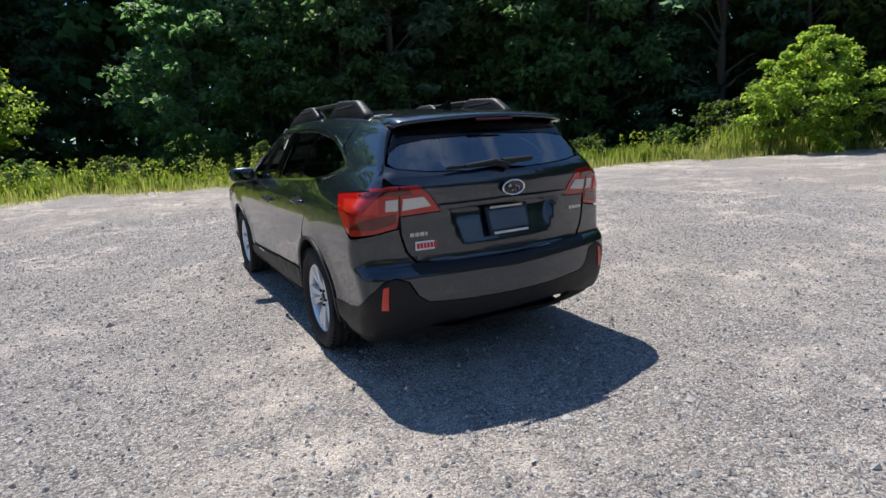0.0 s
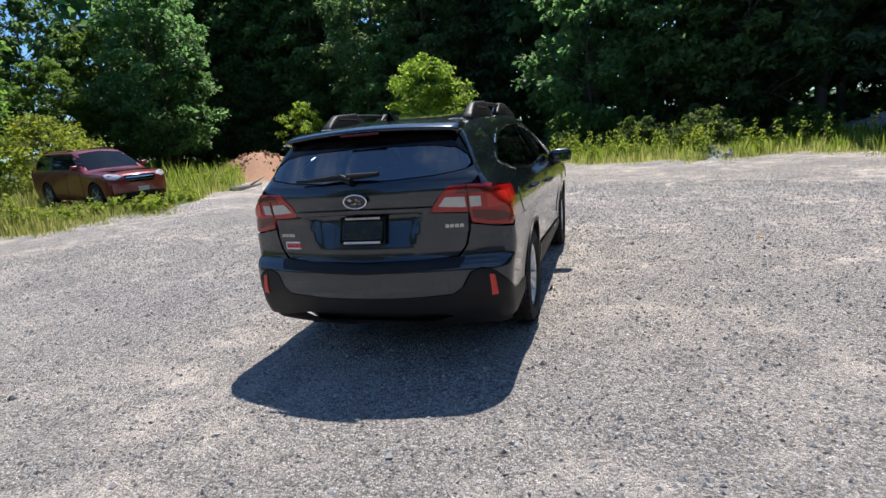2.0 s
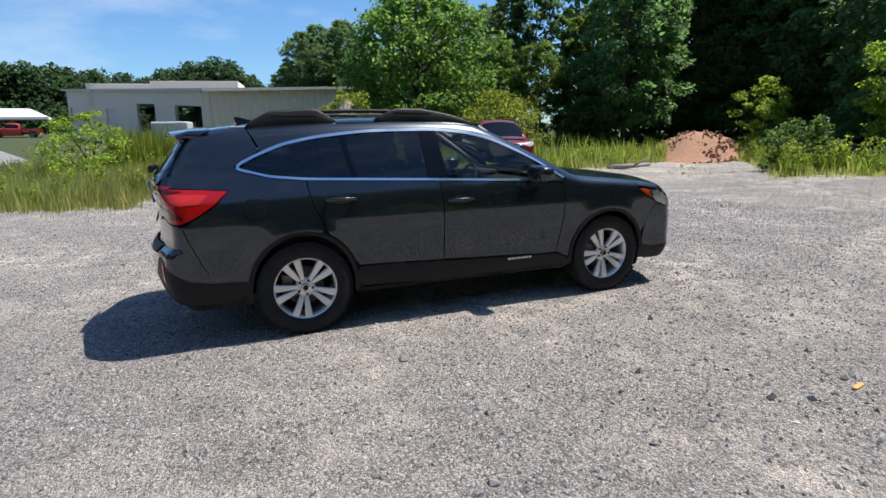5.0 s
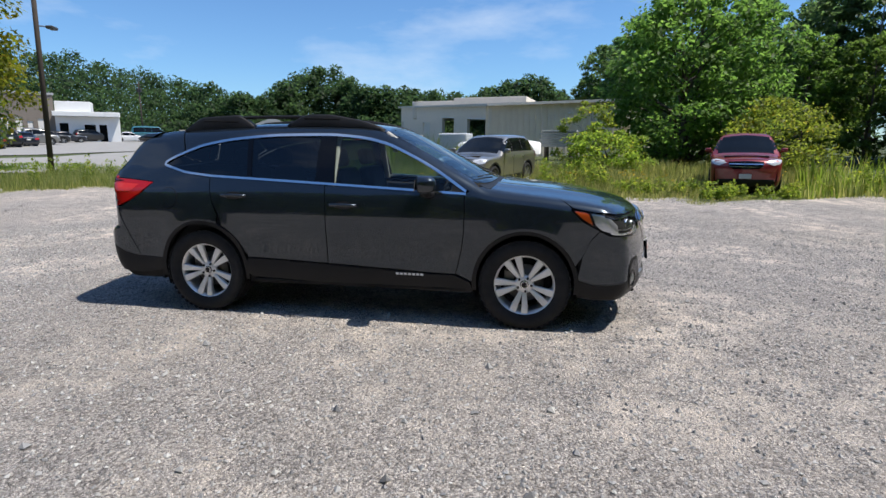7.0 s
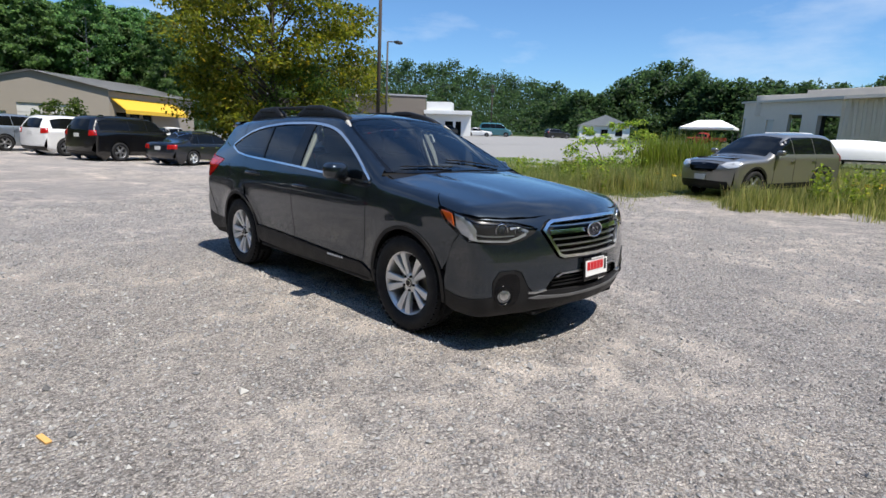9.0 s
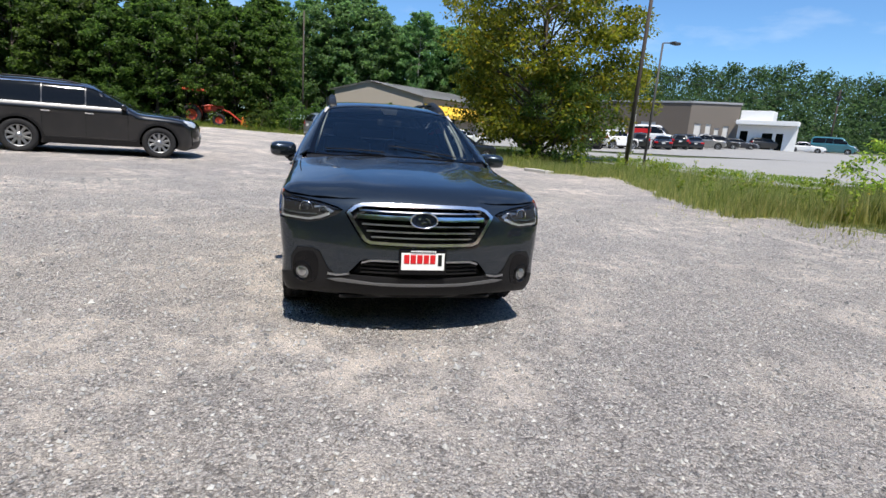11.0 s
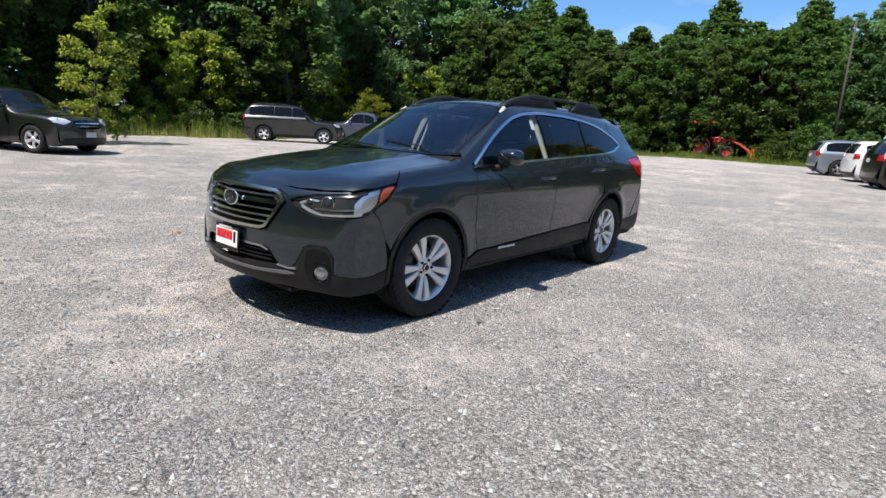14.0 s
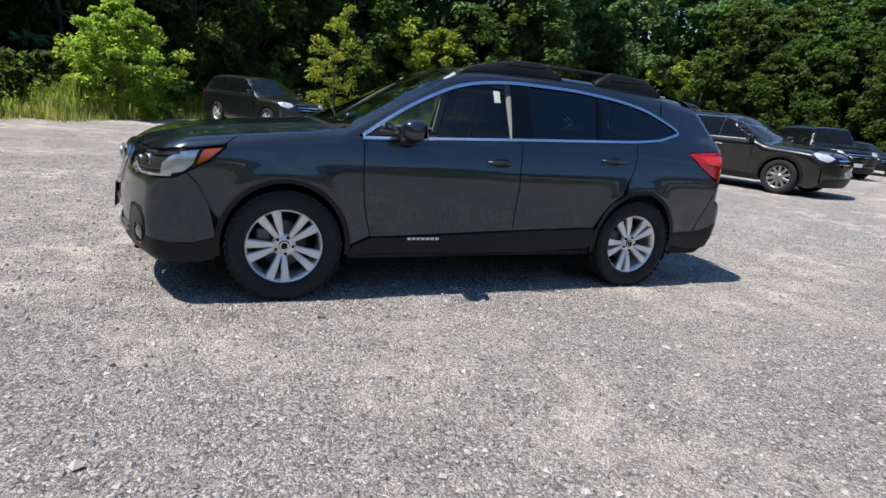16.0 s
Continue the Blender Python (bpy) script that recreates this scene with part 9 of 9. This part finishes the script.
def tan_building():
    z = 0.45
    Lp, C, Rp = (-50.0, -1.6), (-48.6, 7.0), (-57.0, 17.0)
    b = thing("tan_building", Matrix.Translation((-1.0, 2.4, -0.15)) @ Matrix.Diagonal((1, 1, 1.42, 1)), "tan gabled workshop with three roller doors and a yellow awning", "building")
    m1, l1 = wall_frame(Lp, C, z)
    h = 2.9
    ops = [(l1 * 0.06, l1 * 0.20, 0.0, 1.5), (l1 * 0.28, l1 * 0.47, 0.0, 2.0), (l1 * 0.52, l1 * 0.71, 0.0, 2.0), (l1 * 0.76, l1 * 0.80, 0.3, 1.5), (l1 * 0.90, l1 * 0.945, 0.3, 1.5)]
    w = wall_with(b, m1, l1, h, ops, TAN_WALL)
    for i, o in enumerate(ops):
        d = part("roller_door" if i < 3 else "window", box((o[1] - o[0], 0.05, o[3] - o[2]), ((o[0] + o[1]) / 2, 0.14, (o[2] + o[3]) / 2)), DOOR_PALE if i < 3 else WINDOW_DARK, w)
        if i < 3:
            for k in range(4):
                part("door_slat", box((o[1] - o[0], 0.02, 0.03), ((o[0] + o[1]) / 2, 0.105, 0.3 + 0.4 * k)), ROOF_PALE, d)
    gable = part("gable", extrude_outline([(0, h - 0.005), (l1, h - 0.005), (l1, h + 0.15), (l1 * 0.42, h + 0.85), (0, h + 0.15)], 0.002, 0.24), TAN_WALL, b)
    gable.matrix_basis = m1
    m2, l2 = wall_frame(C, Rp, z)
    ops2 = [(0.8, 2.2, 0.2, 1.7), (2.6, 4.0, 0.2, 1.7), (4.4, 5.8, 0.2, 1.7)]
    w2 = wall_with(b, m2, l2, h, ops2, TAN_WALL)
    for o in ops2:
        part("window", box((o[1] - o[0], 0.05, o[3] - o[2]), ((o[0] + o[1]) / 2, 0.14, (o[2] + o[3]) / 2)), WINDOW_DARK, w2)
    aw = part("awning", extrude_outline([(0.0, 2.55), (-1.3, 1.85), (-1.3, 1.62), (-1.26, 1.62), (-1.26, 1.80), (0.0, 2.48)], 0.3, l2 * 0.75), AWNING, b, "yellow awning")
    aw.matrix_basis = m2 @ Matrix.Rotation(radians(90), 4, "Z") @ Matrix.Scale(-1, 4, (0, 1, 0)) @ Matrix.Rotation(0, 4, "Z")
    dirv = Vector((Rp[0] - C[0], Rp[1] - C[1], 0)).normalized()
    for half, (u0, u1, z0, z1) in enumerate(((-0.04, 0.42, h + 0.10, h + 0.90), (0.42, 1.06, h + 0.90, h + 0.05))):
        a = Vector((Lp[0], Lp[1], z)).lerp(Vector((C[0], C[1], z)), u0)
        c = Vector((Lp[0], Lp[1], z)).lerp(Vector((C[0], C[1], z)), u1)
        bm = bmesh.new()
        q = [bm.verts.new(v) for v in (a + Vector((0, 0, z0)) - dirv * 0.4, c + Vector((0, 0, z1)) - dirv * 0.4, c + Vector((0, 0, z1)) + dirv * 13.5, a + Vector((0, 0, z0)) + dirv * 13.5)]
        f = bm.faces.new(q)
        bmesh.ops.solidify(bm, geom=[f], thickness=0.14)
        part("roof", bm, METAL_ROOF, b)


tan_building()


def long_building():
    z = 1.10
    tall = Matrix.Diagonal((1, 1, 1.68, 1))
    pts = [(-84.0, 41.0), (-66.0, 52.2), (-62.4, 57.6), (-56.5, 62.0)]
    b = thing("long_building", tall, "long flat-roofed brown and tan commercial building", "building")
    # the first wall's darker brown carries the shade of that side
    for (p, q, h, mat_, ops) in ((pts[0], pts[1], 3.7, SHADED_BROWN, [(9.6, 11.4, 0, 1.9), (13.8, 16.2, 0, 2.0)]), (pts[1], pts[2], 3.7, material("taupe_wall", (0.175, 0.15, 0.125), 0.85, vary=0.08, scale=1.5), [(0.8, 1.7, 0, 2.0), (2.3, 3.0, 0, 2.0), (3.5, 4.1, 0, 1.7), (4.6, 5.3, 0.4, 1.9)])):
        m, l = wall_frame(p, q, z)
        w = wall_with(b, m, l, h, ops, mat_)
        for o in ops:
            part("door", box((o[1] - o[0], 0.05, o[3] - o[2]), ((o[0] + o[1]) / 2, 0.14, (o[2] + o[3]) / 2)), DOOR_PALE, w)
        part("roof_edge", box((l + 0.3, 0.5, 0.16), (l / 2, 0.12, h + 0.08), None, 0.02), METAL_ROOF, w)
    bm = bmesh.new()
    vs = [bm.verts.new((x, y, z + 3.65)) for x, y in (pts[0], pts[1], pts[2], (-76.0, 68.0), (-92.0, 56.0))]
    f = bm.faces.new(vs)
    bmesh.ops.solidify(bm, geom=[f], thickness=0.12)
    part("roof", bm, METAL_ROOF, b)
    s = thing("shop_annex", tall, "low white shop with a flat canopy", "building")
    m, l = wall_frame(pts[2], pts[3], z)
    ops = [(0.4, 1.4, 0, 1.6), (3.2, 4.5, 0.2, 1.5), (4.9, 5.8, 0, 1.5)]
    w = wall_with(s, m, l, 2.1, ops, WHITE_WALL)
    for o in ops:
        part("window", box((o[1] - o[0], 0.05, o[3] - o[2]), ((o[0] + o[1]) / 2, 0.14, (o[2] + o[3]) / 2)), WINDOW_DARK, w)
    part("canopy", box((l + 0.2, 1.6, 0.36), (l / 2, -0.3, 2.30), None, 0.03), WHITE_WALL, w)
    part("upper_box", box((l * 0.55, 3.0, 0.9), (l * 0.28, 1.8, 2.85), None, 0.03), WHITE_WALL, w)


long_building()


def tent():
    x, y = -26.8, 81.5
    z = float(ground_z(x, y)) + 0.3
    t = thing("party_tent", pose(x, y, z, 0, 0, 10), "white open-sided party tent", "tent")
    bm = bmesh.new()
    apex = [bm.verts.new((-1.6, 0, 3.3)), bm.verts.new((1.6, 0, 3.3))]
    c = [bm.verts.new(v) for v in ((-3.6, -2.4, 2.2), (3.6, -2.4, 2.2), (3.6, 2.4, 2.2), (-3.6, 2.4, 2.2))]
    d = [bm.verts.new((v.co.x, v.co.y, 1.9)) for v in c]
    bm.faces.new((c[0], c[1], apex[1], apex[0]))
    bm.faces.new((c[2], c[3], apex[0], apex[1]))
    bm.faces.new((c[1], c[2], apex[1]))
    bm.faces.new((c[3], c[0], apex[0]))
    for i in range(4):
        bm.faces.new((c[i], d[i], d[(i + 1) % 4], c[(i + 1) % 4]))
    bmesh.ops.recalc_face_normals(bm, faces=bm.faces)
    part("canopy", bm, CANVAS, t)
    for px in (-3.55, 3.55):
        for py in (-2.35, 2.35):
            part("post", tube((px, py, -0.4), (px, py, 2.2), 0.05), GALV, t)


tent()


def far_house():
    x, y = -50.0, 92.0
    z = float(ground_z(x, y)) - 0.2
    t = thing("far_house", pose(x, y, z, 0, 0, 35), "small grey-roofed house far beyond the yard", "house")
    part("wall", box((9, 6, 2.6), (0, 0, 1.3)), WHITE_WALL, t)
    part("roof", extrude_outline([(-5.0, 2.6), (0, 4.6), (5.0, 2.6)], -3.4, 3.4), METAL_ROOF, t)
    for dx in (-2.6, 0, 2.6):
        part("window", box((1.2, 0.06, 1.1), (dx, -3.03, 1.4)), WINDOW_DARK, t)


far_house()


def pole(name, label, x, y, h, r, mat_, lean=(0.0, 0.0), lamp=None):
    z = float(ground_z(x, y))
    t = thing(name, pose(x, y, z), label, "pole")
    part("shaft", smooth_mesh(tube((0, 0, -0.3), (lean[0] * h, lean[1] * h, h), r, r * 0.7, 14)), mat_, t)
    top = Vector((lean[0] * h, lean[1] * h, h))
    if lamp == "one":
        part("lamp_arm", tube(top, top + Vector((0.15, 0.35, 0.02)), 0.03), mat_, t)
        part("lamp_head", box((0.30, 0.52, 0.14), tuple(top + Vector((0.25, 0.58, 0.0))), (0, 0, 20), 0.03), GALV, t)
    if lamp == "twin":
        part("crossbar", tube(top + Vector((-0.45, 0, -0.25)), top + Vector((0.45, 0, -0.25)), 0.035), mat_, t)
        for s in (-1, 1):
            hd = part("floodlight", tube(top + Vector((s * 0.45, -0.30, -0.05)), top + Vector((s * 0.45, 0.12, 0.10)), 0.22, 0.13, 16), GALV, t)
            part("bracket", tube(top + Vector((s * 0.45, 0, -0.25)), top + Vector((s * 0.45, 0, 0.05)), 0.03), mat_, t)
    if lamp == "gear":
        for s in (-1, 1):
            part("transformer", tube(top + Vector((s * 0.30, 0, -1.6)), top + Vector((s * 0.30, 0, -0.9)), 0.16, 0.16, 12), GALV, t)
        part("crossbar", box((1.6, 0.10, 0.12), tuple(top + Vector((0, 0, -0.4)))), mat_, t)
    return t


pole("lamp_pole", "tall dark pole with two floodlights before the big tree", 9.0, 25.6, 8.2, 0.09, GALV, lamp="twin")
pole("wooden_pole", "leaning dark wooden pole in the grass verge", -18.3, 13.9, 11.5, 0.105, WOOD_POLE, lean=(0.015, 0.012))
pole("street_lamp", "slim dark street lamp behind the wooden pole", -21.4, 16.9, 6.5, 0.075, GALV, lean=(0.01, 0.01), lamp="one")
pole("utility_pole", "pale utility pole with transformers", -32.6, 22.8, 6.7, 0.14, BARK_PALE, lamp="gear")
pole("utility_pole", "distant wooden utility pole", -66.0, 78.0, 9.5, 0.14, WOOD_POLE, lamp="gear")
pole("wooden_pole", "thin dark pole at the edge of the poplars", -41.5, -2.0, 9.5, 0.07, WOOD_POLE)


def wires():
    """Cables between the utility poles."""
    a, b = Vector((-32.6, 22.8, 7.0)), Vector((-66.0, 78.0, 11.8))
    for k, dz in enumerate((0.0, -0.3)):
        pts = [tuple(a.lerp(b, t) + Vector((0, 0, dz - 3.0 * t * (1 - t)))) for t in np.linspace(0, 1, 16)]
        tagged(part("power_cable", ring_tube(pts, 0.018, closed=False), DARK), "sagging black cable between utility poles", "cable", "cables")


wires()


def heap(name, label, x, y, rx, ry, h, mat_, seed, lumps, category):
    """A heap of loose material: an uneven cone with lumps lying on it."""
    z = float(ground_z(x, y))
    t = thing(name, pose(x, y, z), label, category)
    vs, fs = [], []
    na, nr = 40, 14
    for i in range(nr + 1):
        u = i / nr
        for k in range(na):
            a = 2 * math.pi * k / na
            rr = u * (1 + 0.10 * math.sin(3 * a + seed) + 0.07 * math.sin(7 * a))
            px, py = rx * rr * math.cos(a), ry * rr * math.sin(a)
            pz = h * (math.cos(min(u, 1) * math.pi) * 0.5 + 0.5) ** 0.9 + 0.07 * noise.noise((px * 2, py * 2, seed)) * (1 - u) - 0.06 * (i == nr)
            vs.append((px, py, pz))
    for i in range(nr):
        for k in range(na):
            fs.append((i * na + k, (i + 1) * na + k, (i + 1) * na + (k + 1) % na, i * na + (k + 1) % na))
    part("mound", mesh_from("mound", vs, fs, None, True), mat_, t)
    rng = np.random.default_rng(seed)
    bm = bmesh.new()
    for _ in range(lumps):
        u, a = math.sqrt(rng.random()), rng.uniform(0, 2 * math.pi)
        px, py = rx * u * math.cos(a), ry * u * math.sin(a)
        pz = h * (math.cos(u * math.pi) * 0.5 + 0.5) ** 0.9
        s = rng.uniform(0.04, 0.12)
        bmesh.ops.create_icosphere(bm, subdivisions=1, radius=1, matrix=Matrix.LocRotScale((px, py, pz), Euler(tuple(rng.uniform(0, 6, 3))), (s * 1.6, s, s * 0.6)))
    o = part("loose_rubble", bm, mat_, t)
    tagged(o, kind="stuff")


heap("wood_chip_mound", "mound of reddish-brown wood chips at the edge of the lot", 22.0, 18.0, 4.3, 3.8, 1.5, CHIPS, 3, 600, "mound")
heap("stone_pile", "pile of bluish crushed stone in the weeds", 17.0, -10.6, 2.6, 1.8, 0.5, STONE_PILE, 5, 200, "pile")
heap("stone_pile", "low pile of grey rubble at the edge of the lot", 12.6, -4.4, 1.6, 0.7, 0.22, STONE_PILE, 6, 60, "pile")
tagged(part("concrete_block", box((1.3, 0.45, 0.14), (-14.9, 8.0, float(ground_z(-14.9, 8.0)) + 0.04), (0, 0, 20), 0.02), material("concrete", (0.40, 0.385, 0.35), 0.9, vary=0.15, bump=0.3)), "pale concrete block at the edge of the verge", "block")
tagged(part("wooden_chip", box((0.105, 0.028, 0.012), (1.45, -3.12, 0.008), (0, 0, 12), 0.004), material("fresh_wood", (0.62, 0.36, 0.12), 0.8, vary=0.15)), "small piece of fresh wood on the gravel", "wood")
lg = thing("fallen_log", pose(12.2, 11.6, float(ground_z(12.2, 11.6))), "pale fallen log beside the mound", "log")
part("stem", smooth_mesh(tube((-1.0, 0, 0.12), (1.1, 0.25, 0.15), 0.11, 0.07, 9)), BARK_PALE, lg)
part("branch", smooth_mesh(tube((0.2, 0.1, 0.15), (0.7, -0.3, 0.45), 0.04, 0.02, 7)), BARK_PALE, lg)
